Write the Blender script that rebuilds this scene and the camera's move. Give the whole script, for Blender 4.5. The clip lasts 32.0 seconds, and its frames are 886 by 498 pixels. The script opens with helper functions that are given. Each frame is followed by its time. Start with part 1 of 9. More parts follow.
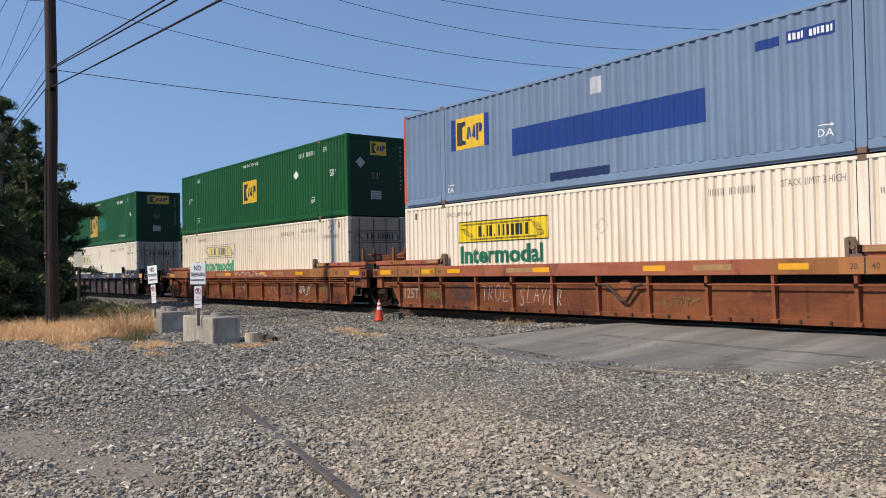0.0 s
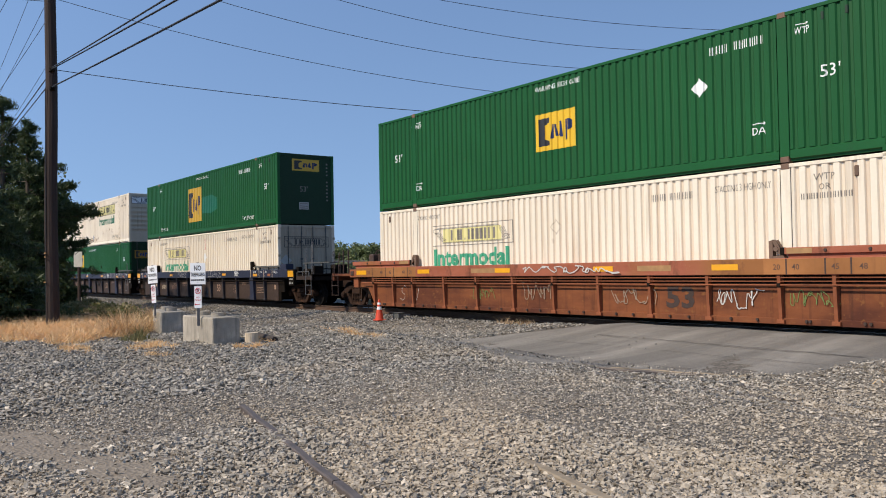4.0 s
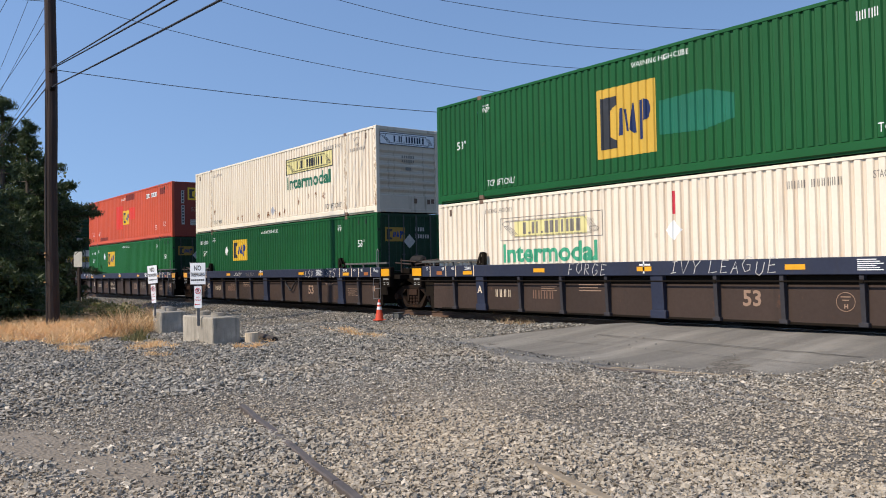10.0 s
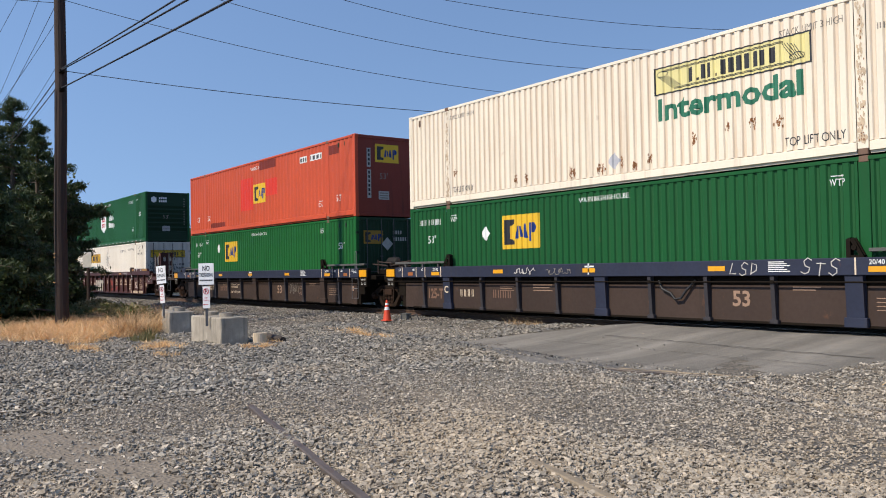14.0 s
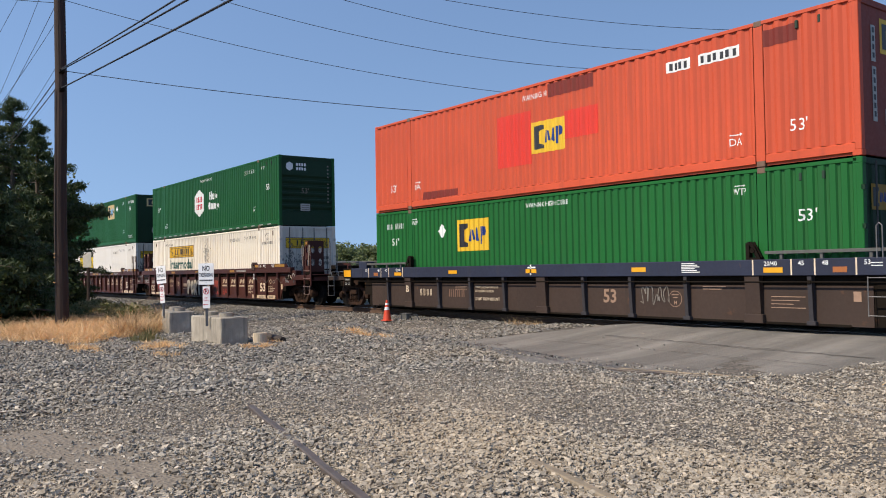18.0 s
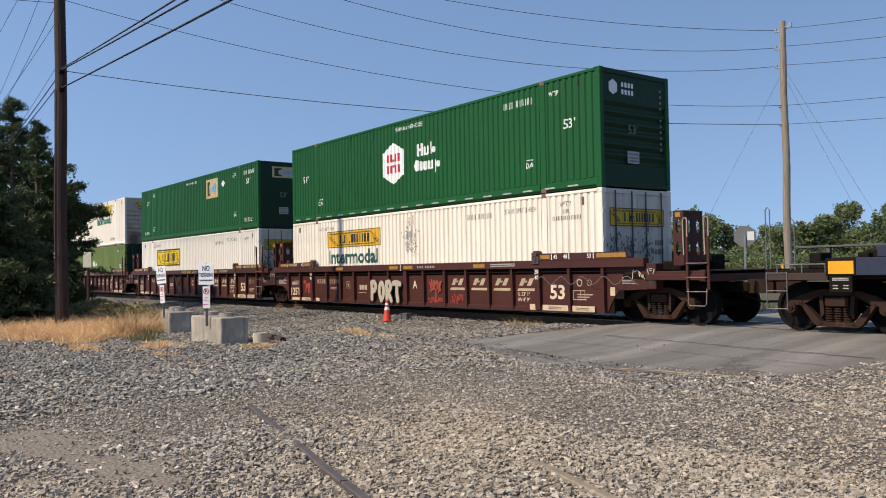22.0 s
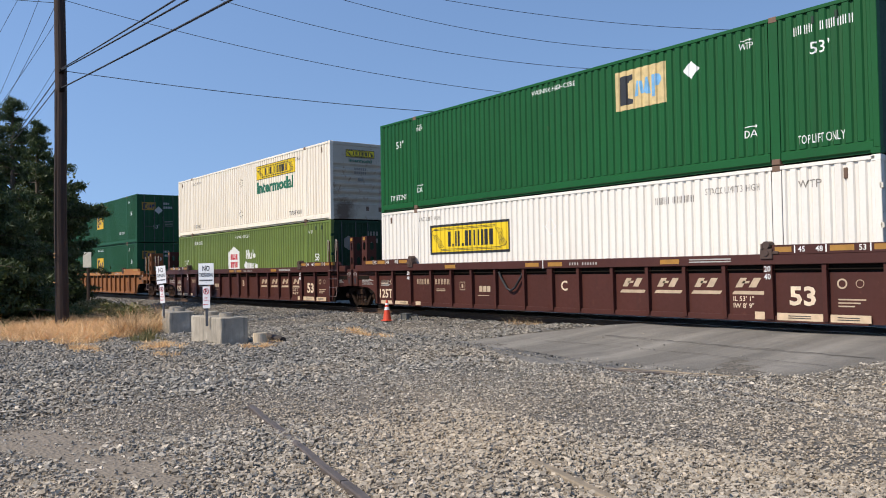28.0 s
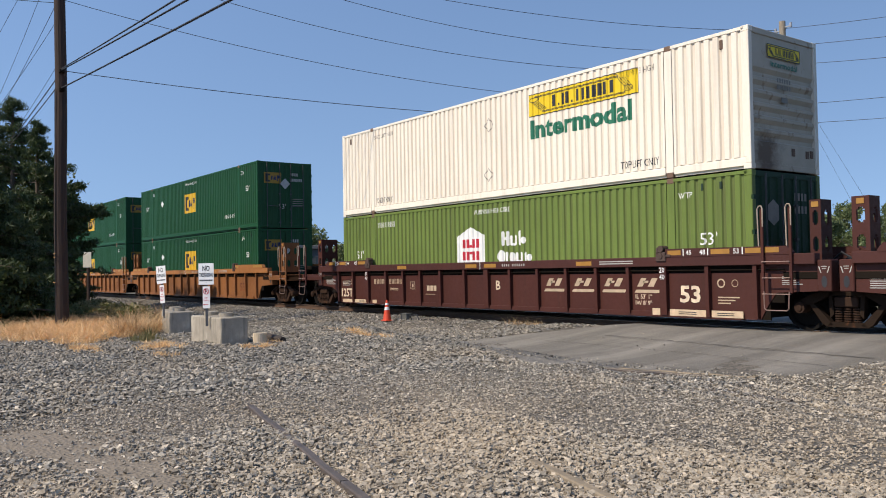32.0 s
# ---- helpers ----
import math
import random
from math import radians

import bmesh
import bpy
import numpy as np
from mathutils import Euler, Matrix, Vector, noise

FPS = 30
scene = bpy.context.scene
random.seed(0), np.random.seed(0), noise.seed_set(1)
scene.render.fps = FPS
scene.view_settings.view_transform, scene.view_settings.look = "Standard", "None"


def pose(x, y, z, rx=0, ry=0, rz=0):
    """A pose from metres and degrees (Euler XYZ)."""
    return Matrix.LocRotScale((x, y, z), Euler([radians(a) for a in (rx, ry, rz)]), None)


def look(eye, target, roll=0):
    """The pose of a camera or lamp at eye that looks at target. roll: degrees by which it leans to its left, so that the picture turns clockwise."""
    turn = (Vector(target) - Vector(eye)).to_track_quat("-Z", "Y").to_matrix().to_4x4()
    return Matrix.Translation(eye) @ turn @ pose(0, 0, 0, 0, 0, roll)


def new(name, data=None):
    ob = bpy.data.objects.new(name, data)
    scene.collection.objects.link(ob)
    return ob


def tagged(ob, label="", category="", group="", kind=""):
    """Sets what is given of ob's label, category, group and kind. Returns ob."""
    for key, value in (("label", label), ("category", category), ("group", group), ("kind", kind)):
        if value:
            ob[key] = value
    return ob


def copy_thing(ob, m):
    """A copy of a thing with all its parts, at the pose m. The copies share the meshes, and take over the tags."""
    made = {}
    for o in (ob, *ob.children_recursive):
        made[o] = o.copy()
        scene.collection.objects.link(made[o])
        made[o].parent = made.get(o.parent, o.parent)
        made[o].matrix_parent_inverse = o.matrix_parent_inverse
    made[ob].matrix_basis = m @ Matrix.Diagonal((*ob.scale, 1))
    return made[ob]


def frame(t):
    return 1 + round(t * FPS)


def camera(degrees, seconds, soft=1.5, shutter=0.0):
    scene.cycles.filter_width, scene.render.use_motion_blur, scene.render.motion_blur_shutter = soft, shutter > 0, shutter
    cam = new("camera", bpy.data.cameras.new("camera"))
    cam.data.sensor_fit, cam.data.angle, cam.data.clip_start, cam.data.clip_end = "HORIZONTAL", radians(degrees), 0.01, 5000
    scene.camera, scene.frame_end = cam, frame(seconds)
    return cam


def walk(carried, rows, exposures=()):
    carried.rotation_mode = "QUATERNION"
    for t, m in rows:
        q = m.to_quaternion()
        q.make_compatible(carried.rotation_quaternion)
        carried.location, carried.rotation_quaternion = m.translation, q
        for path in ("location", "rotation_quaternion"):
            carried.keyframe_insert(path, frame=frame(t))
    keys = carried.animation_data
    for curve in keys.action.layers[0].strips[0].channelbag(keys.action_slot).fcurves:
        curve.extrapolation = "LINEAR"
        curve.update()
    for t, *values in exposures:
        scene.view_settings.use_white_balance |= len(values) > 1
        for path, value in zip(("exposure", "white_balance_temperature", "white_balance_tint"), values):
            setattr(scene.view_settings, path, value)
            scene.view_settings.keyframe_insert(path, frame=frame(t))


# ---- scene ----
# ---- camera ----
EYE = (0.0, 0.0, 1.6)
cam = camera(56.65, 32.0, soft=1.0)


def view(k):
    """The hand-held view, k = 0 before and k = 1 after the small pan."""
    return pose(*EYE, 91.382 + 0.044 * k, 0, 52.548 + 0.537 * k) @ pose(0, 0, 0, 0, 0, -1.018 + 0.033 * k)


walk(cam, [(0, view(0)), (6, view(0)), (12.0, view(0)), (12.5, view(0.57)), (13.0, view(0.9)), (13.5, view(1)), (22, view(1)), (32, view(1))],
     exposures=[(0, -0.02, 6450, 10), (3, 0.01, 6500, 10), (6, 0.06, 6480, 10), (9, 0.12, 6450, 10), (12, 0.08, 6280, 10), (14, 0.06, 6450, 10), (17, 0.09, 6560, 10), (20, 0.10, 6720, 10), (23, 0.07, 6720, 10), (25, 0.08, 6280, 10), (28, 0.12, 6380, 10), (30, 0.09, 6520, 10), (32, 0.06, 6600, 10)])

# ---- light ----
SUN_EL, SUN_AZ = 45.0, 190.3   # azimuth clockwise from +y: the sun stands behind the camera, slightly to -x
world = bpy.data.worlds.new("sky")
scene.world = world
world.use_nodes = True
wn = world.node_tree.nodes
wn.clear()
sky = wn.new("ShaderNodeTexSky")
sky.sky_type, sky.sun_disc = "NISHITA", False
sky.sun_elevation, sky.sun_rotation = radians(SUN_EL), radians(SUN_AZ)
sky.altitude = 3500.0
sky.air_density, sky.dust_density, sky.ozone_density = 2.5, 0.0, 3.5
bg = wn.new("ShaderNodeBackground")
bg.inputs["Strength"].default_value = 0.15
wout = wn.new("ShaderNodeOutputWorld")
tint = wn.new("ShaderNodeMix")   # clear summer blue
tint.data_type, tint.blend_type = "RGBA", "MULTIPLY"
tint.inputs[0].default_value = 1.0
tint.inputs[7].default_value = (1.015, 1.005, 1.075, 1)
around = wn.new("ShaderNodeTexCoord")
lift = wn.new("ShaderNodeMapping")   # a dry, even sky that hardly pales towards the horizon
lift.inputs["Location"].default_value = (0, 0, 0.3)
world.node_tree.links.new(around.outputs["Generated"], lift.inputs["Vector"])
world.node_tree.links.new(lift.outputs[0], sky.inputs["Vector"])
world.node_tree.links.new(sky.outputs[0], tint.inputs[6])
world.node_tree.links.new(tint.outputs[2], bg.inputs[0])
world.node_tree.links.new(bg.outputs[0], wout.inputs[0])
sun = new("sun", bpy.data.lights.new("sun", "SUN"))
sun.data.energy, sun.data.angle, sun.data.color = 4.65, radians(0.9), (1.0, 0.885, 0.715)
_a, _e = radians(SUN_AZ), radians(SUN_EL)
sun.matrix_world = look((math.sin(_a) * math.cos(_e) * 50, math.cos(_a) * math.cos(_e) * 50, math.sin(_e) * 50), (0, 0, 0))

# ---- train time-table and plan ----
RAIL = 0.30            # top of rail
TRACK = 16.04          # centre line of the track (y)
CAR_X = [58.29, 38.65, 15.03, -4.48, -23.97, -47.48, -66.87, -86.45, -109.86, -129.2]


def run(t):
    """How far the train has rolled along +x, in metres; 0 at 16 s."""
    u = t / 16 - 1
    return 69.949 * u - 1.0248 * u ** 2 + 0.2899 * u ** 3 - 0.1561 * u ** 4 - 0.0351 * u ** 5


# ---- mesh helpers ----
def finish(bm, name, mat, smooth=False):
    me = bpy.data.meshes.new(name)
    bmesh.ops.recalc_face_normals(bm, faces=bm.faces[:])
    bm.to_mesh(me)
    bm.free()
    me.materials.append(mat)
    if smooth:
        me.shade_smooth()
    return me


def part(name, bm, mat, parent, label="", smooth=False):
    """Links a bmesh as one mesh object under a thing or a part."""
    ob = new(name, finish(bm, name, mat, smooth))
    ob.parent = parent
    if label:
        ob["label"] = label
    if name in FINE_PRINT:
        ob["kind"] = "stuff"
    return ob


FINE_PRINT = {"code_print", "sign_print", "sign_scroll", "sign_block", "data_print", "stencil_print", "shield_print", "text_print", "stencil_box", "small_lettering", "reflective_tape", "tick", "logo_shape", "smudge", "scuff", "rust_stain"}


def again(name, ob, parent, m):
    """Another part on the mesh of ob."""
    o = new(name, ob.data)
    o.parent = parent
    o.matrix_basis = m
    if "label" in ob:
        o["label"] = ob["label"]
    return o


def thing(name, label, category, group="", kind="", at=None):
    ob = new(name)
    ob.empty_display_size = 0.3
    if at is not None:
        ob.matrix_basis = at
    return tagged(ob, label, category, group, kind)


def solid(name, bm, mat, label, category, group="", kind="", smooth=False):
    return tagged(new(name, finish(bm, name, mat, smooth)), label, category, group, kind)


def box(bm, x0, x1, y0, y1, z0, z1, bev=0.0):
    vs = [bm.verts.new((x, y, z)) for z in (z0, z1) for y in (y0, y1) for x in (x0, x1)]
    fs = [bm.faces.new([vs[i] for i in q]) for q in ((0, 2, 3, 1), (4, 5, 7, 6), (0, 1, 5, 4), (2, 6, 7, 3), (0, 4, 6, 2), (1, 3, 7, 5))]
    if bev:
        es = {e for f in fs for e in f.edges}
        bmesh.ops.bevel(bm, geom=list(es), offset=bev, segments=1, affect="EDGES")
    return bm


def boxes(*rows, bev=0.0):
    bm = bmesh.new()
    for r in rows:
        box(bm, *r, bev=bev)
    return bm


def cyl(bm, p, q, r, n=10, r2=None, cap=True):
    p, q = Vector(p), Vector(q)
    m = (q - p).to_track_quat("Z", "Y").to_matrix()
    r2 = r if r2 is None else r2
    ring = lambda c, rad: [bm.verts.new(c + m @ Vector((rad * math.cos(2 * math.pi * k / n), rad * math.sin(2 * math.pi * k / n), 0))) for k in range(n)]
    a, b = ring(p, r), ring(q, r2)
    for k in range(n):
        bm.faces.new((a[k], a[(k + 1) % n], b[(k + 1) % n], b[k]))
    if cap:
        bm.faces.new(a[::-1])
        bm.faces.new(b)
    return bm


def rods(*rows, n=8):
    bm = bmesh.new()
    for p, q, r in rows:
        cyl(bm, p, q, r, n)
    return bm


def tube(bm, pts, r, n=6):
    """One bent round bar through the points; r may be a list, one radius a point."""
    pts = [Vector(p) for p in pts]
    rs = r if isinstance(r, (list, tuple)) else [r] * len(pts)
    side = None
    prev = None
    for k, p in enumerate(pts):
        d = (pts[min(k + 1, len(pts) - 1)] - pts[max(k - 1, 0)]).normalized()
        if side is None:
            side = d.orthogonal().normalized()
        side = (side - d * side.dot(d)).normalized()
        up = d.cross(side)
        cur = [bm.verts.new(p + (side * math.cos(2 * math.pi * i / n) + up * math.sin(2 * math.pi * i / n)) * rs[k]) for i in range(n)]
        if prev:
            for i in range(n):
                bm.faces.new((prev[i], prev[(i + 1) % n], cur[(i + 1) % n], cur[i]))
        else:
            bm.faces.new(cur[::-1])
        prev = cur
    bm.faces.new(prev)
    return bm


def prism(bm, pts, y0, y1, plane="xz"):
    """Extrudes an outline (x, z) from y0 to y1, or (y, z) from x0 to x1 for plane 'yz', or (x, y) in z for 'xy'."""
    put = {"xz": lambda a, b, c: (a, c, b), "yz": lambda a, b, c: (c, a, b), "xy": lambda a, b, c: (a, b, c)}[plane]
    a = [bm.verts.new(put(u, v, y0)) for u, v in pts]
    b = [bm.verts.new(put(u, v, y1)) for u, v in pts]
    bm.faces.new(a)
    bm.faces.new(b[::-1])
    for k in range(len(pts)):
        j = (k + 1) % len(pts)
        bm.faces.new((a[k], b[k], b[j], a[j]))
    return bm


# ---- materials ----
class Nodes:
    """A small builder for a node material."""

    def __init__(self, name):
        self.mat = bpy.data.materials.new(name)
        self.mat.use_nodes = True
        self.tree = self.mat.node_tree
        self.bsdf = self.tree.nodes["Principled BSDF"]
        self.co = self.tree.nodes.new("ShaderNodeTexCoord")

    def add(self, kind, **inputs):
        n = self.tree.nodes.new(kind)
        for k, v in inputs.items():
            self.put(n, k.replace("_", " "), v)
        return n

    def put(self, n, key, v):
        if isinstance(v, bpy.types.NodeSocket):
            self.tree.links.new(v, n.inputs[key])
        else:
            n.inputs[key].default_value = v

    def coords(self, scale, space="Object"):
        mp = self.add("ShaderNodeMapping")
        self.tree.links.new(self.co.outputs[space], mp.inputs["Vector"])
        mp.inputs["Scale"].default_value = scale
        return mp.outputs[0]

    def noise(self, scale, detail=4.0, stretch=(1, 1, 1), rough=0.55):
        n = self.add("ShaderNodeTexNoise", Scale=scale, Detail=detail, Roughness=rough)
        self.tree.links.new(self.coords(stretch), n.inputs["Vector"])
        return n.outputs["Fac"]

    def ramp(self, fac, lo, hi, a=0.0, b=1.0):
        n = self.add("ShaderNodeMapRange", Value=fac, From_Min=lo, From_Max=hi, To_Min=a, To_Max=b)
        return n.outputs[0]

    def mix(self, fac, a, b, mode="MIX"):
        n = self.tree.nodes.new("ShaderNodeMix")
        n.data_type, n.blend_type = "RGBA", mode
        self.put(n, 0, fac)
        for i, v in ((6, a), (7, b)):
            if isinstance(v, bpy.types.NodeSocket):
                self.tree.links.new(v, n.inputs[i])
            else:
                n.inputs[i].default_value = (*v, 1)
        return n.outputs[2]

    def done(self, colour, rough=0.6, metal=0.0, bump=None, strength=0.3, depth=0.01, spec=0.5):
        if isinstance(colour, tuple):
            colour = (*colour, 1)
        self.put(self.bsdf, "Base Color", colour)
        self.put(self.bsdf, "Roughness", rough)
        self.put(self.bsdf, "Metallic", metal)
        self.put(self.bsdf, "Specular IOR Level", spec)
        if bump is not None:
            b = self.add("ShaderNodeBump", Strength=strength, Distance=depth, Height=bump)
            self.tree.links.new(b.outputs[0], self.bsdf.inputs["Normal"])
        return self.mat


def shade(c, k):
    return tuple(min(1.0, x * k) for x in c)


def steel_paint(name, colour, grime=(0.10, 0.07, 0.05), dirt=0.35, rust=0.25, rough=0.5, fade=0.15, metal=0.0, rusty=(0.20, 0.075, 0.03), dust=None, spec=0.3):
    """Weathered paint on steel: faded patches, streaks that run down, rust spots, fine grain."""
    n = Nodes(name)
    patch = n.noise(0.55, 3)
    fine = n.noise(14, 5)
    streak = n.noise(1.0, 4, (5.0, 5.0, 0.35))
    spots = n.noise(3.2, 6, (1, 1, 0.7), 0.65)
    c = n.mix(n.ramp(patch, 0.35, 0.7), shade(colour, 1 - fade * 0.5), shade(colour, 1 + fade))
    c = n.mix(n.ramp(fine, 0.3, 0.8, 0, 0.22), c, shade(colour, 0.7))
    c = n.mix(n.ramp(streak, 0.56, 0.8, 0, dirt), c, grime)
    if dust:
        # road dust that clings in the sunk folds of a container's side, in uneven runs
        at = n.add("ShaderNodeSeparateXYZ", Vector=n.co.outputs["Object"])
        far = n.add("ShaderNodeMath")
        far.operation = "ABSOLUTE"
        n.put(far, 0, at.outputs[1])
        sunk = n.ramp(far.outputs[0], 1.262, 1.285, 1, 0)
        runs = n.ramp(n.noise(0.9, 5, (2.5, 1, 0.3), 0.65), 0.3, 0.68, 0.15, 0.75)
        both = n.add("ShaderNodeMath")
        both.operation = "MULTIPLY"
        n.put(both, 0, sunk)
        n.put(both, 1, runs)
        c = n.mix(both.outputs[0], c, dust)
    c = n.mix(n.ramp(spots, 0.68 - 0.1 * rust, 0.74, 0, min(1, rust * 2)), c, rusty)
    return n.done(c, n.ramp(fine, 0.2, 0.8, rough - 0.05, rough + 0.15), metal, n.noise(3.0, 3), 0.12, 0.02, spec)


def plain(name, colour, rough=0.6, metal=0.0, vary=0.2, scale=6.0, bump=0.15, spec=0.5):
    n = Nodes(name)
    f = n.noise(scale, 5)
    g = n.noise(scale * 0.13, 3)
    c = n.mix(n.ramp(f, 0.3, 0.72), shade(colour, 1 - vary), shade(colour, 1 + vary))
    c = n.mix(n.ramp(g, 0.35, 0.7, 0, 0.5), c, shade(colour, 1 - vary * 1.2))
    return n.done(c, rough, metal, f, bump, 0.01, spec)
M = {}
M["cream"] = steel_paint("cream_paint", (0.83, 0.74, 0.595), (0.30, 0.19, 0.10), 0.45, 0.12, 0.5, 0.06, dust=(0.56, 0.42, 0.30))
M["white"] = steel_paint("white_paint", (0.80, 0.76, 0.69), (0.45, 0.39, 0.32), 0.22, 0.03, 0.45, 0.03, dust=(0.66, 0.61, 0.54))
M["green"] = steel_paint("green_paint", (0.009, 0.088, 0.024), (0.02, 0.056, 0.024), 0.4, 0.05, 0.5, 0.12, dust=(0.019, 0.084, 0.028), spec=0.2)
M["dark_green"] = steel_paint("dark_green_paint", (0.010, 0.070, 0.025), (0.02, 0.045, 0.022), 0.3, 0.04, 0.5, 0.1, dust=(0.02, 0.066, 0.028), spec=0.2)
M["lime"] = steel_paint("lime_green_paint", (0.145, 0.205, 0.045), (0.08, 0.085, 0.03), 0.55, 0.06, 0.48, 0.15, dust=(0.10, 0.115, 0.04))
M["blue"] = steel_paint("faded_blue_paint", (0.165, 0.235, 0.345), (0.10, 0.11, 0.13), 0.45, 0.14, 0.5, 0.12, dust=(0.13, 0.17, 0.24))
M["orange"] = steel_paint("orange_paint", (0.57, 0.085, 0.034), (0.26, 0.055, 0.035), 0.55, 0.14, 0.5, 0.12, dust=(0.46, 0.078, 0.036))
M["red_panel"] = steel_paint("red_orange_panel", (0.66, 0.045, 0.028), (0.35, 0.06, 0.03), 0.2, 0.05, 0.45, 0.08)
M["oxblood"] = steel_paint("oxblood_primer", (0.19, 0.028, 0.02), (0.10, 0.03, 0.02), 0.4, 0.05, 0.6, 0.15)
M["navy"] = steel_paint("navy_paint", (0.014, 0.027, 0.095), (0.05, 0.05, 0.10), 0.2, 0.03, 0.45, 0.15)
M["royal"] = steel_paint("royal_blue_paint", (0.010, 0.040, 0.20), (0.05, 0.05, 0.15), 0.2, 0.03, 0.45, 0.15)
M["sky_blue"] = plain("light_blue_mark", (0.17, 0.40, 0.66), 0.5)
M["yellow"] = steel_paint("yellow_paint", (0.74, 0.46, 0.03), (0.35, 0.24, 0.05), 0.3, 0.04, 0.45, 0.08)
M["lemon"] = steel_paint("lemon_yellow_paint", (0.80, 0.57, 0.022), (0.45, 0.32, 0.05), 0.3, 0.04, 0.45, 0.06)
M["gold"] = steel_paint("gold_paint", (0.60, 0.37, 0.05), (0.35, 0.24, 0.05), 0.4, 0.06, 0.5, 0.08)
M["pale_yellow"] = steel_paint("bleached_yellow_paint", (0.74, 0.66, 0.30), (0.5, 0.42, 0.25), 0.5, 0.08, 0.5, 0.1)
M["tan"] = plain("bleached_tan_mark", (0.62, 0.47, 0.22), 0.55)
M["mark_black"] = plain("black_marking", (0.025, 0.025, 0.028), 0.5)
M["mark_grey"] = plain("faded_grey_marking", (0.22, 0.195, 0.165), 0.6)
M["mark_dim_grey"] = plain("sprayed_grey_smudge", (0.20, 0.19, 0.175), 0.7)
M["faint_tan"] = plain("faint_tan_marking", (0.56, 0.46, 0.34), 0.6)
M["mark_white"] = plain("white_marking", (0.80, 0.80, 0.78), 0.5, vary=0.08)
M["mark_green"] = plain("green_marking", (0.02, 0.155, 0.085), 0.5)
M["mark_pale_green"] = plain("bleached_green_marking", (0.06, 0.36, 0.20), 0.5)
M["mark_red"] = plain("red_marking", (0.55, 0.03, 0.05), 0.5)
M["mark_cream"] = plain("cream_marking", (0.72, 0.58, 0.42), 0.55)
M["graffiti"] = plain("white_spray", (0.56, 0.53, 0.49), 0.7)
M["spray_red"] = plain("red_spray", (0.42, 0.05, 0.035), 0.7)
M["spray_dull"] = plain("dull_red_spray", (0.22, 0.06, 0.035), 0.7)
M["spray_olive"] = plain("dull_olive_spray", (0.17, 0.15, 0.035), 0.7)
M["spray_green"] = plain("green_spray", (0.13, 0.19, 0.05), 0.7)


def chord_material():
    """Salmon-painted rail, rubbed and rusted to amber brown in long stretches."""
    n = Nodes("rusted_salmon_steel")
    long = n.noise(0.3, 3, (1.0, 0.2, 0.4))
    big = n.noise(1.4, 6, (0.8, 1, 2), 0.65)
    fine = n.noise(14, 6)
    c = n.mix(n.ramp(big, 0.35, 0.7), (0.29, 0.085, 0.045), (0.37, 0.125, 0.07))
    c = n.mix(n.ramp(long, 0.56, 0.66, 0, 0.85), c, (0.27, 0.115, 0.035))
    c = n.mix(n.ramp(n.noise(2.2, 6, (1, 1, 0.5), 0.7), 0.55, 0.68, 0, 0.7), c, (0.09, 0.036, 0.02))
    c = n.mix(n.ramp(fine, 0.6, 0.75, 0, 0.6), c, (0.33, 0.17, 0.09))
    return n.done(c, 0.75, 0, fine, 0.3, 0.01, 0.25)


M["rust_chord"] = chord_material()


def rusted_material():
    """Heavily rusted sheet: dark brown above and below, orange bloom between, run-down streaks."""
    n = Nodes("rusted_orange_steel")
    big = n.noise(0.8, 5, (0.6, 1, 1.6), 0.6)
    fine = n.noise(9, 6)
    streak = n.noise(1.3, 5, (6, 6, 0.3), 0.6)
    c = n.mix(n.ramp(big, 0.36, 0.64), (0.085, 0.026, 0.014), (0.215, 0.070, 0.026))
    c = n.mix(n.ramp(streak, 0.54, 0.74, 0, 0.6), c, (0.05, 0.019, 0.012))
    c = n.mix(n.ramp(fine, 0.58, 0.72, 0, 0.7), c, (0.24, 0.10, 0.03))
    return n.done(c, 0.8, 0, fine, 0.35, 0.012, 0.25)


M["rust_side"] = rusted_material()
M["rust_post"] = steel_paint("rusted_post_steel", (0.215, 0.068, 0.028), (0.06, 0.028, 0.016), 0.7, 0.5, 0.75, 0.4, rusty=(0.27, 0.12, 0.035))
# dirty door and end creams, also darkened to carry the shade on the ends
M["door_grime"] = steel_paint("grimy_shaded_door_paint", (0.38, 0.315, 0.235), (0.09, 0.06, 0.04), 0.6, 0.15, 0.6, 0.2)
M["end_cream_shaded"] = steel_paint("dusty_shaded_cream_end", (0.56, 0.475, 0.37), (0.10, 0.075, 0.05), 0.75, 0.25, 0.6, 0.15)
# darker copy of the side green: the end's shade is in the colour
M["end_green"] = steel_paint("shaded_green_end", (0.006, 0.032, 0.012), (0.016, 0.026, 0.014), 0.4, 0.05, 0.55, 0.1)
M["grey_side"] = steel_paint("dark_brown_grey_steel", (0.046, 0.029, 0.022), (0.03, 0.023, 0.018), 0.7, 0.35, 0.65, 0.25, rusty=(0.12, 0.055, 0.03))
M["grey_chord"] = steel_paint("faded_navy_steel", (0.022, 0.027, 0.05), (0.05, 0.04, 0.035), 0.5, 0.2, 0.6, 0.25)
M["brown_side"] = steel_paint("oxide_brown_steel", (0.062, 0.018, 0.0125), (0.03, 0.018, 0.014), 0.45, 0.2, 0.55, 0.2, rusty=(0.13, 0.05, 0.03))
M["brown_chord"] = steel_paint("oxide_brown_rail", (0.062, 0.020, 0.015), (0.04, 0.022, 0.016), 0.35, 0.2, 0.5, 0.2, rusty=(0.13, 0.05, 0.03))
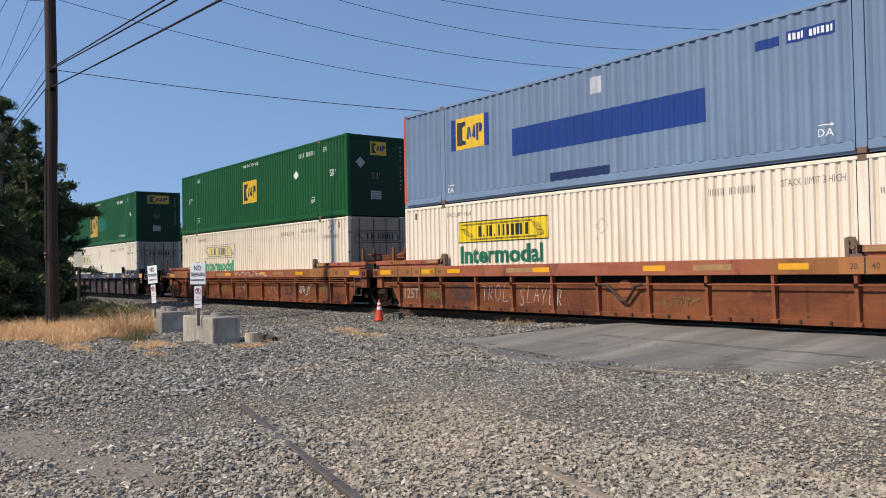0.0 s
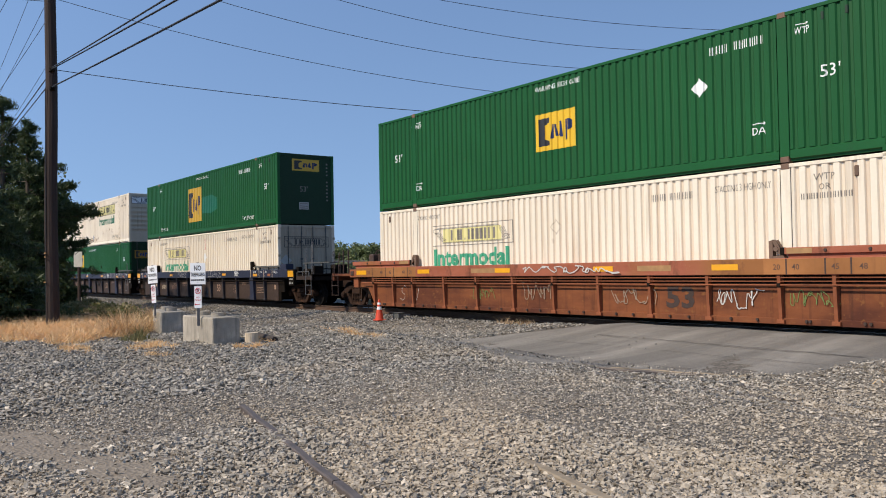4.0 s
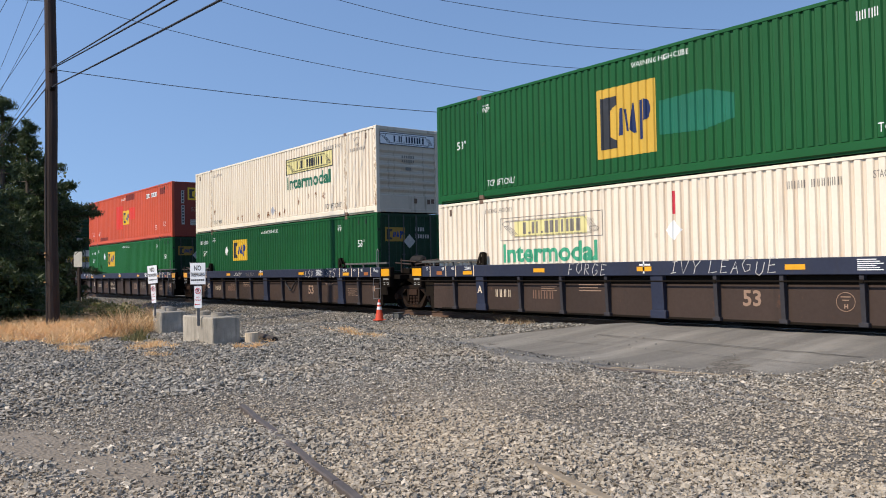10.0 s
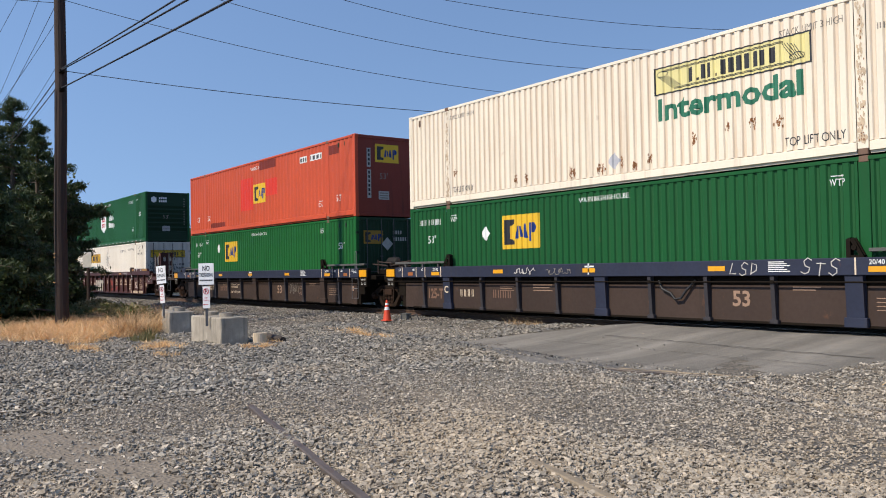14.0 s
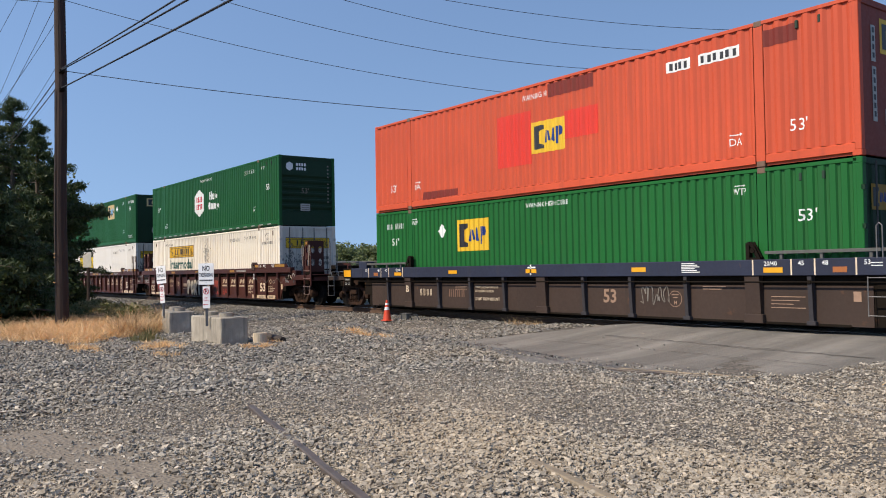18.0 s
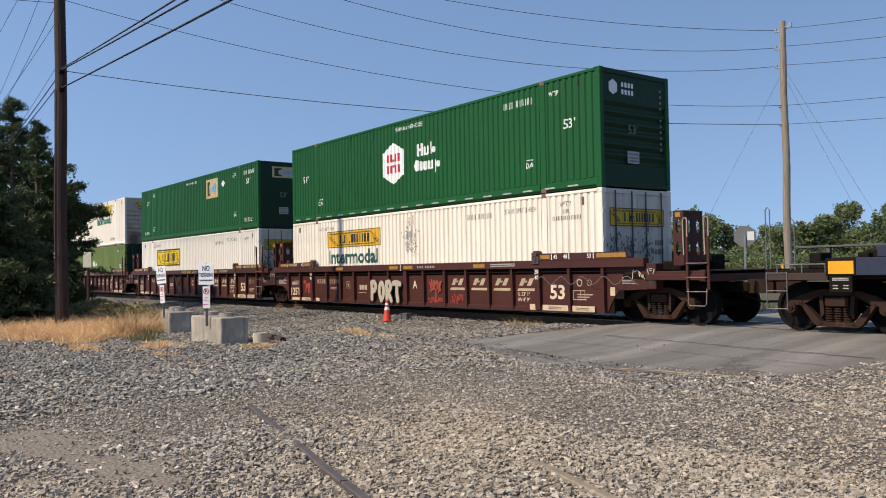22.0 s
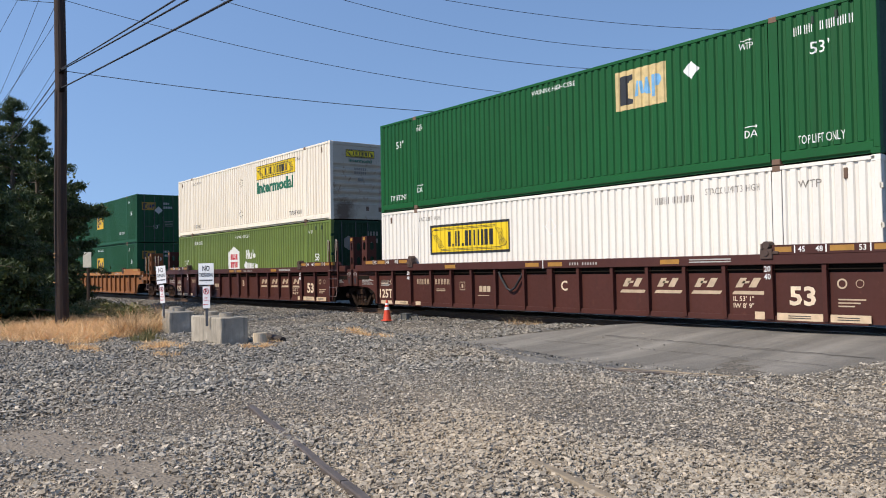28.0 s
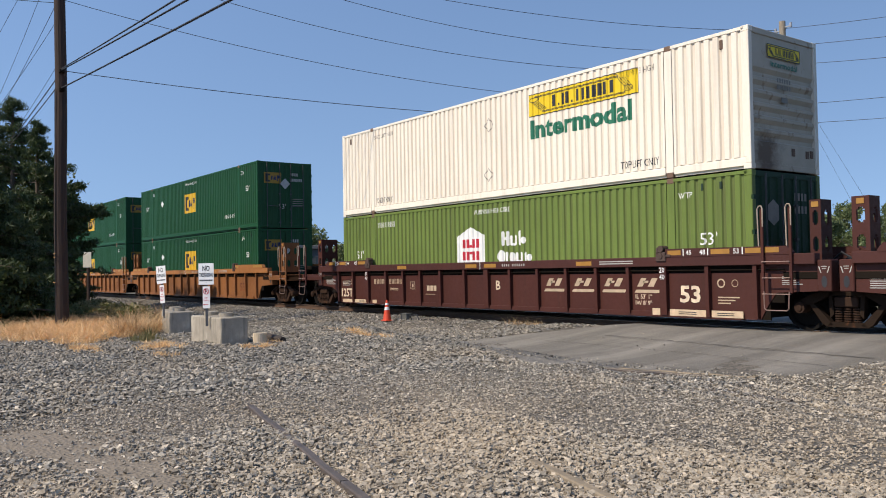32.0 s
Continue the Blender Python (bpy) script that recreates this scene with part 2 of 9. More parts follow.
M["amber_side"] = steel_paint("amber_steel", (0.21, 0.082, 0.026), (0.06, 0.03, 0.015), 0.7, 0.4, 0.7, 0.3)
M["amber_chord"] = steel_paint("amber_rail_steel", (0.33, 0.135, 0.04), (0.12, 0.055, 0.025), 0.6, 0.3, 0.65, 0.3)
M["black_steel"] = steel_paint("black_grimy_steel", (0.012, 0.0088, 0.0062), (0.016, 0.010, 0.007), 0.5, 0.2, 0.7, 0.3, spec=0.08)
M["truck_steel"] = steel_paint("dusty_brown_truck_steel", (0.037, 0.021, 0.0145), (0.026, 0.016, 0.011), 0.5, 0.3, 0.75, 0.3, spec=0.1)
# darker, grimy copy of the truck steel: shade under the joints is in it
M["truck_grimy_shaded"] = steel_paint("grimy_shaded_truck_steel", (0.021, 0.0135, 0.0095), (0.03, 0.02, 0.014), 0.5, 0.25, 0.8, 0.3, spec=0.08)
# near black, so the shade behind the side frames is in the colour
M["wheel_steel"] = plain("shade_dark_wheel_steel", (0.007, 0.006, 0.0055), 0.8, 0.0, spec=0.15)
M["rail"] = plain("rusty_rail_steel", (0.12, 0.07, 0.045), 0.7, 0.2)
M["railhead"] = plain("polished_rail_head", (0.42, 0.41, 0.40), 0.25, 1.0, 0.1)
M["old_rail"] = plain("weathered_old_rail", (0.125, 0.10, 0.085), 0.55, 0.25, 0.25)
M["tie"] = plain("creosote_timber", (0.055, 0.042, 0.034), 0.85, vary=0.35)


def asphalt_material():
    """Old asphalt: coarse grain, pale worn lanes across the rails, dark patches, dusty edges."""
    n = Nodes("worn_asphalt")
    grain = n.noise(38, 8, (1, 1, 1), 0.75)
    lane = n.noise(1.0, 6, (1.5, 0.13, 1), 0.6)
    patch = n.noise(0.8, 8, (1, 1, 1), 0.72)
    speck = n.noise(130, 3)
    c = n.mix(n.ramp(grain, 0.3, 0.75), (0.098, 0.091, 0.082), (0.262, 0.240, 0.212))
    c = n.mix(n.ramp(lane, 0.40, 0.70, 0, 0.6), c, (0.37, 0.34, 0.30))
    c = n.mix(n.ramp(patch, 0.54, 0.68, 0, 0.5), c, (0.10, 0.093, 0.086))
    c = n.mix(n.ramp(speck, 0.5, 0.75, 0, 0.45), c, (0.06, 0.055, 0.05))
    c = n.mix(n.ramp(n.noise(3.5, 7, (1, 1, 1), 0.7), 0.58, 0.74, 0, 0.6), c, (0.24, 0.20, 0.16))
    return n.done(c, 0.88, 0, grain, 0.9, 0.02, 0.25)


M["asphalt"] = asphalt_material()
M["pale_timber"] = plain("sun_bleached_timber", (0.27, 0.215, 0.15), 0.85, vary=0.3)
def concrete_material(name, colour):
    """Cast concrete: blotches, dark drips from the top, pits and a dirty foot."""
    n = Nodes(name)
    c = n.mix(n.ramp(n.noise(1.6, 6, (1, 1, 1), 0.7), 0.35, 0.66), shade(colour, 0.72), shade(colour, 1.12))
    c = n.mix(n.ramp(n.noise(1.5, 6, (6, 6, 0.5), 0.65), 0.52, 0.70, 0, 0.7), c, shade(colour, 0.42))
    c = n.mix(n.ramp(n.noise(26, 5), 0.60, 0.70, 0, 0.6), c, shade(colour, 0.45))
    c = n.mix(n.ramp(n.noise(3.2, 5), 0.62, 0.70, 0, 0.55), c, shade(colour, 1.3))
    return n.done(c, 0.88, 0, n.noise(18, 6, (1, 1, 1), 0.7), 0.5, 0.012, 0.15)


M["concrete"] = concrete_material("cast_concrete", (0.39, 0.345, 0.28))
# the same mix about a tenth darker, for the far block
M["darker_concrete"] = concrete_material("darker_cast_concrete", (0.35, 0.315, 0.265))
M["sign_post"] = plain("dark_sign_post_steel", (0.06, 0.065, 0.075), 0.5, 0.3)
M["galv"] = plain("galvanised_steel", (0.36, 0.37, 0.38), 0.45, 0.6, 0.12)
M["sign_white"] = plain("white_sign_sheet", (0.80, 0.80, 0.80), 0.45, vary=0.05)
M["sign_back"] = plain("weathered_sign_sheet", (0.58, 0.55, 0.48), 0.6, vary=0.1)
M["cone"] = plain("orange_cone_plastic", (0.66, 0.065, 0.022), 0.5, vary=0.12)
M["cable"] = plain("black_cable", (0.018, 0.018, 0.02), 0.6)
M["ceramic"] = plain("grey_insulator", (0.35, 0.36, 0.38), 0.35)


def timber(name, colour, stretch=(9, 9, 0.5)):
    n = Nodes(name)
    g = n.noise(2.2, 6, stretch, 0.7)
    b = n.noise(0.6, 3)
    c = n.mix(n.ramp(g, 0.3, 0.7), shade(colour, 0.55), shade(colour, 1.25))
    c = n.mix(n.ramp(b, 0.4, 0.7, 0, 0.5), c, shade(colour, 0.7))
    return n.done(c, 0.85, 0, g, 0.6, 0.02)


M["pole_dark"] = timber("dark_pole_wood", (0.040, 0.022, 0.016))
M["pole_grey"] = timber("grey_pole_wood", (0.30, 0.25, 0.19))
M["bark"] = timber("bark", (0.09, 0.065, 0.045), (7, 7, 1.5))


def stone_material():
    n = Nodes("crushed_stone")
    geo = n.tree.nodes.new("ShaderNodeNewGeometry")
    r = geo.outputs["Random Per Island"]
    rampn = n.tree.nodes.new("ShaderNodeValToRGB")
    n.tree.links.new(r, rampn.inputs[0])
    e = rampn.color_ramp.elements
    e[0].position, e[0].color = 0.0, (0.05, 0.046, 0.041, 1)
    e[1].position, e[1].color = 1.0, (0.80, 0.71, 0.60, 1)
    for p, c in ((0.3, (0.255, 0.243, 0.218, 1)), (0.65, (0.385, 0.363, 0.322, 1)), (0.9, (0.51, 0.45, 0.372, 1))):
        x = rampn.color_ramp.elements.new(p)
        x.color = c
    # tan dust over the stones, thickest on the lane by the camera
    d = n.add("ShaderNodeVectorMath")
    d.operation = "DISTANCE"
    n.tree.links.new(n.co.outputs["Object"], d.inputs[0])
    d.inputs[1].default_value = (-3.5, 4.0, 0)
    lane = n.ramp(d.outputs["Value"], 1.5, 9.0, 0.40, 0.0)
    dusty = n.add("ShaderNodeMath")
    dusty.operation = "ADD"
    n.put(dusty, 0, lane)
    n.put(dusty, 1, n.ramp(n.noise(0.35, 4), 0.42, 0.66, 0, 0.38))
    c = n.mix(dusty.outputs[0], rampn.outputs[0], (0.49, 0.395, 0.285))
    c = n.mix(n.ramp(d.outputs["Value"], 6.0, 12.0, 0, 0.3), c, (0.12, 0.11, 0.095))
    c = n.mix(n.ramp(n.noise(40, 4), 0.44, 0.68, 0, 0.42), c, (0.075, 0.068, 0.058))
    return n.done(c, 0.85, 0, n.noise(60, 4), 0.6, 0.008, 0.2)


def ground_material():
    """Fine gravel and dust between the stones; browner dirt in patches."""
    n = Nodes("gravel_and_dirt")
    v = n.add("ShaderNodeTexVoronoi", Scale=26.0)
    n.tree.links.new(n.coords((1, 1, 1)), v.inputs["Vector"])
    v2 = n.add("ShaderNodeTexVoronoi", Scale=11.0)
    n.tree.links.new(n.coords((1, 1, 1)), v2.inputs["Vector"])
    bw = n.add("ShaderNodeSeparateColor", Color=v.outputs["Color"])
    bw2 = n.add("ShaderNodeSeparateColor", Color=v2.outputs["Color"])
    # grey set darker than the stones, painting in the shade of their gaps
    grey = n.mix(bw.outputs[0], (0.04, 0.036, 0.031), (0.22, 0.19, 0.155))
    grey = n.mix(n.ramp(bw2.outputs[0], 0, 1, 0, 0.5), grey, (0.10, 0.088, 0.075))
    dirt = n.mix(n.noise(9, 6), (0.155, 0.126, 0.095), (0.27, 0.225, 0.172))
    big = n.noise(0.28, 5)
    at = n.add("ShaderNodeSeparateXYZ", Vector=n.co.outputs["Object"])
    # bare worn dirt close to the camera's lane
    d1 = n.add("ShaderNodeVectorMath", )
    d1.operation = "DISTANCE"
    n.tree.links.new(n.coords((0.5, 1.1, 0)), d1.inputs[0])
    d1.inputs[1].default_value = (-3.75, 1.9, 0)
    near = n.ramp(d1.outputs["Value"], 0.55, 1.35, 0.6, 0)
    wob = n.add("ShaderNodeMath", )
    wob.operation = "ADD"
    n.put(wob, 0, near)
    n.put(wob, 1, big)
    c = n.mix(n.ramp(wob.outputs[0], 0.52, 0.68), grey, dirt)
    far = n.mix(n.noise(0.12, 4), (0.05, 0.06, 0.022), (0.12, 0.10, 0.05))
    c = n.mix(n.ramp(at.outputs[1], 21, 25), c, far)
    return n.done(c, 0.9, 0, v.outputs["Distance"], 0.6, 0.03)


def leaf_material(name, a, b):
    n = Nodes(name)
    geo = n.tree.nodes.new("ShaderNodeNewGeometry")
    c = n.mix(geo.outputs["Random Per Island"], a, b)
    m = n.done(c, 0.55, 0)
    n.put(n.bsdf, "Subsurface Weight", 0.0)
    tr = n.add("ShaderNodeBsdfTranslucent", Color=c)
    mx = n.add("ShaderNodeMixShader", Fac=0.3)
    out = n.tree.nodes["Material Output"]
    n.tree.links.new(n.bsdf.outputs[0], mx.inputs[1])
    n.tree.links.new(tr.outputs[0], mx.inputs[2])
    n.tree.links.new(mx.outputs[0], out.inputs["Surface"])
    return m


M["stone"] = stone_material()
M["ground"] = ground_material()
M["needles"] = leaf_material("pine_needles", (0.02, 0.042, 0.014), (0.09, 0.118, 0.038))
M["leaves"] = leaf_material("broad_leaves", (0.08, 0.115, 0.042), (0.215, 0.25, 0.10))
M["dry_grass"] = leaf_material("dry_grass", (0.64, 0.38, 0.17), (0.93, 0.66, 0.37))
M["weeds"] = leaf_material("weeds", (0.10, 0.12, 0.03), (0.26, 0.20, 0.09))


def sooty_shaded_end_material():
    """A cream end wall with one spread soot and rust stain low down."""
    n = Nodes("sooty_shaded_cream_end")
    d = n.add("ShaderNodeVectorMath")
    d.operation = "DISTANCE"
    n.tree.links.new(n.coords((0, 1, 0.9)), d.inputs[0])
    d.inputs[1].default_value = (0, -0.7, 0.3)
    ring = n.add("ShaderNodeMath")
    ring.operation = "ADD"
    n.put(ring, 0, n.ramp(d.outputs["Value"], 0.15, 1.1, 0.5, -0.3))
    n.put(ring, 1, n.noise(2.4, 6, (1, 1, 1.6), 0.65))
    # base dimmed below the side cream for the end's shade; the stain is soot
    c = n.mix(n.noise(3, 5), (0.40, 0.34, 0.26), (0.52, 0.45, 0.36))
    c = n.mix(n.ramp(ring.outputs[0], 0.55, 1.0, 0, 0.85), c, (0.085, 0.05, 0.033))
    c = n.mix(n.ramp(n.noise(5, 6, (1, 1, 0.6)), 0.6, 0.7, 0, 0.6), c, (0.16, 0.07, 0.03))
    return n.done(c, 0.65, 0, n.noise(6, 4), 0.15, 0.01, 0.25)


M["sooty_shaded_end"] = sooty_shaded_end_material()
# ---- ground ----
def smoothstep(a, b, x):
    t = np.clip((x - a) / (b - a), 0, 1)
    return t * t * (3 - 2 * t)


def lie(x, y):
    """Height of the ground: flat yard, a low ballast shoulder along the track, a soft roll elsewhere."""
    x, y = np.asarray(x, float), np.asarray(y, float)
    bed = 0.12 * smoothstep(12.6, 14.2, y) * (1 - smoothstep(18.2, 20.0, y))
    ramp = 0.20 * smoothstep(10.6, 14.0, y) * (1 - smoothstep(14.6, 15.2, y)) * smoothstep(-16.5, -14.2, x)
    bed = np.maximum(bed, ramp)
    roll = 0.025 * np.sin(x * 0.9 + 1.3) * np.sin(y * 0.7 + 0.4) + 0.015 * np.sin(x * 2.3 + y * 1.7)
    return bed + roll * (1 - smoothstep(11.0, 13.5, y)) * smoothstep(1.0, 4.0, np.hypot(x, y))


def ground_sheet():
    xs = np.unique(np.concatenate([np.linspace(-45, 4, 197), np.linspace(-160, -45, 40), np.linspace(4, 60, 30), [-2500, -900, -400, 200, 700, 2500]]))
    ys = np.unique(np.concatenate([np.linspace(-3, 22, 101), np.linspace(22, 60, 20), np.linspace(-40, -3, 15), [-2500, -600, -150, 120, 300, 900, 2500]]))
    gx, gy = np.meshgrid(xs, ys)
    z = lie(gx, gy)
    v = np.stack([gx, gy, z], -1).reshape(-1, 3)
    nx, ny = len(xs), len(ys)
    i = (np.arange(ny - 1)[:, None] * nx + np.arange(nx - 1)[None]).reshape(-1)
    f = np.stack([i, i + 1, i + nx + 1, i + nx], -1)
    me = bpy.data.meshes.new("ground")
    me.from_pydata(v.tolist(), [], f.tolist())
    me.materials.append(M["ground"])
    me.shade_smooth()
    return tagged(new("ground", me), "grey crushed stone yard with bare dusty dirt patches", "ground", kind="structure")


ground_sheet()


def rocks(n, seed, place, lo, hi, name, label, faces=20, top=None):
    """One mesh of many loose stones; place(rng, n) gives x and y."""
    rng = np.random.default_rng(seed)
    bm = bmesh.new()
    if faces == 8:
        tips = [bm.verts.new(v) for v in ((1, 0, 0), (0, 1, 0), (-1, 0, 0), (0, -1, 0), (0, 0, 0.85), (0, 0, -0.85))]
        for i in range(4):
            bm.faces.new((tips[i], tips[(i + 1) % 4], tips[4]))
            bm.faces.new((tips[(i + 1) % 4], tips[i], tips[5]))
        bm.verts.index_update()
    else:
        bmesh.ops.create_cube(bm, size=1.35)
        bmesh.ops.triangulate(bm, faces=bm.faces[:])
    base = np.array([v.co[:] for v in bm.verts])
    tri = np.array([[v.index for v in f.verts] for f in bm.faces])
    bm.free()
    shapes = [(base * (1 + rng.uniform(-0.3, 0.3, (len(base), 1))) + rng.uniform(-0.42, 0.42, (len(base), 3))) * rng.uniform(0.65, 1.25, (1, 3)) for _ in range(24)]
    x, y = place(rng, n)
    n = len(x)
    s = lo + (hi - lo) * rng.beta(1.5, 3.0, n)
    ang = rng.uniform(0, 2 * np.pi, n)
    tilt = rng.uniform(-0.6, 0.6, n)
    v = np.array(shapes)[rng.integers(0, len(shapes), n)] * s[:, None, None] * np.array([1.1, 0.85, 0.74])
    c, q = np.cos(tilt)[:, None], np.sin(tilt)[:, None]
    vy, vz = v[..., 1] * c - v[..., 2] * q, v[..., 1] * q + v[..., 2] * c
    c, q = np.cos(ang)[:, None], np.sin(ang)[:, None]
    vx, vy = v[..., 0] * c - vy * q, v[..., 0] * q + vy * c
    z0 = (lie if top is None else top)(x, y) + s * rng.uniform(0.05, 0.95, n)
    out = np.stack([vx + x[:, None], vy + y[:, None], vz + z0[:, None]], -1).reshape(-1, 3)
    fs = (tri[None] + (np.arange(n) * len(base))[:, None, None]).reshape(-1, 3)
    me = bpy.data.meshes.new(name)
    me.vertices.add(len(out))
    me.vertices.foreach_set("co", out.astype(np.float32).ravel())
    me.loops.add(fs.size)
    me.loops.foreach_set("vertex_index", fs.astype(np.int32).ravel())
    me.polygons.add(len(fs))
    me.polygons.foreach_set("loop_start", np.arange(0, fs.size, 3, dtype=np.int32))
    me.polygons.foreach_set("loop_total", np.full(len(fs), 3, np.int32))
    me.update()
    me.validate()
    me.shade_flat()
    me.materials.append(M["stone"])
    return tagged(new(name, me), label, "gravel", kind="stuff")


NEAR_X, NEAR_Y = (-13.9, -12.4, -11.0, -9.5, -8.1, -6.9, -6.3), (10.9, 10.32, 9.92, 9.82, 9.87, 10.2, 10.95)


def paved(x, y):
    """Inside the asphalt of the crossing."""
    left = np.interp(y, (10.9, 12.4, 13.8, 15.2), (-13.9, -13.75, -13.25, -12.0))
    right = np.interp(y, (10.9, 12.2, 13.2, 15.0), (-6.3, -6.0, -5.4, -4.6))
    return (x > left) & (x < right) & (y > np.interp(x, NEAR_X, NEAR_Y))


def bare(rng, x, y):
    """Chance for a stone to be missing, on the worn dirt."""
    wob = 0.35 * np.sin(x * 2.1 + y * 1.3) + 0.25 * np.sin(y * 4.3 - x * 1.1)
    k = np.clip(1.5 * np.exp(-(((x + 8.6) / 1.3) ** 2 + ((y - 1.65 - 0.12 * (x + 8.6)) / 0.42) ** 2)) + 1.4 * np.exp(-(((x + 7.0) / 1.0) ** 2 + ((y - 2.0) / 0.45) ** 2)) + 0.5 * wob + 0.45 * np.sin(x * 6.3 - y * 3.1) * np.sin(y * 7.7 + x * 2.9) - 0.2, 0, 1.02)
    k = np.maximum(k, 0.75 * np.exp(-(((x + 8.6) / 2.2) ** 2 + ((y - 9.2) / 0.5) ** 2)))
    k = np.maximum(k, 0.4 * (0.5 + 0.5 * np.sin(x * 1.1 + 2.0) * np.sin(y * 1.7 + x * 0.4)) * (x > -10))
    return rng.random(len(x)) > k * 0.95


def scatter(x0, x1, y0, y1):
    def place(rng, n):
        x, y = rng.uniform(x0, x1, n), rng.uniform(y0, y1, n)
        k = ~paved(x, y) & bare(rng, x, y)
        # thins out towards the unworked side of the yard
        k &= np.hypot(x, y) > 2.6 + 2.4 * rng.random(len(x)) ** 2
        k &= np.abs(np.arctan2(-x, y) - 0.92) < 0.53 + 0.30 * rng.random(len(x)) ** 2.5
        return x[k], y[k]
    return place


rocks(60000, 1, scatter(-8.0, -1.5, 0.2, 6.0), 0.007, 0.034, "gravel", "loose grey crushed stone spread over the yard", 12)
rocks(90000, 10, scatter(-10.5, -1.5, 0.2, 9.9), 0.006, 0.030, "gravel", "fine grey crushed stone spread over the yard", 8)
rocks(95000, 2, scatter(-22, -10.5, 0.5, 13.0), 0.011, 0.050, "gravel", "loose grey crushed stone spread over the yard", 8)
rocks(30000, 3, scatter(-10.5, -1.0, 8.5, 14.6), 0.010, 0.040, "gravel", "loose grey crushed stone spread over the yard", 8)
rocks(24000, 4, scatter(-60, -1.0, 12.2, 15.0), 0.018, 0.050, "ballast", "grey track ballast beside the rails", 8)
rocks(9000, 5, scatter(-40, -22, 5.0, 12.5), 0.02, 0.055, "gravel", "loose grey crushed stone beside the track", 8)
rocks(5000, 6, scatter(-60, 0, 15.6, 16.5), 0.03, 0.08, "ballast", "grey track ballast between the rails", 8)
rocks(4000, 7, scatter(-45, 2, 17.1, 19.0), 0.03, 0.09, "ballast", "grey track ballast behind the rails", 8)


# ---- track ----
def rail_bar(x0, x1, y, name, parent=None):
    pts = [(-0.07, -0.17), (0.07, -0.17), (0.07, -0.155), (0.012, -0.135), (0.012, -0.045), (0.036, -0.035), (0.036, -0.004), (0.028, 0), (-0.028, 0), (-0.036, -0.004), (-0.036, -0.035), (-0.012, -0.045), (-0.012, -0.135), (-0.07, -0.155)]
    bm = bmesh.new()
    prism(bm, [(y + a, RAIL + b) for a, b in pts], x0, x1, "yz")
    return part(name, bm, M["rail"], parent, "rusty steel rail with a bright worn head")


track = thing("railway_track", "straight standard-gauge railway track on timber ties and ballast", "track", kind="structure")
for side in (-0.753, 0.753):
    bar = rail_bar(-400, 120, TRACK + side, "rail", track)
    part("rail_head", boxes((-400, 120, TRACK + side - 0.03, TRACK + side + 0.03, RAIL - 0.001, RAIL + 0.003)), M["railhead"], bar, "polished running surface")
tie0 = None
for k in range(150):
    x = -75 + k * 0.53
    if -15.2 < x < -6.3:
        continue
    if tie0 is None:
        tie0 = part("tie", boxes((-0.115, 0.115, TRACK - 1.3, TRACK + 1.3, 0.0, RAIL - 0.165), bev=0.012), M["tie"], track, "dark creosoted timber tie")
        tie0.matrix_basis = pose(x, 0, 0)
    else:
        again("tie", tie0, track, pose(x, 0, 0))


# ---- asphalt crossing ----
M["crack"] = plain("crack_filler", (0.05, 0.045, 0.04), 0.9)

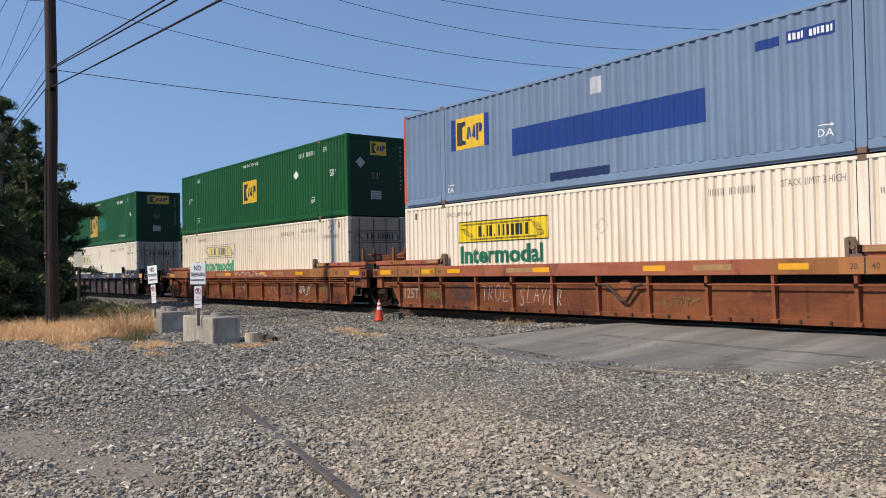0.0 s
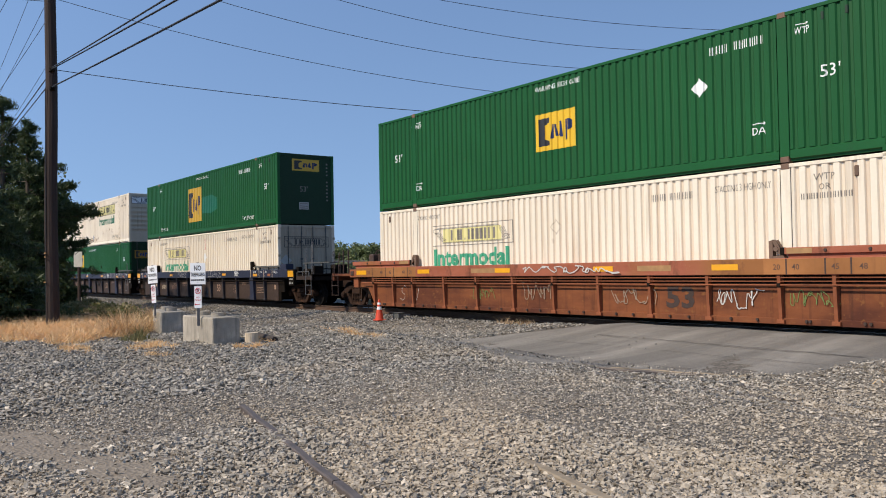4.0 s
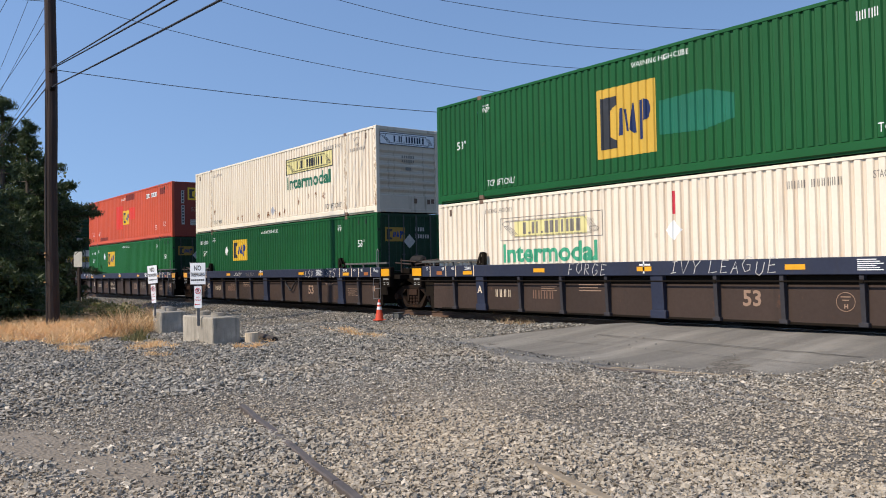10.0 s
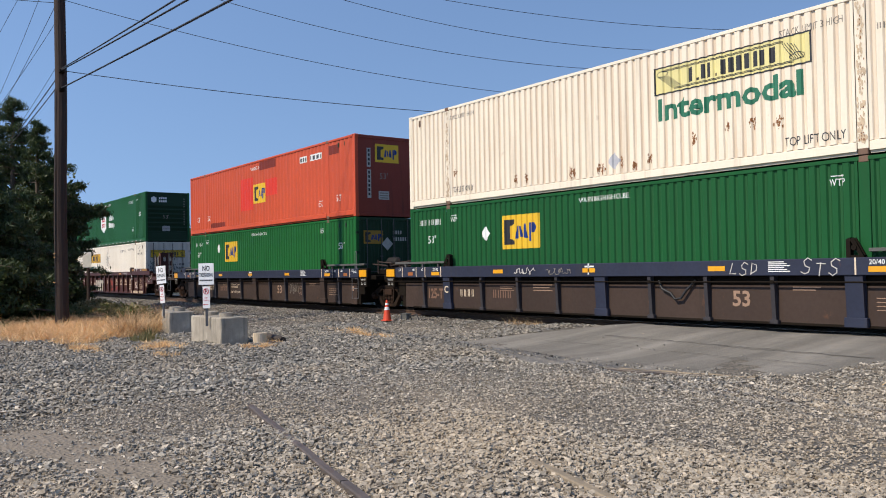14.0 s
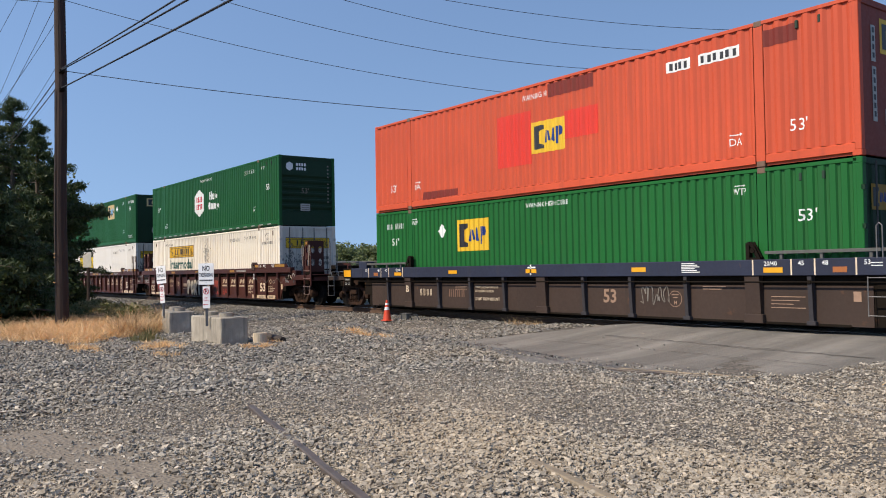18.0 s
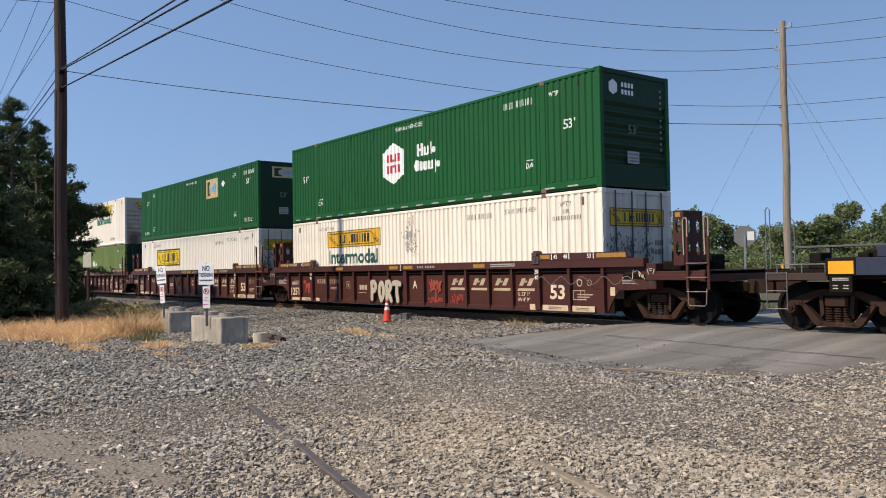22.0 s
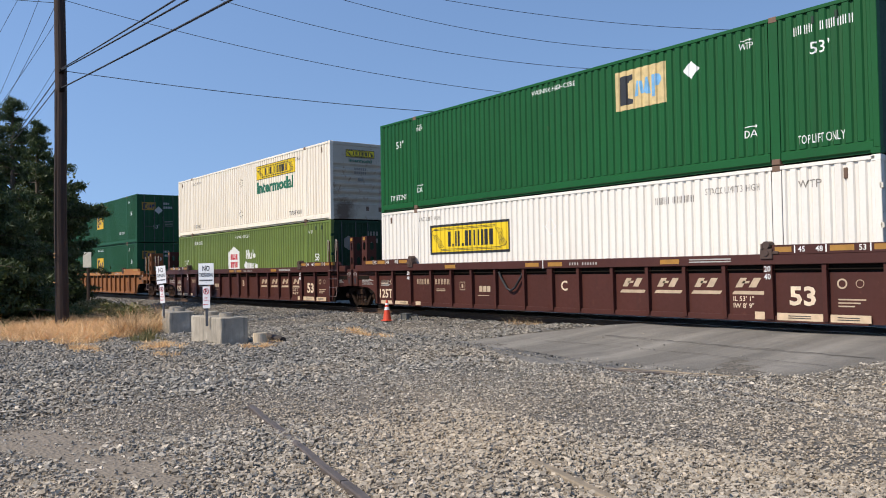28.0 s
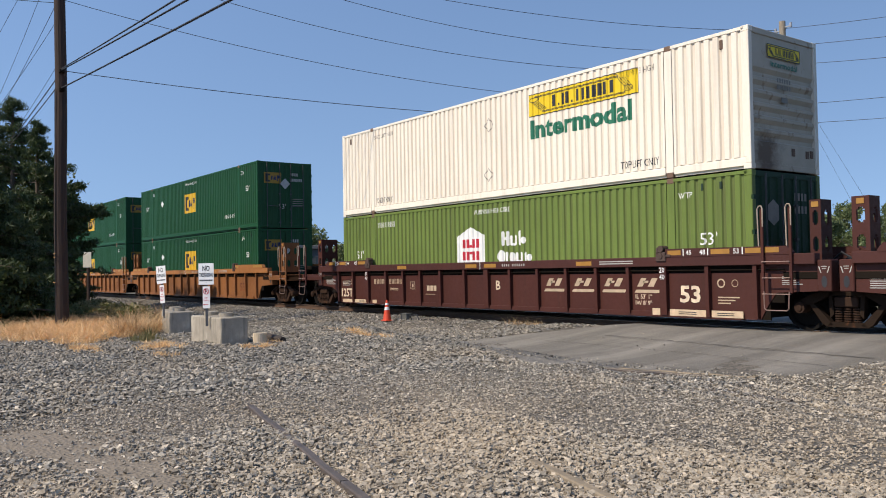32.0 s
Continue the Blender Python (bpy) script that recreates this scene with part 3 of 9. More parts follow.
def crossing():
    road = thing("crossing", "worn grey asphalt crossing ramped up to the rails", "crossing", kind="structure")
    # approach slab: rises from the yard to the near rail
    def z(y):
        return 0.035 + (RAIL - 0.045) * float(smoothstep(10.6, 14.9, y))
    rng = random.Random(4)
    bm = bmesh.new()
    rows = []
    for j in range(10):
        v = j / 9
        row = []
        for k in range(15):
            f = k / 14
            x0 = -13.9 + 7.6 * f
            y0 = float(np.interp(x0, NEAR_X, NEAR_Y)) + rng.uniform(-0.07, 0.07) * (j == 0)
            x1 = -12.0 + 7.4 * f
            x = x0 + (x1 - x0) * v ** 1.6 + rng.uniform(-0.05, 0.05) * (k in (0, 14))
            y = y0 + (15.2 - y0) * v
            row.append(bm.verts.new((x, y, z(y) + 0.012 * math.sin(k * 1.3 + j))))
        rows.append(row)
    for a, b in zip(rows, rows[1:]):
        for k in range(14):
            bm.faces.new((a[k], a[k + 1], b[k + 1], b[k]))
    ring = [rows[0][k] for k in range(15)] + [r[-1] for r in rows[1:]] + rows[-1][-2::-1] + [r[0] for r in rows[-2:0:-1]]
    low = []
    for v in ring:
        d = Vector((v.co.x + 10.2, v.co.y - 13.0)).normalized() * (0.3 if v.co.y < 15 else 0.0)
        low.append(bm.verts.new((v.co.x + d.x, v.co.y + d.y, float(lie(v.co.x + d.x, v.co.y + d.y)) - 0.03)))
    for k in range(len(ring)):
        j = (k + 1) % len(ring)
        bm.faces.new((ring[k], low[k], low[j], ring[j]))
    part("approach", bm, M["asphalt"], road, "cracked asphalt approach", smooth=False)
    part("gauge_slab", boxes((-15.0, -6.4, TRACK - 0.66, TRACK + 0.66, 0.1, RAIL - 0.012), bev=0.01), M["asphalt"], road)
    part("far_approach", boxes((-15.0, -6.2, TRACK + 0.84, TRACK + 5.5, 0.0, RAIL - 0.02), bev=0.02), M["asphalt"], road)
    # cracks and the saw-cut seams of the patches
    def wavy(p, q, w, name, mat, lab):
        bm = bmesh.new()
        prev = None
        for k in range(25):
            f = k / 24
            x, y = p[0] + (q[0] - p[0]) * f, p[1] + (q[1] - p[1]) * f + rng.uniform(-0.035, 0.035)
            ww = w * rng.uniform(0.5, 1.3)
            cur = (bm.verts.new((x, y - ww, z(y - ww) + 0.018)), bm.verts.new((x, y + ww, z(y + ww) + 0.018)))
            if prev:
                bm.faces.new((prev[0], cur[0], cur[1], prev[1]))
            prev = cur
        part(name, bm, mat, road, lab)
    wavy((-11.6, 12.85), (-6.0, 12.55), 0.013, "crack", M["crack"], "dark open crack")
    wavy((-13.2, 11.9), (-6.3, 11.75), 0.007, "seam", M["crack"], "thin dark seam")
    wavy((-12.2, 10.6), (-10.0, 10.15), 0.016, "crack", M["crack"], "dark open crack")
    wavy((-10.0, 10.15), (-7.2, 10.4), 0.009, "crack", M["crack"], "dark open crack")


crossing()


def spill(rng, n):
    """Stones kicked over the rim of the asphalt, thinning inwards."""
    x = rng.uniform(-13.5, -6.4, n)
    y = np.interp(x, NEAR_X, NEAR_Y) + rng.exponential(0.14, n)
    k = y < 14.0
    return x[k], y[k]


rocks(240, 8, spill, 0.007, 0.028, "gravel", "loose stones spilled over the edge of the asphalt", 12, lambda x, y: 0.05 + (RAIL - 0.045) * smoothstep(10.6, 14.9, y))
rocks(36, 9, lambda rng, n: (rng.uniform(-13.5, -7.0, n), rng.uniform(11.2, 14.4, n)), 0.006, 0.022, "gravel", "single loose stones on the asphalt", 12, lambda x, y: 0.045 + (RAIL - 0.045) * smoothstep(10.6, 14.9, y))
# ---- lettering and marks ----
LETTERS = {}


def letters(text, bold=0.0, slant=0.0):
    """A flat mesh of a word, centred, capital height 1, in the x-z plane facing -y."""
    key = (text, bold, slant)
    if key not in LETTERS:
        cu = bpy.data.curves.new("word", "FONT")
        cu.body, cu.size, cu.offset, cu.shear = text, 1.0, bold, slant
        cu.resolution_u = 2
        ob = bpy.data.objects.new("word", cu)
        scene.collection.objects.link(ob)
        bpy.context.view_layer.update()
        me = bpy.data.meshes.new_from_object(ob.evaluated_get(bpy.context.evaluated_depsgraph_get()))
        bpy.data.objects.remove(ob)
        co = np.zeros(len(me.vertices) * 3)
        me.vertices.foreach_get("co", co)
        co = co.reshape(-1, 3)
        lo, hi = co.min(0), co.max(0)
        cap = 0.70
        LETTERS[key] = (((co[:, :2] - [(lo[0] + hi[0]) / 2, 0]) / cap), [tuple(p.vertices) for p in me.polygons], (hi[0] - lo[0]) / cap)
    return LETTERS[key]


def word_bm(text, cx, z0, height, width=None, bold=0.0, slant=0.0):
    co, faces, w = letters(text, bold, slant)
    k = (width / w) if width else height
    bm = bmesh.new()
    vs = [bm.verts.new((cx + x * k, 0, z0 + z * height)) for x, z in co]
    for f in faces:
        try:
            bm.faces.new([vs[i] for i in f])
        except ValueError:
            pass
    return bm


def poly_bm(*outlines):
    bm = bmesh.new()
    for o in outlines:
        bm.faces.new([bm.verts.new((x, 0, z)) for x, z in o])
    return bm


def rect(x0, x1, z0, z1, lean=0.0):
    return [(x0, z0), (x1, z0), (x1 + lean, z1), (x0 + lean, z1)]


def scribble(seed, x0, x1, z0, z1, w, turns=14):
    """A looping sprayed line as flat strokes."""
    rng = random.Random(seed)
    bm = bmesh.new()
    pts = [Vector((x0, rng.uniform(z0, z1)))]
    for k in range(1, turns * 3):
        f = k / (turns * 3 - 1)
        pts.append(Vector((x0 + (x1 - x0) * f + rng.uniform(-0.5, 0.5) * (x1 - x0) / turns * 1.8, rng.uniform(z0, z1) if k % 2 else rng.choice((z0, z1)) * 0.7 + (z0 + z1) * 0.15)))
    for _ in range(2):
        out = [pts[0]]
        for a, b in zip(pts, pts[1:]):
            out += [a * 0.75 + b * 0.25, a * 0.25 + b * 0.75]
        pts = out + [pts[-1]]
    return ribbon(bm, pts, w)


def ribbon(bm, pts, w):
    """A flat band along a polyline in the x-z plane."""
    prev = None
    for k, p in enumerate(pts):
        d = pts[min(k + 1, len(pts) - 1)] - pts[max(k - 1, 0)]
        if d.length < 1e-4:
            continue
        s = Vector((-d.y, d.x)).normalized() * w / 2
        lift = -0.00025 * k   # each turn lies over the one before
        cur = [bm.verts.new((p.x - s.x, lift, p.y - s.y)), bm.verts.new((p.x + s.x, lift, p.y + s.y))]
        if prev:
            bm.faces.new((prev[0], cur[0], cur[1], prev[1]))
        prev = cur
    return bm


def fat(bm, pts, w):
    """A thick rounded stroke in the x-z plane."""
    pts = [Vector(p) for p in pts]
    for _ in range(2):
        out = [pts[0]]
        for a, b in zip(pts, pts[1:]):
            out += [a * 0.75 + b * 0.25, a * 0.25 + b * 0.75]
        pts = out + [pts[-1]]
    ribbon(bm, pts, w)
    for k, p in ((0, pts[0]), (len(pts), pts[-1])):
        bm.faces.new([bm.verts.new((p.x + w / 2 * math.cos(t), 0.0006 - 0.00025 * k, p.y + w / 2 * math.sin(t))) for t in np.linspace(0, 2 * math.pi, 13)[:-1]])
    return bm


def stroke(pts, w):
    return ribbon(bmesh.new(), [Vector(p) for p in pts], w)


# ---- containers ----
CL, CW, CH = 16.154, 2.591, 2.896
POST = 6.096


class Wall:
    """The corrugated side of a container: where its folds lie along x and how deep it stands."""

    def __init__(self, coarse):
        self.period, self.flat, self.slope, self.depth = (0.29, 0.075, 0.07, 0.036) if coarse else (0.215, 0.11, 0.028, 0.033)
        self.segs = [(-CL / 2 + 0.12, -POST - 0.115), (-POST + 0.115, POST - 0.115), (POST + 0.115, CL / 2 - 0.12)]
        self.knots = []
        for a, b in self.segs:
            n = max(1, round((b - a) / self.period))
            p = (b - a) / n
            ks = [(a, 0.0)]
            for k in range(n):
                x = a + k * p + self.flat / 2
                inner = p - self.flat - 2 * self.slope
                ks += [(x, 0.0), (x + self.slope, self.depth), (x + self.slope + inner, self.depth), (x + p - self.flat, 0.0)]
            ks.append((b, 0.0))
            self.knots.append(ks)
        flat = [k for ks in self.knots for k in ks]
        self.kx = np.array([k[0] for k in flat])
        self.ky = np.array([k[1] for k in flat])

    def y(self, x):
        return -CW / 2 + 0.012 + float(np.interp(x, self.kx, self.ky))

    def lay(self, bm, off=0.004):
        """Folds a flat mark onto the wall, as paint lies on it."""
        xs = [v.co.x for v in bm.verts]
        for k in self.kx[(self.kx > min(xs)) & (self.kx < max(xs))]:
            bmesh.ops.bisect_plane(bm, geom=bm.verts[:] + bm.edges[:] + bm.faces[:], plane_co=(k, 0, 0), plane_no=(1, 0, 0), dist=1e-5)
        for v in bm.verts:
            v.co.y += self.y(v.co.x) - off
        return bm


FINE, COARSE = Wall(False), Wall(True)
SHARED = {}


def shared(key, make):
    if key not in SHARED:
        SHARED[key] = make()
    return SHARED[key]


def piece(name, key, make, mat, parent, m=None, label=""):
    """A part whose mesh is made once for a key and a material."""
    me = shared((key, mat.name), lambda: finish(make(), name, mat))
    ob = new(name, me)
    ob.parent = parent
    if m is not None:
        ob.matrix_basis = m
    if label:
        ob["label"] = label
    return ob


def wall_bm(wall, seg, flip=False):
    bm = bmesh.new()
    z0, z1 = 0.25, CH - 0.075
    prev = None
    for x, d in wall.knots[seg]:
        y = -CW / 2 + 0.012 + d
        if flip:
            y = -y
        cur = [bm.verts.new((x, y, z0)), bm.verts.new((x, y, z1))]
        if prev:
            bm.faces.new((prev[0], cur[0], cur[1], prev[1]))
        prev = cur
    return bm


def blotch(rng, cx, cz, sx, sz, n, r0, r1, tall=1.5):
    """A worn patch: many small ragged flakes, thick in the middle."""
    bm = bmesh.new()
    for k in range(n):
        x, z, r = rng.gauss(cx, sx), min(2.72, max(0.27, rng.gauss(cz, sz))), rng.uniform(r0, r1)
        m = rng.randint(5, 8)
        bm.faces.new([bm.verts.new((x + r * math.cos(2 * math.pi * i / m) * rng.uniform(0.5, 1.2), -0.00004 * k, z + tall * r * math.sin(2 * math.pi * i / m) * rng.uniform(0.5, 1.3))) for i in range(m)])
    return bm


def end_mark(thing_, name, bm, mat, label="", x=None):
    ob = part(name, bm, M[mat], thing_, label)
    ob.matrix_basis = pose((CL / 2 + 0.004) if x is None else x, 0, 0, 0, 0, 90)
    return ob


def container(label, paint, coarse=False, end="plain", rail_paint=None, end_paint=None):
    """A 53-foot container, base centred on the origin, its front end towards +x."""
    c = thing("shipping_container", label, "container", "containers on the train")
    wall = COARSE if coarse else FINE
    p, rp, ep = M[paint], M[rail_paint or paint], M[end_paint or paint]
    for s in range(3):
        piece("side_panel", ("near", coarse, s), lambda s=s: wall_bm(wall, s), p, c)
    for s in range(3):
        piece("side_panel", ("far", coarse, s), lambda s=s: wall_bm(wall, s, True), p, c)
    hw = CW / 2
    for a, b in wall.segs:
        for sy in (-1, 1):
            piece("bottom_rail", ("brail", a, sy), lambda a=a, b=b, sy=sy: prism(bmesh.new(), [(sy * (hw - 0.05), 0.02), (sy * (hw - 0.09), 0.02), (sy * (hw - 0.09), 0.26), (sy * (hw - 0.055), 0.26), (sy * (hw - 0.004), 0.225), (sy * (hw - 0.002), 0.075), (sy * (hw - 0.05), 0.055)], a, b, "yz"), rp, c)
    for sy in (-1, 1):
        piece("top_rail", ("trail", sy), lambda sy=sy: boxes((-CL / 2 + 0.1, CL / 2 - 0.1, min(sy * hw, sy * (hw - 0.06)), max(sy * hw, sy * (hw - 0.06)), CH - 0.085, CH - 0.01), bev=0.008), rp, c)
        for x in (-POST, POST):
            piece("side_post", ("post", sy), lambda sy=sy: boxes((-0.10, 0.10, min(sy * (hw - 0.004), sy * (hw - 0.09)), max(sy * (hw - 0.004), sy * (hw - 0.09)), 0.11, CH - 0.10), bev=0.008), rp, c, pose(x, 0, 0))
            for z in (0, CH - 0.118):
                piece("corner_casting", ("cast", sy), lambda sy=sy: boxes((-0.09, 0.09, min(sy * (hw + 0.004), sy * (hw - 0.16)), max(sy * (hw + 0.004), sy * (hw - 0.16)), 0, 0.118), bev=0.012), M["cast"], c, pose(x, 0, z), "worn steel corner casting")
        for sx in (-1, 1):
            piece("corner_post", ("cpost", sx, sy), lambda sx=sx, sy=sy: boxes((min(0, -sx * 0.12), max(0, -sx * 0.12), min(sy * hw, sy * (hw - 0.13)), max(sy * hw, sy * (hw - 0.13)), 0.11, CH - 0.11), bev=0.01), rp, c, pose(sx * CL / 2, 0, 0))
            for z in (0, CH - 0.118):
                piece("corner_casting", ("ccast", sx, sy), lambda sx=sx, sy=sy: boxes((min(0, -sx * 0.178), max(0, -sx * 0.178), min(sy * hw, sy * (hw - 0.16)), max(sy * hw, sy * (hw - 0.16)), 0, 0.118), bev=0.012), rp, c, pose(sx * (CL / 2 + 0.002), 0, z))
    piece("roof", ("roof",), roof_bm, p, c)
    piece("floor", ("floor",), lambda: boxes((-CL / 2 + 0.1, CL / 2 - 0.1, -hw + 0.06, hw - 0.06, 0.03, 0.15)), M["black_steel"], c, label="steel underframe")
    # rear end
    piece("rear_end", ("rear",), lambda: boxes((-CL / 2 + 0.005, -CL / 2 + 0.05, -hw + 0.12, hw - 0.12, 0.02, CH - 0.02)), p, c)
    if end == "door":
        for sy in (-1, 1):
            d = piece("door", ("door", sy), lambda sy=sy: door_bm(sy), ep, c, label="corrugated steel door leaf")
            for k, y in enumerate((0.26, 0.86)):
                piece("locking_bar", ("lockbar",), lambda: rods(((CL / 2 + 0.035, 0, 0.06), (CL / 2 + 0.035, 0, CH - 0.06), 0.019)), M["bar_steel"], d, pose(0, sy * y, 0), "grey locking bar")
            for z in (0.35, 0.95, 1.6, 2.3):
                piece("hinge", ("hinge", sy), lambda sy=sy: boxes((CL / 2 - 0.03, CL / 2 + 0.03, sy * (hw - 0.05) - 0.05, sy * (hw - 0.05) + 0.05, 0, 0.09)), ep, d, pose(0, 0, z))
                piece("keeper", ("keeper", sy), lambda sy=sy: boxes((CL / 2 - 0.01, CL / 2 + 0.06, sy * 0.26 - 0.04, sy * 0.26 + 0.04, 0, 0.05)), M["bar_steel"], d, pose(0, 0, z - 0.12))
            piece("door_handle", ("handle", sy), lambda sy=sy: rods(((CL / 2 + 0.045, sy * 0.26, 0.95), (CL / 2 + 0.045, sy * 0.80, 0.98), 0.014)), M["bar_steel"], d, None, "steel door handle")
        piece("header", ("header",), lambda: boxes((CL / 2 - 0.06, CL / 2 - 0.005, -hw + 0.12, hw - 0.12, CH - 0.13, CH - 0.01), bev=0.008), ep, c)
        piece("sill", ("sill",), lambda: boxes((CL / 2 - 0.06, CL / 2 - 0.005, -hw + 0.12, hw - 0.12, 0.02, 0.14), bev=0.008), ep, c)
    else:
        ribs = end == "ribbed"
        piece("front_end", ("front", ribs), lambda: front_bm(ribs), ep, c)
        piece("header", ("header",), lambda: boxes((CL / 2 - 0.06, CL / 2 - 0.005, -hw + 0.12, hw - 0.12, CH - 0.13, CH - 0.01), bev=0.008), ep, c)
        piece("sill", ("sill",), lambda: boxes((CL / 2 - 0.06, CL / 2 - 0.005, -hw + 0.12, hw - 0.12, 0.02, 0.14), bev=0.008), ep, c)
    return c, wall


M["cast"] = steel_paint("worn_casting_steel", (0.16, 0.10, 0.07), (0.08, 0.05, 0.03), 0.4, 0.4, 0.7, 0.3)
M["bar_steel"] = plain("dark_bar_steel", (0.07, 0.068, 0.066), 0.55, 0.3)


def roof_bm():
    bm = bmesh.new()
    prev = None
    n = 60
    for k in range(n + 1):
        x = -CL / 2 + 0.1 + (CL - 0.2) * k / n
        z = CH - 0.012 - (0.015 if k % 2 else 0)
        cur = [bm.verts.new((x, -CW / 2 + 0.05, z)), bm.verts.new((x, CW / 2 - 0.05, z))]
        if prev:
            bm.faces.new((prev[0], cur[0], cur[1], prev[1]))
        prev = cur
    return bm


def door_bm(sy):
    """One leaf with shallow upright folds."""
    bm = bmesh.new()
    a, b = (0.012, CW / 2 - 0.115)
    prev = None
    knots = [a]
    for k in range(4):
        c = a + (b - a) * (k + 0.5) / 4
        knots += [c - 0.10, c - 0.07, c + 0.07, c + 0.10]
    knots.append(b)
    for i, y in enumerate(knots):
        d = 0.022 if (i % 4) in (2, 3) and 0 < i < len(knots) - 1 else 0.0
        cur = [bm.verts.new((CL / 2 - 0.012 - d, sy * y, z)) for z in (0.14, CH - 0.13)]
        if prev:
            bm.faces.new((prev[0], cur[0], cur[1], prev[1]))
        prev = cur
    ob = boxes((CL / 2 - 0.05, CL / 2 - 0.038, min(sy * a, sy * b), max(sy * a, sy * b), 0.14, CH - 0.13))
    me = bpy.data.meshes.new("tmp")
    ob.to_mesh(me)
    ob.free()
    bm.from_mesh(me)
    bpy.data.meshes.remove(me)
    return bm


def front_bm(ribs):
    """The closed front end: flat, or with deep level folds below a flat sign field."""
    bm = bmesh.new()
    hw = CW / 2 - 0.115
    zs = [(0.13, 0.0)]
    if ribs:
        for k in range(6):
            z = 0.58 + 0.262 * k
            zs += [(z, 0.0), (z + 0.03, -0.05), (z + 0.11, -0.05), (z + 0.20, 0.0)]
    zs.append((CH - 0.12, 0.0))
    prev = None
    for z, d in zs:
        x = CL / 2 - 0.03 + d
        cur = [bm.verts.new((x, -hw, z)), bm.verts.new((x, hw, z))]
        if prev:
            bm.faces.new((prev[0], cur[0], cur[1], prev[1]))
        prev = cur
    return bm


# ---- signs painted on the containers (brand marks as plain shapes) ----
def block_mark(c, wall, x0, x1, z0, z1, back, ink1, ink2, end=False):
    """A square sign with one tall dark block and two slanted blocks."""
    put = (lambda n, bm, m, off: end_mark(c, n, bm, m, x=CL / 2 - (0.012 if end == "door" else 0.028) + off)) if end else (lambda n, bm, m, off: part(n, wall.lay(bm, off), M[m], c))
    w, h = x1 - x0, z1 - z0
    put("sign_field", poly_bm(rect(x0, x1, z0, z1)), back, 0.004)
    P = lambda *q: [(x0 + u * w, z0 + v * h) for u, v in q]
    dark = P((0.08, 0.13), (0.36, 0.13), (0.36, 0.24), (0.24, 0.30), (0.24, 0.68), (0.36, 0.74), (0.36, 0.87), (0.08, 0.87))
    put("sign_block", poly_bm(dark), ink1, 0.007)
    peaks = [P((0.38, 0.30), (0.47, 0.30), (0.47, 0.68), (0.42, 0.68)), P((0.48, 0.66), (0.52, 0.34), (0.57, 0.34), (0.53, 0.66)), P((0.58, 0.36), (0.64, 0.30), (0.70, 0.30), (0.66, 0.72), (0.62, 0.72)),
             P((0.74, 0.20), (0.80, 0.20), (0.80, 0.74), (0.74, 0.74))]
    peaks.append(P(*[(0.81 + 0.12 * math.sin(t), 0.60 + 0.15 * math.cos(t)) for t in np.linspace(0, math.pi, 8)]))
    put("sign_block", poly_bm(*peaks), ink2, 0.007)


def plate_mark(c, wall, x0, x1, z0, z1, back="yellow", ink="mark_black", line=0.035, end=False, scroll="mark_grey"):
    """A long bordered sign with a row of dark bars between two scrolls."""
    put = (lambda n, bm, m, off: end_mark(c, n, bm, m, x=CL / 2 - 0.008 + off)) if end else (lambda n, bm, m, off: part(n, wall.lay(bm, off), M[m], c))
    w, h = x1 - x0, z1 - z0
    put("sign_field", poly_bm(rect(x0, x1, z0, z1)), back, 0.004)
    if line:
        put("sign_border", poly_bm(rect(x0, x1, z0, z0 + line), rect(x0, x1, z1 - line, z1), rect(x0, x0 + line, z0 + line, z1 - line), rect(x1 - line, x1, z0 + line, z1 - line)), ink, 0.007)
    a, b = z0 + 0.25 * h, z0 + 0.75 * h
    cells = [(0.245, 0.275, 0.0, 1), (0.30, 0.315, 0, 0.18), (0.335, 0.36, 0.0, 1), (0.372, 0.397, 0.0, 1), (0.425, 0.44, 0, 0.18), (0.465, 0.495, 0, 1), (0.515, 0.545, 0, 1), (0.565, 0.595, 0, 1), (0.615, 0.645, 0, 1), (0.665, 0.695, 0, 1), (0.707, 0.737, 0, 1), (0.765, 0.80, 0, 1)]
    put("sign_print", poly_bm(*[rect(x0 + p * w, x0 + q * w, a + r * (b - a), a + s * (b - a)) for p, q, r, s in cells]), ink, 0.008)
    # two rolled ends as thin drawn lines
    t = 0.007 * w / 3.6
    P = lambda a, b: (x0 + a * w, z0 + b * h)
    lines = [[P(0.06 + 0.045 * math.cos(q), 0.74 + 0.10 * math.sin(q)) for q in np.linspace(0, 2 * math.pi, 13)], [P(0.92 + 0.04 * math.cos(q), 0.30 + 0.11 * math.sin(q)) for q in np.linspace(0, 2 * math.pi, 13)]]
    for k in range(5):
        lines.append([P(0.03 + 0.018 * k, 0.68 - 0.015 * k), P(0.13 + 0.014 * k, 0.20 + 0.01 * k)])
        lines.append([P(0.835 + 0.017 * k, 0.80 - 0.02 * k), P(0.90 + 0.014 * k, 0.24 - 0.01 * k)])
    for q in (0.13, 0.17, 0.82, 0.86):
        lines.append([P(0.14 if q < 0.5 else 0.06, q), P(0.90 if q < 0.5 else 0.84, q)])
    bm = bmesh.new()
    for ln in lines:
        ribbon(bm, [Vector(p) for p in ln], max(0.010, 2 * t))
    put("sign_scroll", bm, ink, 0.0075)



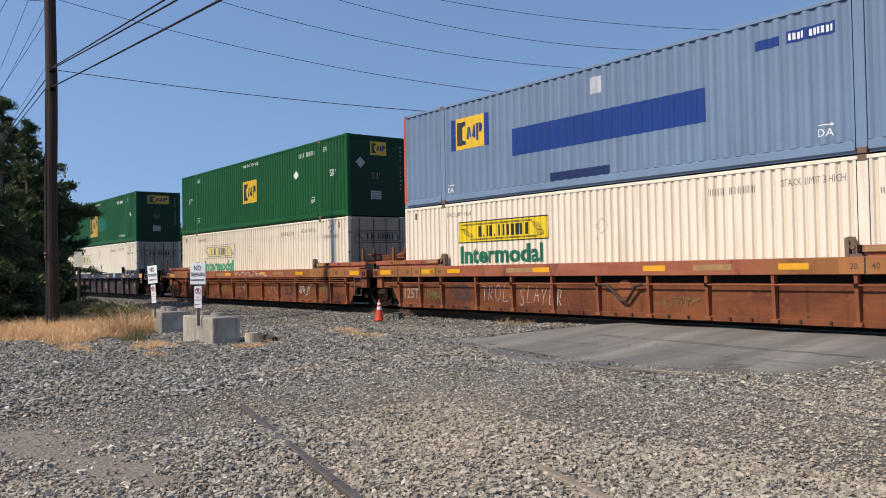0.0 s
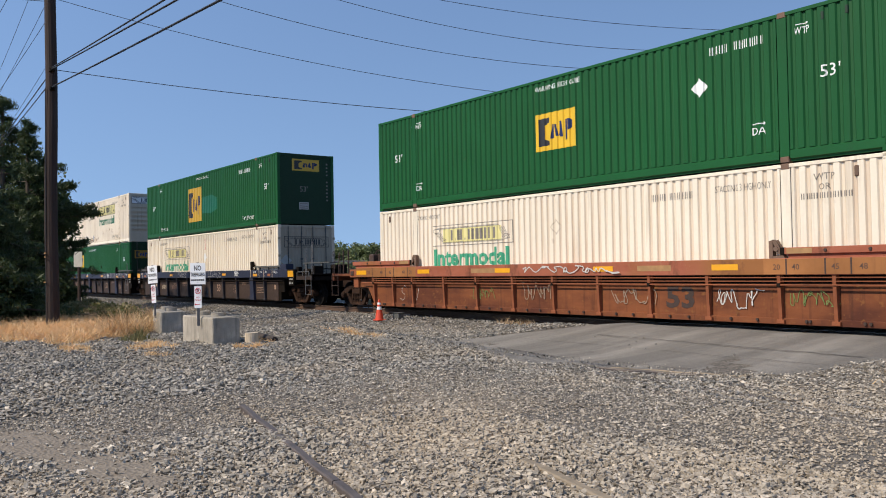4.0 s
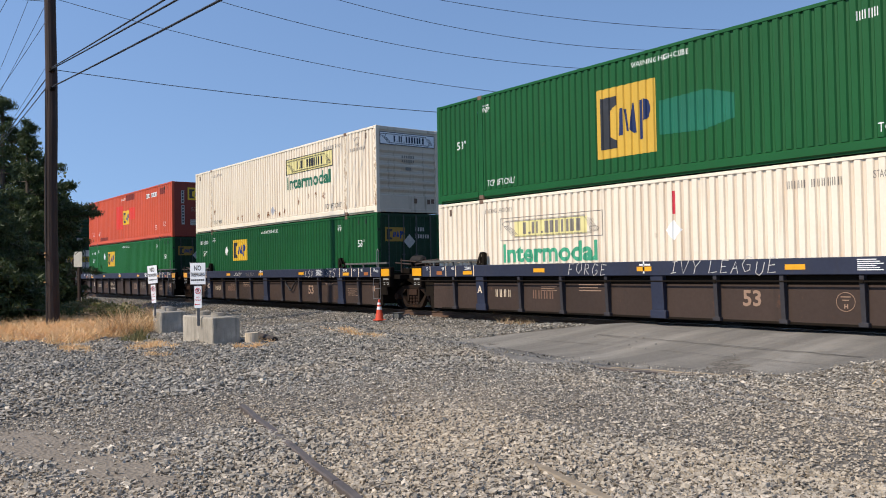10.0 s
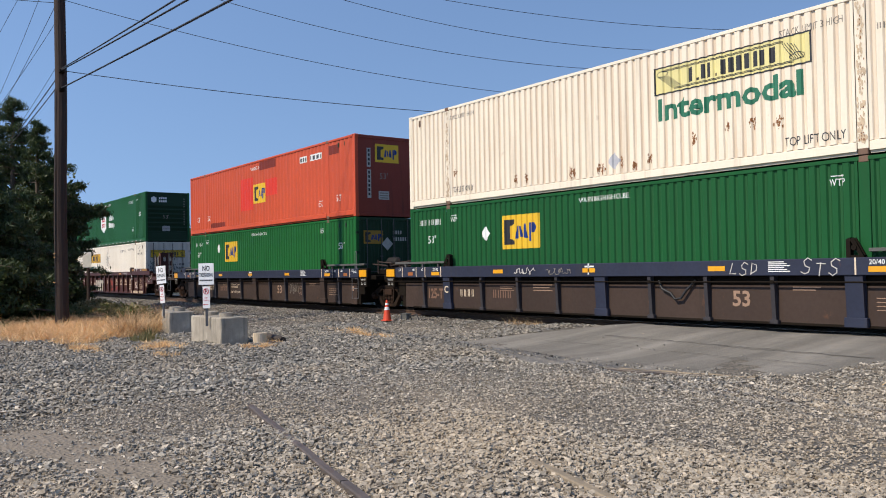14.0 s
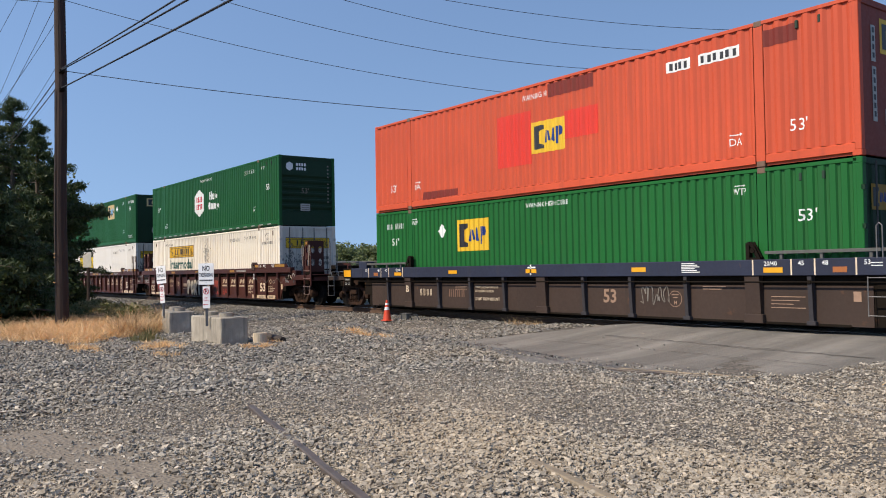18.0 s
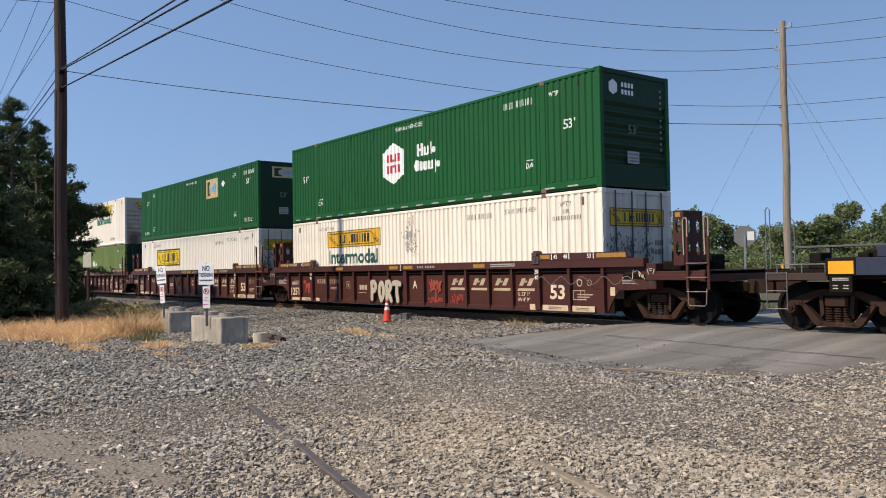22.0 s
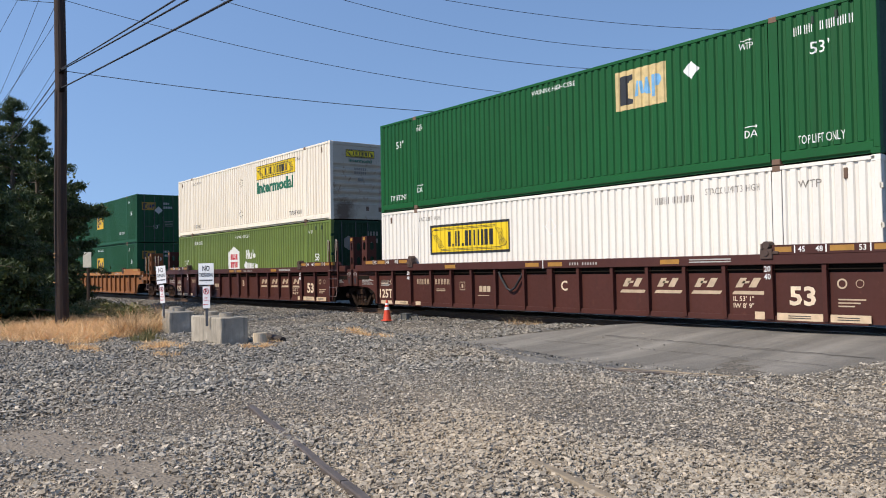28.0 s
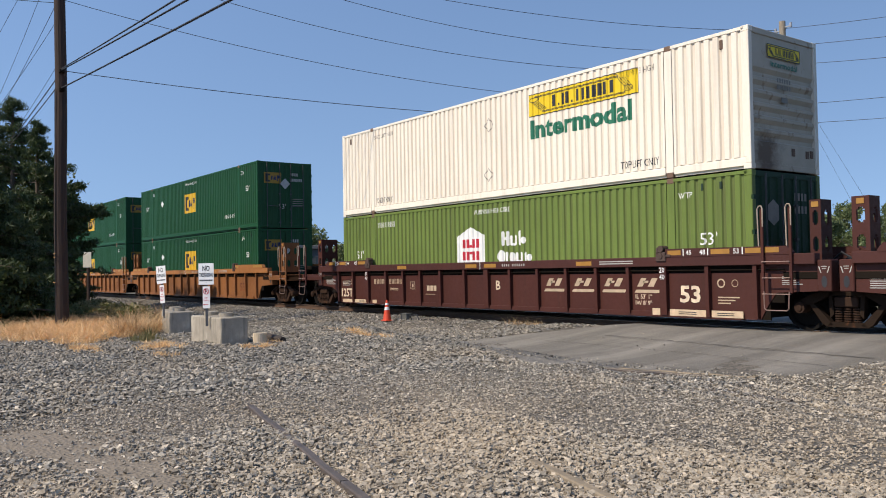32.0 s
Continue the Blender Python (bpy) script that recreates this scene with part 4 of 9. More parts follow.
def house_mark(c, wall, cx, z0, z1, full=True):
    """A white six-sided shield with red bars, and two rows of white bars beside it."""
    h, w = z1 - z0, 0.62
    pts = [(cx - w, z0 + 0.22 * h), (cx, z0), (cx + w, z0 + 0.22 * h), (cx + w, z1 - 0.22 * h), (cx, z1), (cx - w, z1 - 0.22 * h)] if full else [(cx - w, z0), (cx + w, z0), (cx + w, z1 - 0.2 * h), (cx, z1), (cx - w, z1 - 0.2 * h)]
    part("shield", wall.lay(poly_bm(pts)), M["mark_white"], c, "white shield mark")
    a, b = z0 + 0.27 * h, z1 - 0.27 * h
    m_ = (a + b) / 2
    red = [rect(cx + q - 0.045, cx + q + 0.045, p, r) for q in (-0.31, -0.13, 0.13, 0.31) for p, r in ((a, m_ - 0.05), (m_ + 0.05, b))] + [rect(cx - 0.08, cx + 0.08, m_ + 0.06, m_ + 0.13), rect(cx - 0.08, cx + 0.08, m_ - 0.13, m_ - 0.06)]
    part("shield_print", wall.lay(poly_bm(*red), 0.008), M["mark_red"], c, "red bars on the shield")
    x0, zz = cx + 1.18, (z0 + z1) / 2
    pill = lambda x, a, b, r=0.048: [(x + r * math.cos(t), (b - r if math.sin(t) >= 0 else a + r) + r * math.sin(t)) for t in np.linspace(0, 2 * math.pi, 15)[:-1]]
    disc = lambda x, z, r: [(x + r * math.cos(t), z + r * 1.1 * math.sin(t)) for t in np.linspace(0, 2 * math.pi, 17)[:-1]]
    row = [pill(x0 + 0.22, zz + 0.06, zz + 0.46), pill(x0 + 0.42, zz + 0.06, zz + 0.46), rect(x0 + 0.26, x0 + 0.38, zz + 0.22, zz + 0.30), pill(x0 + 0.58, zz + 0.06, zz + 0.34), pill(x0 + 0.75, zz + 0.06, zz + 0.34), rect(x0 + 0.62, x0 + 0.71, zz + 0.06, zz + 0.13), pill(x0 + 0.90, zz + 0.06, zz + 0.46), disc(x0 + 1.035, zz + 0.19, 0.085)]
    part("sign_print", wall.lay(poly_bm(*row)), M["mark_white"], c, "white rounded bars")
    row = [disc(x0 + 0.14, zz - 0.22, 0.16), pill(x0 + 0.38, zz - 0.40, zz - 0.10), disc(x0 + 0.59, zz - 0.26, 0.13), pill(x0 + 0.80, zz - 0.40, zz - 0.12), pill(x0 + 0.97, zz - 0.40, zz - 0.12), rect(x0 + 0.84, x0 + 0.93, zz - 0.40, zz - 0.33), pill(x0 + 1.12, zz - 0.52, zz - 0.12), disc(x0 + 1.255, zz - 0.27, 0.085)]
    part("sign_print", wall.lay(poly_bm(*row)), M["mark_white"], c, "white rounded bars")


def say(c, wall, text, x, z, h, mat="mark_white", width=None, bold=0.002):
    part("lettering", wall.lay(word_bm(text, x, z, h, width, bold)), M[mat], c)


def code(c, wall, x0, x1, z, h, mat="mark_white", gap=4):
    """An identity number as plain upright bars."""
    n = 11
    w = (x1 - x0) / n
    part("code_print", wall.lay(poly_bm(*[rect(x0 + (k + q) * w, x0 + (k + q + 0.17) * w, z, z + h) for k in range(n) if k != gap for q in (0.0, 0.42)])), M[mat], c)


def diamond(c, wall, x, z, r=0.2, mat="mark_white", hollow=False):
    o = [(x - r, z), (x, z - r), (x + r, z), (x, z + r)]
    if hollow:
        i = [(x + (p - x) * 0.86, z + (q - z) * 0.86) for p, q in o]
        bm = poly_bm(*[[o[k], o[(k + 1) % 4], i[(k + 1) % 4], i[k]] for k in range(4)])
    else:
        bm = poly_bm(o)
    part("placard", wall.lay(bm), M[mat], c, "diamond placard")


def arrow_da(c, wall, x, z, mat="mark_white"):
    say(c, wall, "DA", x, z, 0.15, mat, bold=0.004)
    part("arrow", wall.lay(poly_bm(rect(x - 0.14, x + 0.1, z + 0.205, z + 0.225), [(x + 0.1, z + 0.18), (x + 0.16, z + 0.215), (x + 0.1, z + 0.25)])), M[mat], c)


def lift_slots(c, wall, mat="slot"):
    for x in (6.9, 7.35):
        part("lift_slot", boxes((x - 0.03, x + 0.03, -CW / 2 + 0.004, -CW / 2 + 0.06, 2.56, 2.72), bev=0.012), M[mat], c, "dark pocket in the side")


def end_53(c, y=-0.1, column=True):
    end_mark(c, "lettering", word_bm("53'", y, 1.35, 0.22, None, 0.0), "mark_grey", x=CL / 2 - 0.02)
    end_mark(c, "data_plate", poly_bm(rect(y - 0.22, y + 0.22, 0.62, 0.92)), "mark_dim", "dusty white data plate", x=CL / 2 - 0.02)
    end_mark(c, "data_print", poly_bm(*[rect(y - 0.18, y + 0.18, z, z + 0.04) for z in (0.66, 0.74, 0.83)]), "mark_grey", x=CL / 2 - 0.016)
    if column:
        end_mark(c, "code_print", poly_bm(*[rect(0.94, 1.01, 2.5 - k * 0.15, 2.56 - k * 0.15) for k in range(11) if k != 4]), "mark_grey", x=CL / 2 - 0.02)


def green_box(label, sq, paint="green", inks=("mark_black", "navy"), back="yellow", dia=None, ident=(4.5, 5.75, 2.4), end="plain", warn=0.0, top_lift=None, small=1.5, fifty=(-6.96, 7.02), da=True, wtp=6.5, end_sign=True):
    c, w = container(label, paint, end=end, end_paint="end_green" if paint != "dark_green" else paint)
    block_mark(c, w, *sq, back, *inks)
    if dia:
        diamond(c, w, *dia)
    if ident:
        code(c, w, ident[0], ident[1], ident[2], 0.17)
    for x in fifty:
        say(c, w, "53'", x, small, 0.23)
    if warn is not None:
        say(c, w, "WARNING HIGH CUBE", warn, 2.58, 0.12, width=1.55)
    if da:
        arrow_da(c, w, 5.56, 0.62)
        arrow_da(c, w, -5.85, 0.5)
    if wtp:
        for x in (wtp, -5.85):
            say(c, w, "WTP", x, 2.40, 0.135, width=0.3, bold=0.004)
            part("arrow", w.lay(poly_bm(rect(x - 0.12, x + 0.08, 2.575, 2.592), [(x + 0.08, 2.555), (x + 0.14, 2.584), (x + 0.08, 2.612)])), M["mark_white"], c)
    if top_lift:
        for x0, x1 in top_lift:
            say(c, w, "TOP LIFT ONLY", (x0 + x1) / 2, 0.34, 0.17, width=x1 - x0)
    lift_slots(c, w)
    if end == "plain":
        if end_sign:
            block_mark(c, w, *(end_sign if isinstance(end_sign, tuple) else (-0.62, 0.62)), 2.2, 2.68, back, *inks, end=True)
        end_53(c)
    else:
        block_mark(c, w, -0.98, -0.18, 1.95, 2.42, "end_sign_dim", *inks, end="door")
        end_mark(c, "code_print", poly_bm(*[rect(0.25 + k * 0.10, 0.31 + k * 0.10, 2.3, 2.43) for k in range(4)]), "mark_dim", x=CL / 2 + 0.002)
        end_mark(c, "code_print", poly_bm(*[rect(0.25 + k * 0.10, 0.31 + k * 0.10, 2.06, 2.19) for k in range(6)]), "mark_dim", x=CL / 2 + 0.002)
        end_mark(c, "lettering", word_bm("53'", -0.15, 0.85, 0.22), "mark_dim", x=CL / 2 + 0.002)
        end_mark(c, "data_print", poly_bm(*[rect(0.35, 0.85, z, z + 0.03) for z in (1.0, 1.09, 1.18, 1.27)]), "mark_grey", x=CL / 2 + 0.002)
        diamond_end(c, 0.0, 1.95, 0.24)
    return c, w


def diamond_end(c, y, z, r=0.2):
    end_mark(c, "placard", poly_bm([(y - r, z), (y, z - r), (y + r, z), (y, z + r)]), "mark_dim", "diamond placard", x=CL / 2 + 0.002)


def white_box(label, sign, paint="cream", back="lemon", word="mark_green", end="door", line=0.03, ink="mark_black", stack=5.17, stack_text="STACK LIMIT 3 HIGH", ident=(2.93, 4.01, 2.4), under=True, top_lift=None, pin=True, sign_end=True, soot=False):
    c, w = container(label, paint, end=end, end_paint=("door_grime" if paint == "cream" else "door_pale") if end == "door" else "sooty_shaded_end" if soot else "end_cream_shaded")
    x0, x1, z0, z1 = sign
    plate_mark(c, w, x0, x1, z0, z1, back, ink, line)
    if under:
        say(c, w, "Intermodal", (x0 + x1) / 2 - 0.06, z0 - 0.56, 0.46, word, width=(x1 - x0) * 0.93, bold=0.035)
    if stack:
        say(c, w, stack_text, stack, 2.46, 0.14, "mark_grey", width=1.25, bold=-0.006)
        say(c, w, stack_text, -5.4, 2.5, 0.12, "mark_grey", width=1.1, bold=0.0)
    if ident:
        code(c, w, *ident, 0.15, "mark_grey")
    if pin:
        say(c, w, "WTP", 6.85, 2.52, 0.13, "mark_grey", bold=0.0)
        say(c, w, "OR", 6.85, 2.34, 0.12, "mark_grey", bold=0.0)
        part("code_print", w.lay(poly_bm(*[rect(6.4 + k * 0.1 + q, 6.42 + k * 0.1 + q, 2.18, 2.29) for k in range(10) for q in (0, 0.045)])), M["mark_grey"], c)
    if top_lift:
        for a, b in top_lift:
            say(c, w, "TOP LIFT ONLY", (a + b) / 2, 0.34, 0.17, "mark_black", width=b - a, bold=0.0)
    for x in (-7.5, 7.45):
        part("lift_slot", boxes((x - 0.04, x + 0.04, -CW / 2 - 0.004, -CW / 2 + 0.05, 2.52, 2.72), bev=0.012), M["cast"], c, "dark pocket in the side")
    if sign_end:
        if end == "door":
            if paint != "cream":
                rng = random.Random(31)
                for y in (-0.82, -0.38, 0.34):
                    end_mark(c, "smudge", blotch(rng, y, 1.42, 0.15, 0.26, 60, 0.012, 0.045), "mark_dim_grey", "grey sprayed smudge on the door", x=CL / 2 + 0.002)
                end_mark(c, "code_print", poly_bm(*[rect(0.62 + k * 0.09, 0.68 + k * 0.09, z, z + 0.12) for k in range(4) for z in (1.30, 1.52)]), "mark_grey", x=CL / 2 + 0.002)
            plate_mark(c, w, -1.02, 1.0, 1.98, 2.42, "end_sign" if back != "cream" else "door_grime", ink if back != "cream" else "mark_black", 0.02, end=True)
        else:
            if back == "pale_yellow":
                plate_mark(c, w, -1.14, 1.12, 2.28, 2.70, "sign_white", "navy_ink", 0.02, end=True)
            else:
                plate_mark(c, w, -0.62, 0.62, 2.34, 2.62, "lemon", ink, 0.018, end=True)
                end_mark(c, "lettering", word_bm("Intermodal", 0, 2.16, 0.12, 1.0, 0.02), "mark_green", x=CL / 2 - 0.004)
            for y, z in ((0.30, 0.42), (0.85, 0.40), (1.02, 0.42)):
                part("vent", boxes((CL / 2 - 0.03, CL / 2 - 0.012, y - 0.06, y + 0.06, z - 0.07, z + 0.09), bev=0.006), M["cast"], c, "small vent cover")
            end_mark(c, "code_print", poly_bm(*[rect(-0.25 + k * 0.09, -0.19 + k * 0.09, z, z + 0.09) for k in range(6) for z in (1.72, 1.86)], rect(-0.1, 0.14, 1.45, 1.56)), "mark_grey", x=CL / 2 - 0.026)
    return c, w


def build_boxes():
    """All containers, as (thing, car number, tier)."""
    out = []
    # car 0
    c, w = container("faded blue corrugated steel container with an orange rear frame", "blue", coarse=True)
    block_mark(c, w, -5.5, -4.2, 1.5, 2.4, "yellow", "mark_black", "royal")
    for a, b in ((-5.68, -5.5), (-4.2, -4.04)):
        part("sign_strip", w.lay(poly_bm(rect(a, b, 1.5, 2.4))), M["royal"], c, "dark blue strip beside the sign")
    part("patch", w.lay(poly_bm(rect(-3.06, 2.89, 1.06, 1.78))), M["royal"], c, "bright blue overpainted bar")
    part("patch", w.lay(poly_bm(rect(-1.69, 0.26, 0.24, 0.46))), M["navy"], c, "dark blue overpainted bar")
    part("patch", w.lay(poly_bm(rect(4.72, 5.68, 2.27, 2.5), rect(4.05, 4.58, 2.27, 2.46))), M["royal"], c, "small blue overpainted bar")
    part("code_print", w.lay(poly_bm(*[rect(4.78 + k * 0.08, 4.83 + k * 0.08, 2.32, 2.45) for k in range(11) if k != 4]), 0.008), M["mark_white"], c)
    part("poster", w.lay(poly_bm(rect(-0.3, 0.08, 2.2, 2.6))), M["patch_white"], c, "pale torn sticker")
    arrow_da(c, w, 5.44, 0.4)
    arrow_da(c, w, -5.75, 0.3)
    say(c, w, "53'", 7.0, 1.5, 0.23)
    part("frame_post", boxes((-CL / 2 - 0.006, -CL / 2 + 0.11, -CW / 2 - 0.005, -CW / 2 + 0.12, 0.1, CH - 0.05), bev=0.01), M["orange"], c, "orange rear corner post")
    lift_slots(c, w)
    out.append((c, 0, 1))
    c, w = white_box("cream corrugated container with a bright yellow sign", (-5.41, -1.78, 1.72, 2.33), stack=5.17)
    diamond(c, w, 0.0, 1.95, 0.2, "faint_tan", True)
    out.append((c, 0, 0))
    # car 1
    c, w = green_box("dark green corrugated container with a yellow square sign", (-0.7, 0.69, 1.04, 1.99), dia=(4.23, 1.79), warn=0.08, end_sign=(-0.32, 0.36))
    diamond_end(c, -0.75, 1.9)
    out.append((c, 1, 1))
    c, w = white_box("cream corrugated container with a sun-bleached sign", (-5.22, -1.64, 1.67, 2.28), back="cream", stack_text="STACKING 3 HIGH ONLY", word="mark_pale_green", ink="mark_grey", line=0.018)
    part("sign_field", w.lay(poly_bm(rect(-4.7, -2.1, 1.76, 2.16)), 0.005), M["pale_yellow"], c, "bleached yellow field")
    diamond(c, w, -0.05, 2.0, 0.2, "faint_tan", True)
    out.append((c, 1, 0))
    # car 2
    c, w = green_box("green corrugated container with a tall faded gold sign", (-1.83, -0.11, 0.6, 2.24), back="gold", ident=(4.33, 5.51, 2.38), da=False, top_lift=[(4.66, 5.83), (-5.83, -4.7)])
    part("patch", w.lay(poly_bm([(0.0, 0.95), (1.1, 0.9), (1.85, 1.05), (1.85, 1.55), (1.2, 1.75), (0.0, 1.7)])), M["teal"], c, "darker teal overpainted patch")
    out.append((c, 2, 1))
    c, w = white_box("cream corrugated container with a sun-bleached sign", (-5.32, -1.69, 1.72, 2.33), back="cream", stack_text="STACKING 3 HIGH ONLY", word="mark_pale_green", ink="mark_grey", line=0.018)
    part("sign_field", w.lay(poly_bm(rect(-4.8, -2.2, 1.8, 2.22)), 0.005), M["pale_yellow"], c, "bleached yellow field")
    diamond(c, w, 0.3, 1.75, 0.22, "mark_white", False)
    part("patch", w.lay(poly_bm(rect(0.28, 0.34, 2.1, 2.6))), M["mark_red"], c, "thin red paint streak")
    diamond_end(c, -0.95, 1.45, 0.25)
    out.append((c, 2, 0))
    # car 3
    c, w = white_box("rust-streaked cream container with ribbed front end", (1.54, 5.19, 1.86, 2.47), back="pale_yellow", end="ribbed", top_lift=[(4.6, 5.8), (-5.9, -4.9)], ident=None, stack=5.17)
    diamond(c, w, 0.32, 0.56, 0.2, "patch_white")
    rng = random.Random(9)
    for k in range(14):
        x = rng.uniform(-3.4, 1.6) if k < 9 else rng.uniform(2.4, 4.4) if k < 12 else rng.uniform(-7.4, 7.4)
        part("rust_stain", w.lay(blotch(rng, x, rng.uniform(0.38, 0.52) if k < 9 else rng.uniform(0.7, 1.0), 0.03, 0.06, 26, 0.006, 0.020, 2.2), 0.003), M["stain"], c, "brown rust stain running down")
    for x in (-POST, POST, CL / 2 - 0.07):
        for z, n in ((0.45, 60), (1.5, 34), (2.3, 26)):
            part("rust_stain", w.lay(blotch(rng, x, z, 0.035, 0.30, n, 0.010, 0.028, 2.4), 0.014), M["rust_wash"], c, "tan rust wash along the upright post")
            part("rust_stain", w.lay(blotch(rng, x, z, 0.03, 0.25, n // 3, 0.004, 0.012, 2.6), 0.018), M["stain"], c, "rust along the upright post")
    out.append((c, 3, 1))
    c, w = green_box("green corrugated container with a yellow square sign and front doors", (-3.73, -2.25, 1.52, 2.43), dia=(-4.41, 1.98, 0.2), ident=(-7.6, -6.5, 2.35), warn=-0.05, end="door", small=1.8, da=False, wtp=5.6, inks=("mark_black", "royal"))
    out.append((c, 3, 0))
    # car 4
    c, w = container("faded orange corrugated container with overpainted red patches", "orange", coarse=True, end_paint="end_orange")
    part("patch", w.lay(poly_bm(rect(-1.84, -0.47, 0.82, 2.22))), M["red_panel"], c, "brighter red overpainted square")
    part("patch", w.lay(poly_bm(rect(0.75, 1.86, 1.3, 2.0))), M["red_panel"], c, "brighter red overpainted square")
    block_mark(c, w, -0.47, 0.75, 1.06, 1.88, "yellow", "mark_black", "royal")
    part("patch", w.lay(poly_bm(rect(0.17, 1.7, 2.44, 2.78))), M["oxblood"], c, "dark red primer patch")
    part("patch", w.lay(poly_bm([(-5.4, 0.24), (-3.62, 0.27), (-3.62, 0.46), (-5.35, 0.48)])), M["oxblood"], c, "dark red primer patch")
    part("patch", w.lay(poly_bm(rect(6.2, 6.9, 2.35, 2.68))), M["oxblood"], c, "dark red primer patch")
    say(c, w, "WARNING HI", -0.35, 2.5, 0.14, width=0.95)
    part("patch", w.lay(poly_bm(rect(3.85, 4.5, 2.30, 2.54))), M["mark_white"], c, "white label strip")
    part("patch", w.lay(poly_bm(rect(4.68, 5.68, 2.30, 2.54))), M["mark_white"], c, "white label strip")
    part("code_print", w.lay(poly_bm(*[rect(3.96 + k * 0.12, 4.03 + k * 0.12, 2.34, 2.49) for k in range(4)], *[rect(4.76 + k * 0.15, 4.84 + k * 0.15, 2.34, 2.49) for k in range(6)]), 0.008), M["mark_black"], c)
    for x in (-7.03, 6.9):
        say(c, w, "53'", x, 0.62, 0.23)
    arrow_da(c, w, -5.7, 0.6)
    arrow_da(c, w, 5.55, 0.5)
    lift_slots(c, w)
    block_mark(c, w, -0.45, 0.55, 1.95, 2.6, "yellow", "mark_black", "royal", end=True)
    end_53(c, column=False)
    end_mark(c, "label_strip", poly_bm(rect(-0.80, -0.64, 1.76, 2.43), rect(-0.79, -0.63, 0.66, 1.67)), "mark_dim", "dusty white label strip", x=CL / 2 - 0.02)
    end_mark(c, "code_print", poly_bm(*[rect(-0.76, -0.68, 2.29 - k * 0.155, 2.39 - k * 0.155) for k in range(4)], *[rect(-0.75, -0.67, 1.52 - k * 0.155, 1.62 - k * 0.155) for k in range(6)]), "mark_black", x=CL / 2 - 0.016)
    out.append((c, 4, 1))
    c, w = green_box("bright green corrugated container with a yellow square sign", (-3.7, -2.28, 1.52, 2.43), dia=(-4.44, 2.15, 0.21), ident=(-7.45, -6.45, 2.33), warn=0.0, end="door", small=1.8, da=False, wtp=5.6, inks=("mark_black", "royal"), paint="bright_green")
    out.append((c, 4, 0))
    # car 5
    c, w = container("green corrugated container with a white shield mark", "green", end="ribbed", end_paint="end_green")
    house_mark(c, w, -0.88, 0.88, 2.24)
    code(c, w, 4.57, 5.76, 2.38, 0.18)
    say(c, w, "53'", 7.03, 1.55, 0.24)
    say(c, w, "53'", -6.97, 1.5, 0.24)
    say(c, w, "WARNING HIGH CUBE", 0.0, 2.56, 0.13, width=1.5)
    say(c, w, "WTP", 6.5, 2.44, 0.125)
    arrow_da(c, w, 5.57, 0.7)
    arrow_da(c, w, -5.8, 0.55)
    part("reflective_tape", poly_bm(*[rect(x, x + 0.36, 0.085, 0.125) for x in np.arange(-7.8, 7.6, 0.82)]), M["mark_dim"], c, "white reflective dashes").matrix_basis = pose(0, -CW / 2 - 0.003, 0)
    end_mark(c, "shield", poly_bm([(-0.95, 2.35), (-0.8, 2.26), (-0.65, 2.35), (-0.65, 2.55), (-0.8, 2.64), (-0.95, 2.55)]), "mark_white", x=CL / 2 - 0.02)
    end_mark(c, "sign_print", poly_bm(*[rect(-0.5 + k * 0.12, -0.42 + k * 0.12, z, z + 0.12) for k in range(4) for z in (2.3, 2.48)]), "mark_white", x=CL / 2 - 0.02)
    end_53(c)
    lift_slots(c, w)
    out.append((c, 5, 1))
    c, w = white_box("off-white corrugated container with a yellow sign and scuffs", (-5.31, -1.71, 1.85, 2.44), back="gold_sign", line=0.02, word="mark_dark_green", paint="cream_light")
    part("scuff", w.lay(blotch(rng, -0.05, 2.0, 0.16, 0.24, 130, 0.010, 0.045, 1.5), 0.003), M["scuff"], c, "grey scuffed patch of paint")
    part("scuff", w.lay(blotch(rng, 0.22, 1.85, 0.16, 0.20, 70, 0.008, 0.03, 1.5), 0.003), M["scuff_brown"], c, "brown scuff marks")
    part("rust_stain", w.lay(poly_bm(rect(0.18, 0.215, 2.45, 2.72)), 0.004), M["stain"], c, "thin brown rust streak")
    out.append((c, 5, 0))
    # car 6
    c, w = green_box("green corrugated container with a tan and light blue square sign", (2.1, 3.52, 1.69, 2.6), back="tan", inks=("mark_black", "sky_blue"), dia=(4.19, 2.26, 0.2), ident=(6.51, 7.69, 2.42), small=2.0, wtp=5.5, top_lift=[(6.55, 7.45), (-7.5, -6.6)])
    out.append((c, 6, 1))
    c, w = white_box("clean white corrugated container with a black-bordered yellow sign", (-5.35, -1.71, 1.45, 2.34), paint="white", line=0.07, under=False, ident=(3.18, 4.2, 2.35), stack=5.1, pin=False)
    say(c, w, "WTP", 6.75, 2.42, 0.15, "mark_grey", bold=0.004)
    diamond(c, w, -0.16, 2.05, 0.22, "mark_white", True)
    out.append((c, 6, 0))
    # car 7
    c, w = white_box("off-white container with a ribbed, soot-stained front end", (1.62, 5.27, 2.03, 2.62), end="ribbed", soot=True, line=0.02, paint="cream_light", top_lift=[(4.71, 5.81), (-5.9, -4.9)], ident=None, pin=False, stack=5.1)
    diamond(c, w, 0.0, 2.08, 0.2, "mark_grey", True)
    diamond(c, w, -0.05, 0.7, 0.2, "mark_grey", True)
    out.append((c, 7, 1))
    # the lime doors take the darkened green too, shade painted in
    c, w = container("lime green corrugated container with a white shield mark", "lime", end="door", end_paint="end_green")
    house_mark(c, w, -0.9, 0.9, 2.2, full=False)
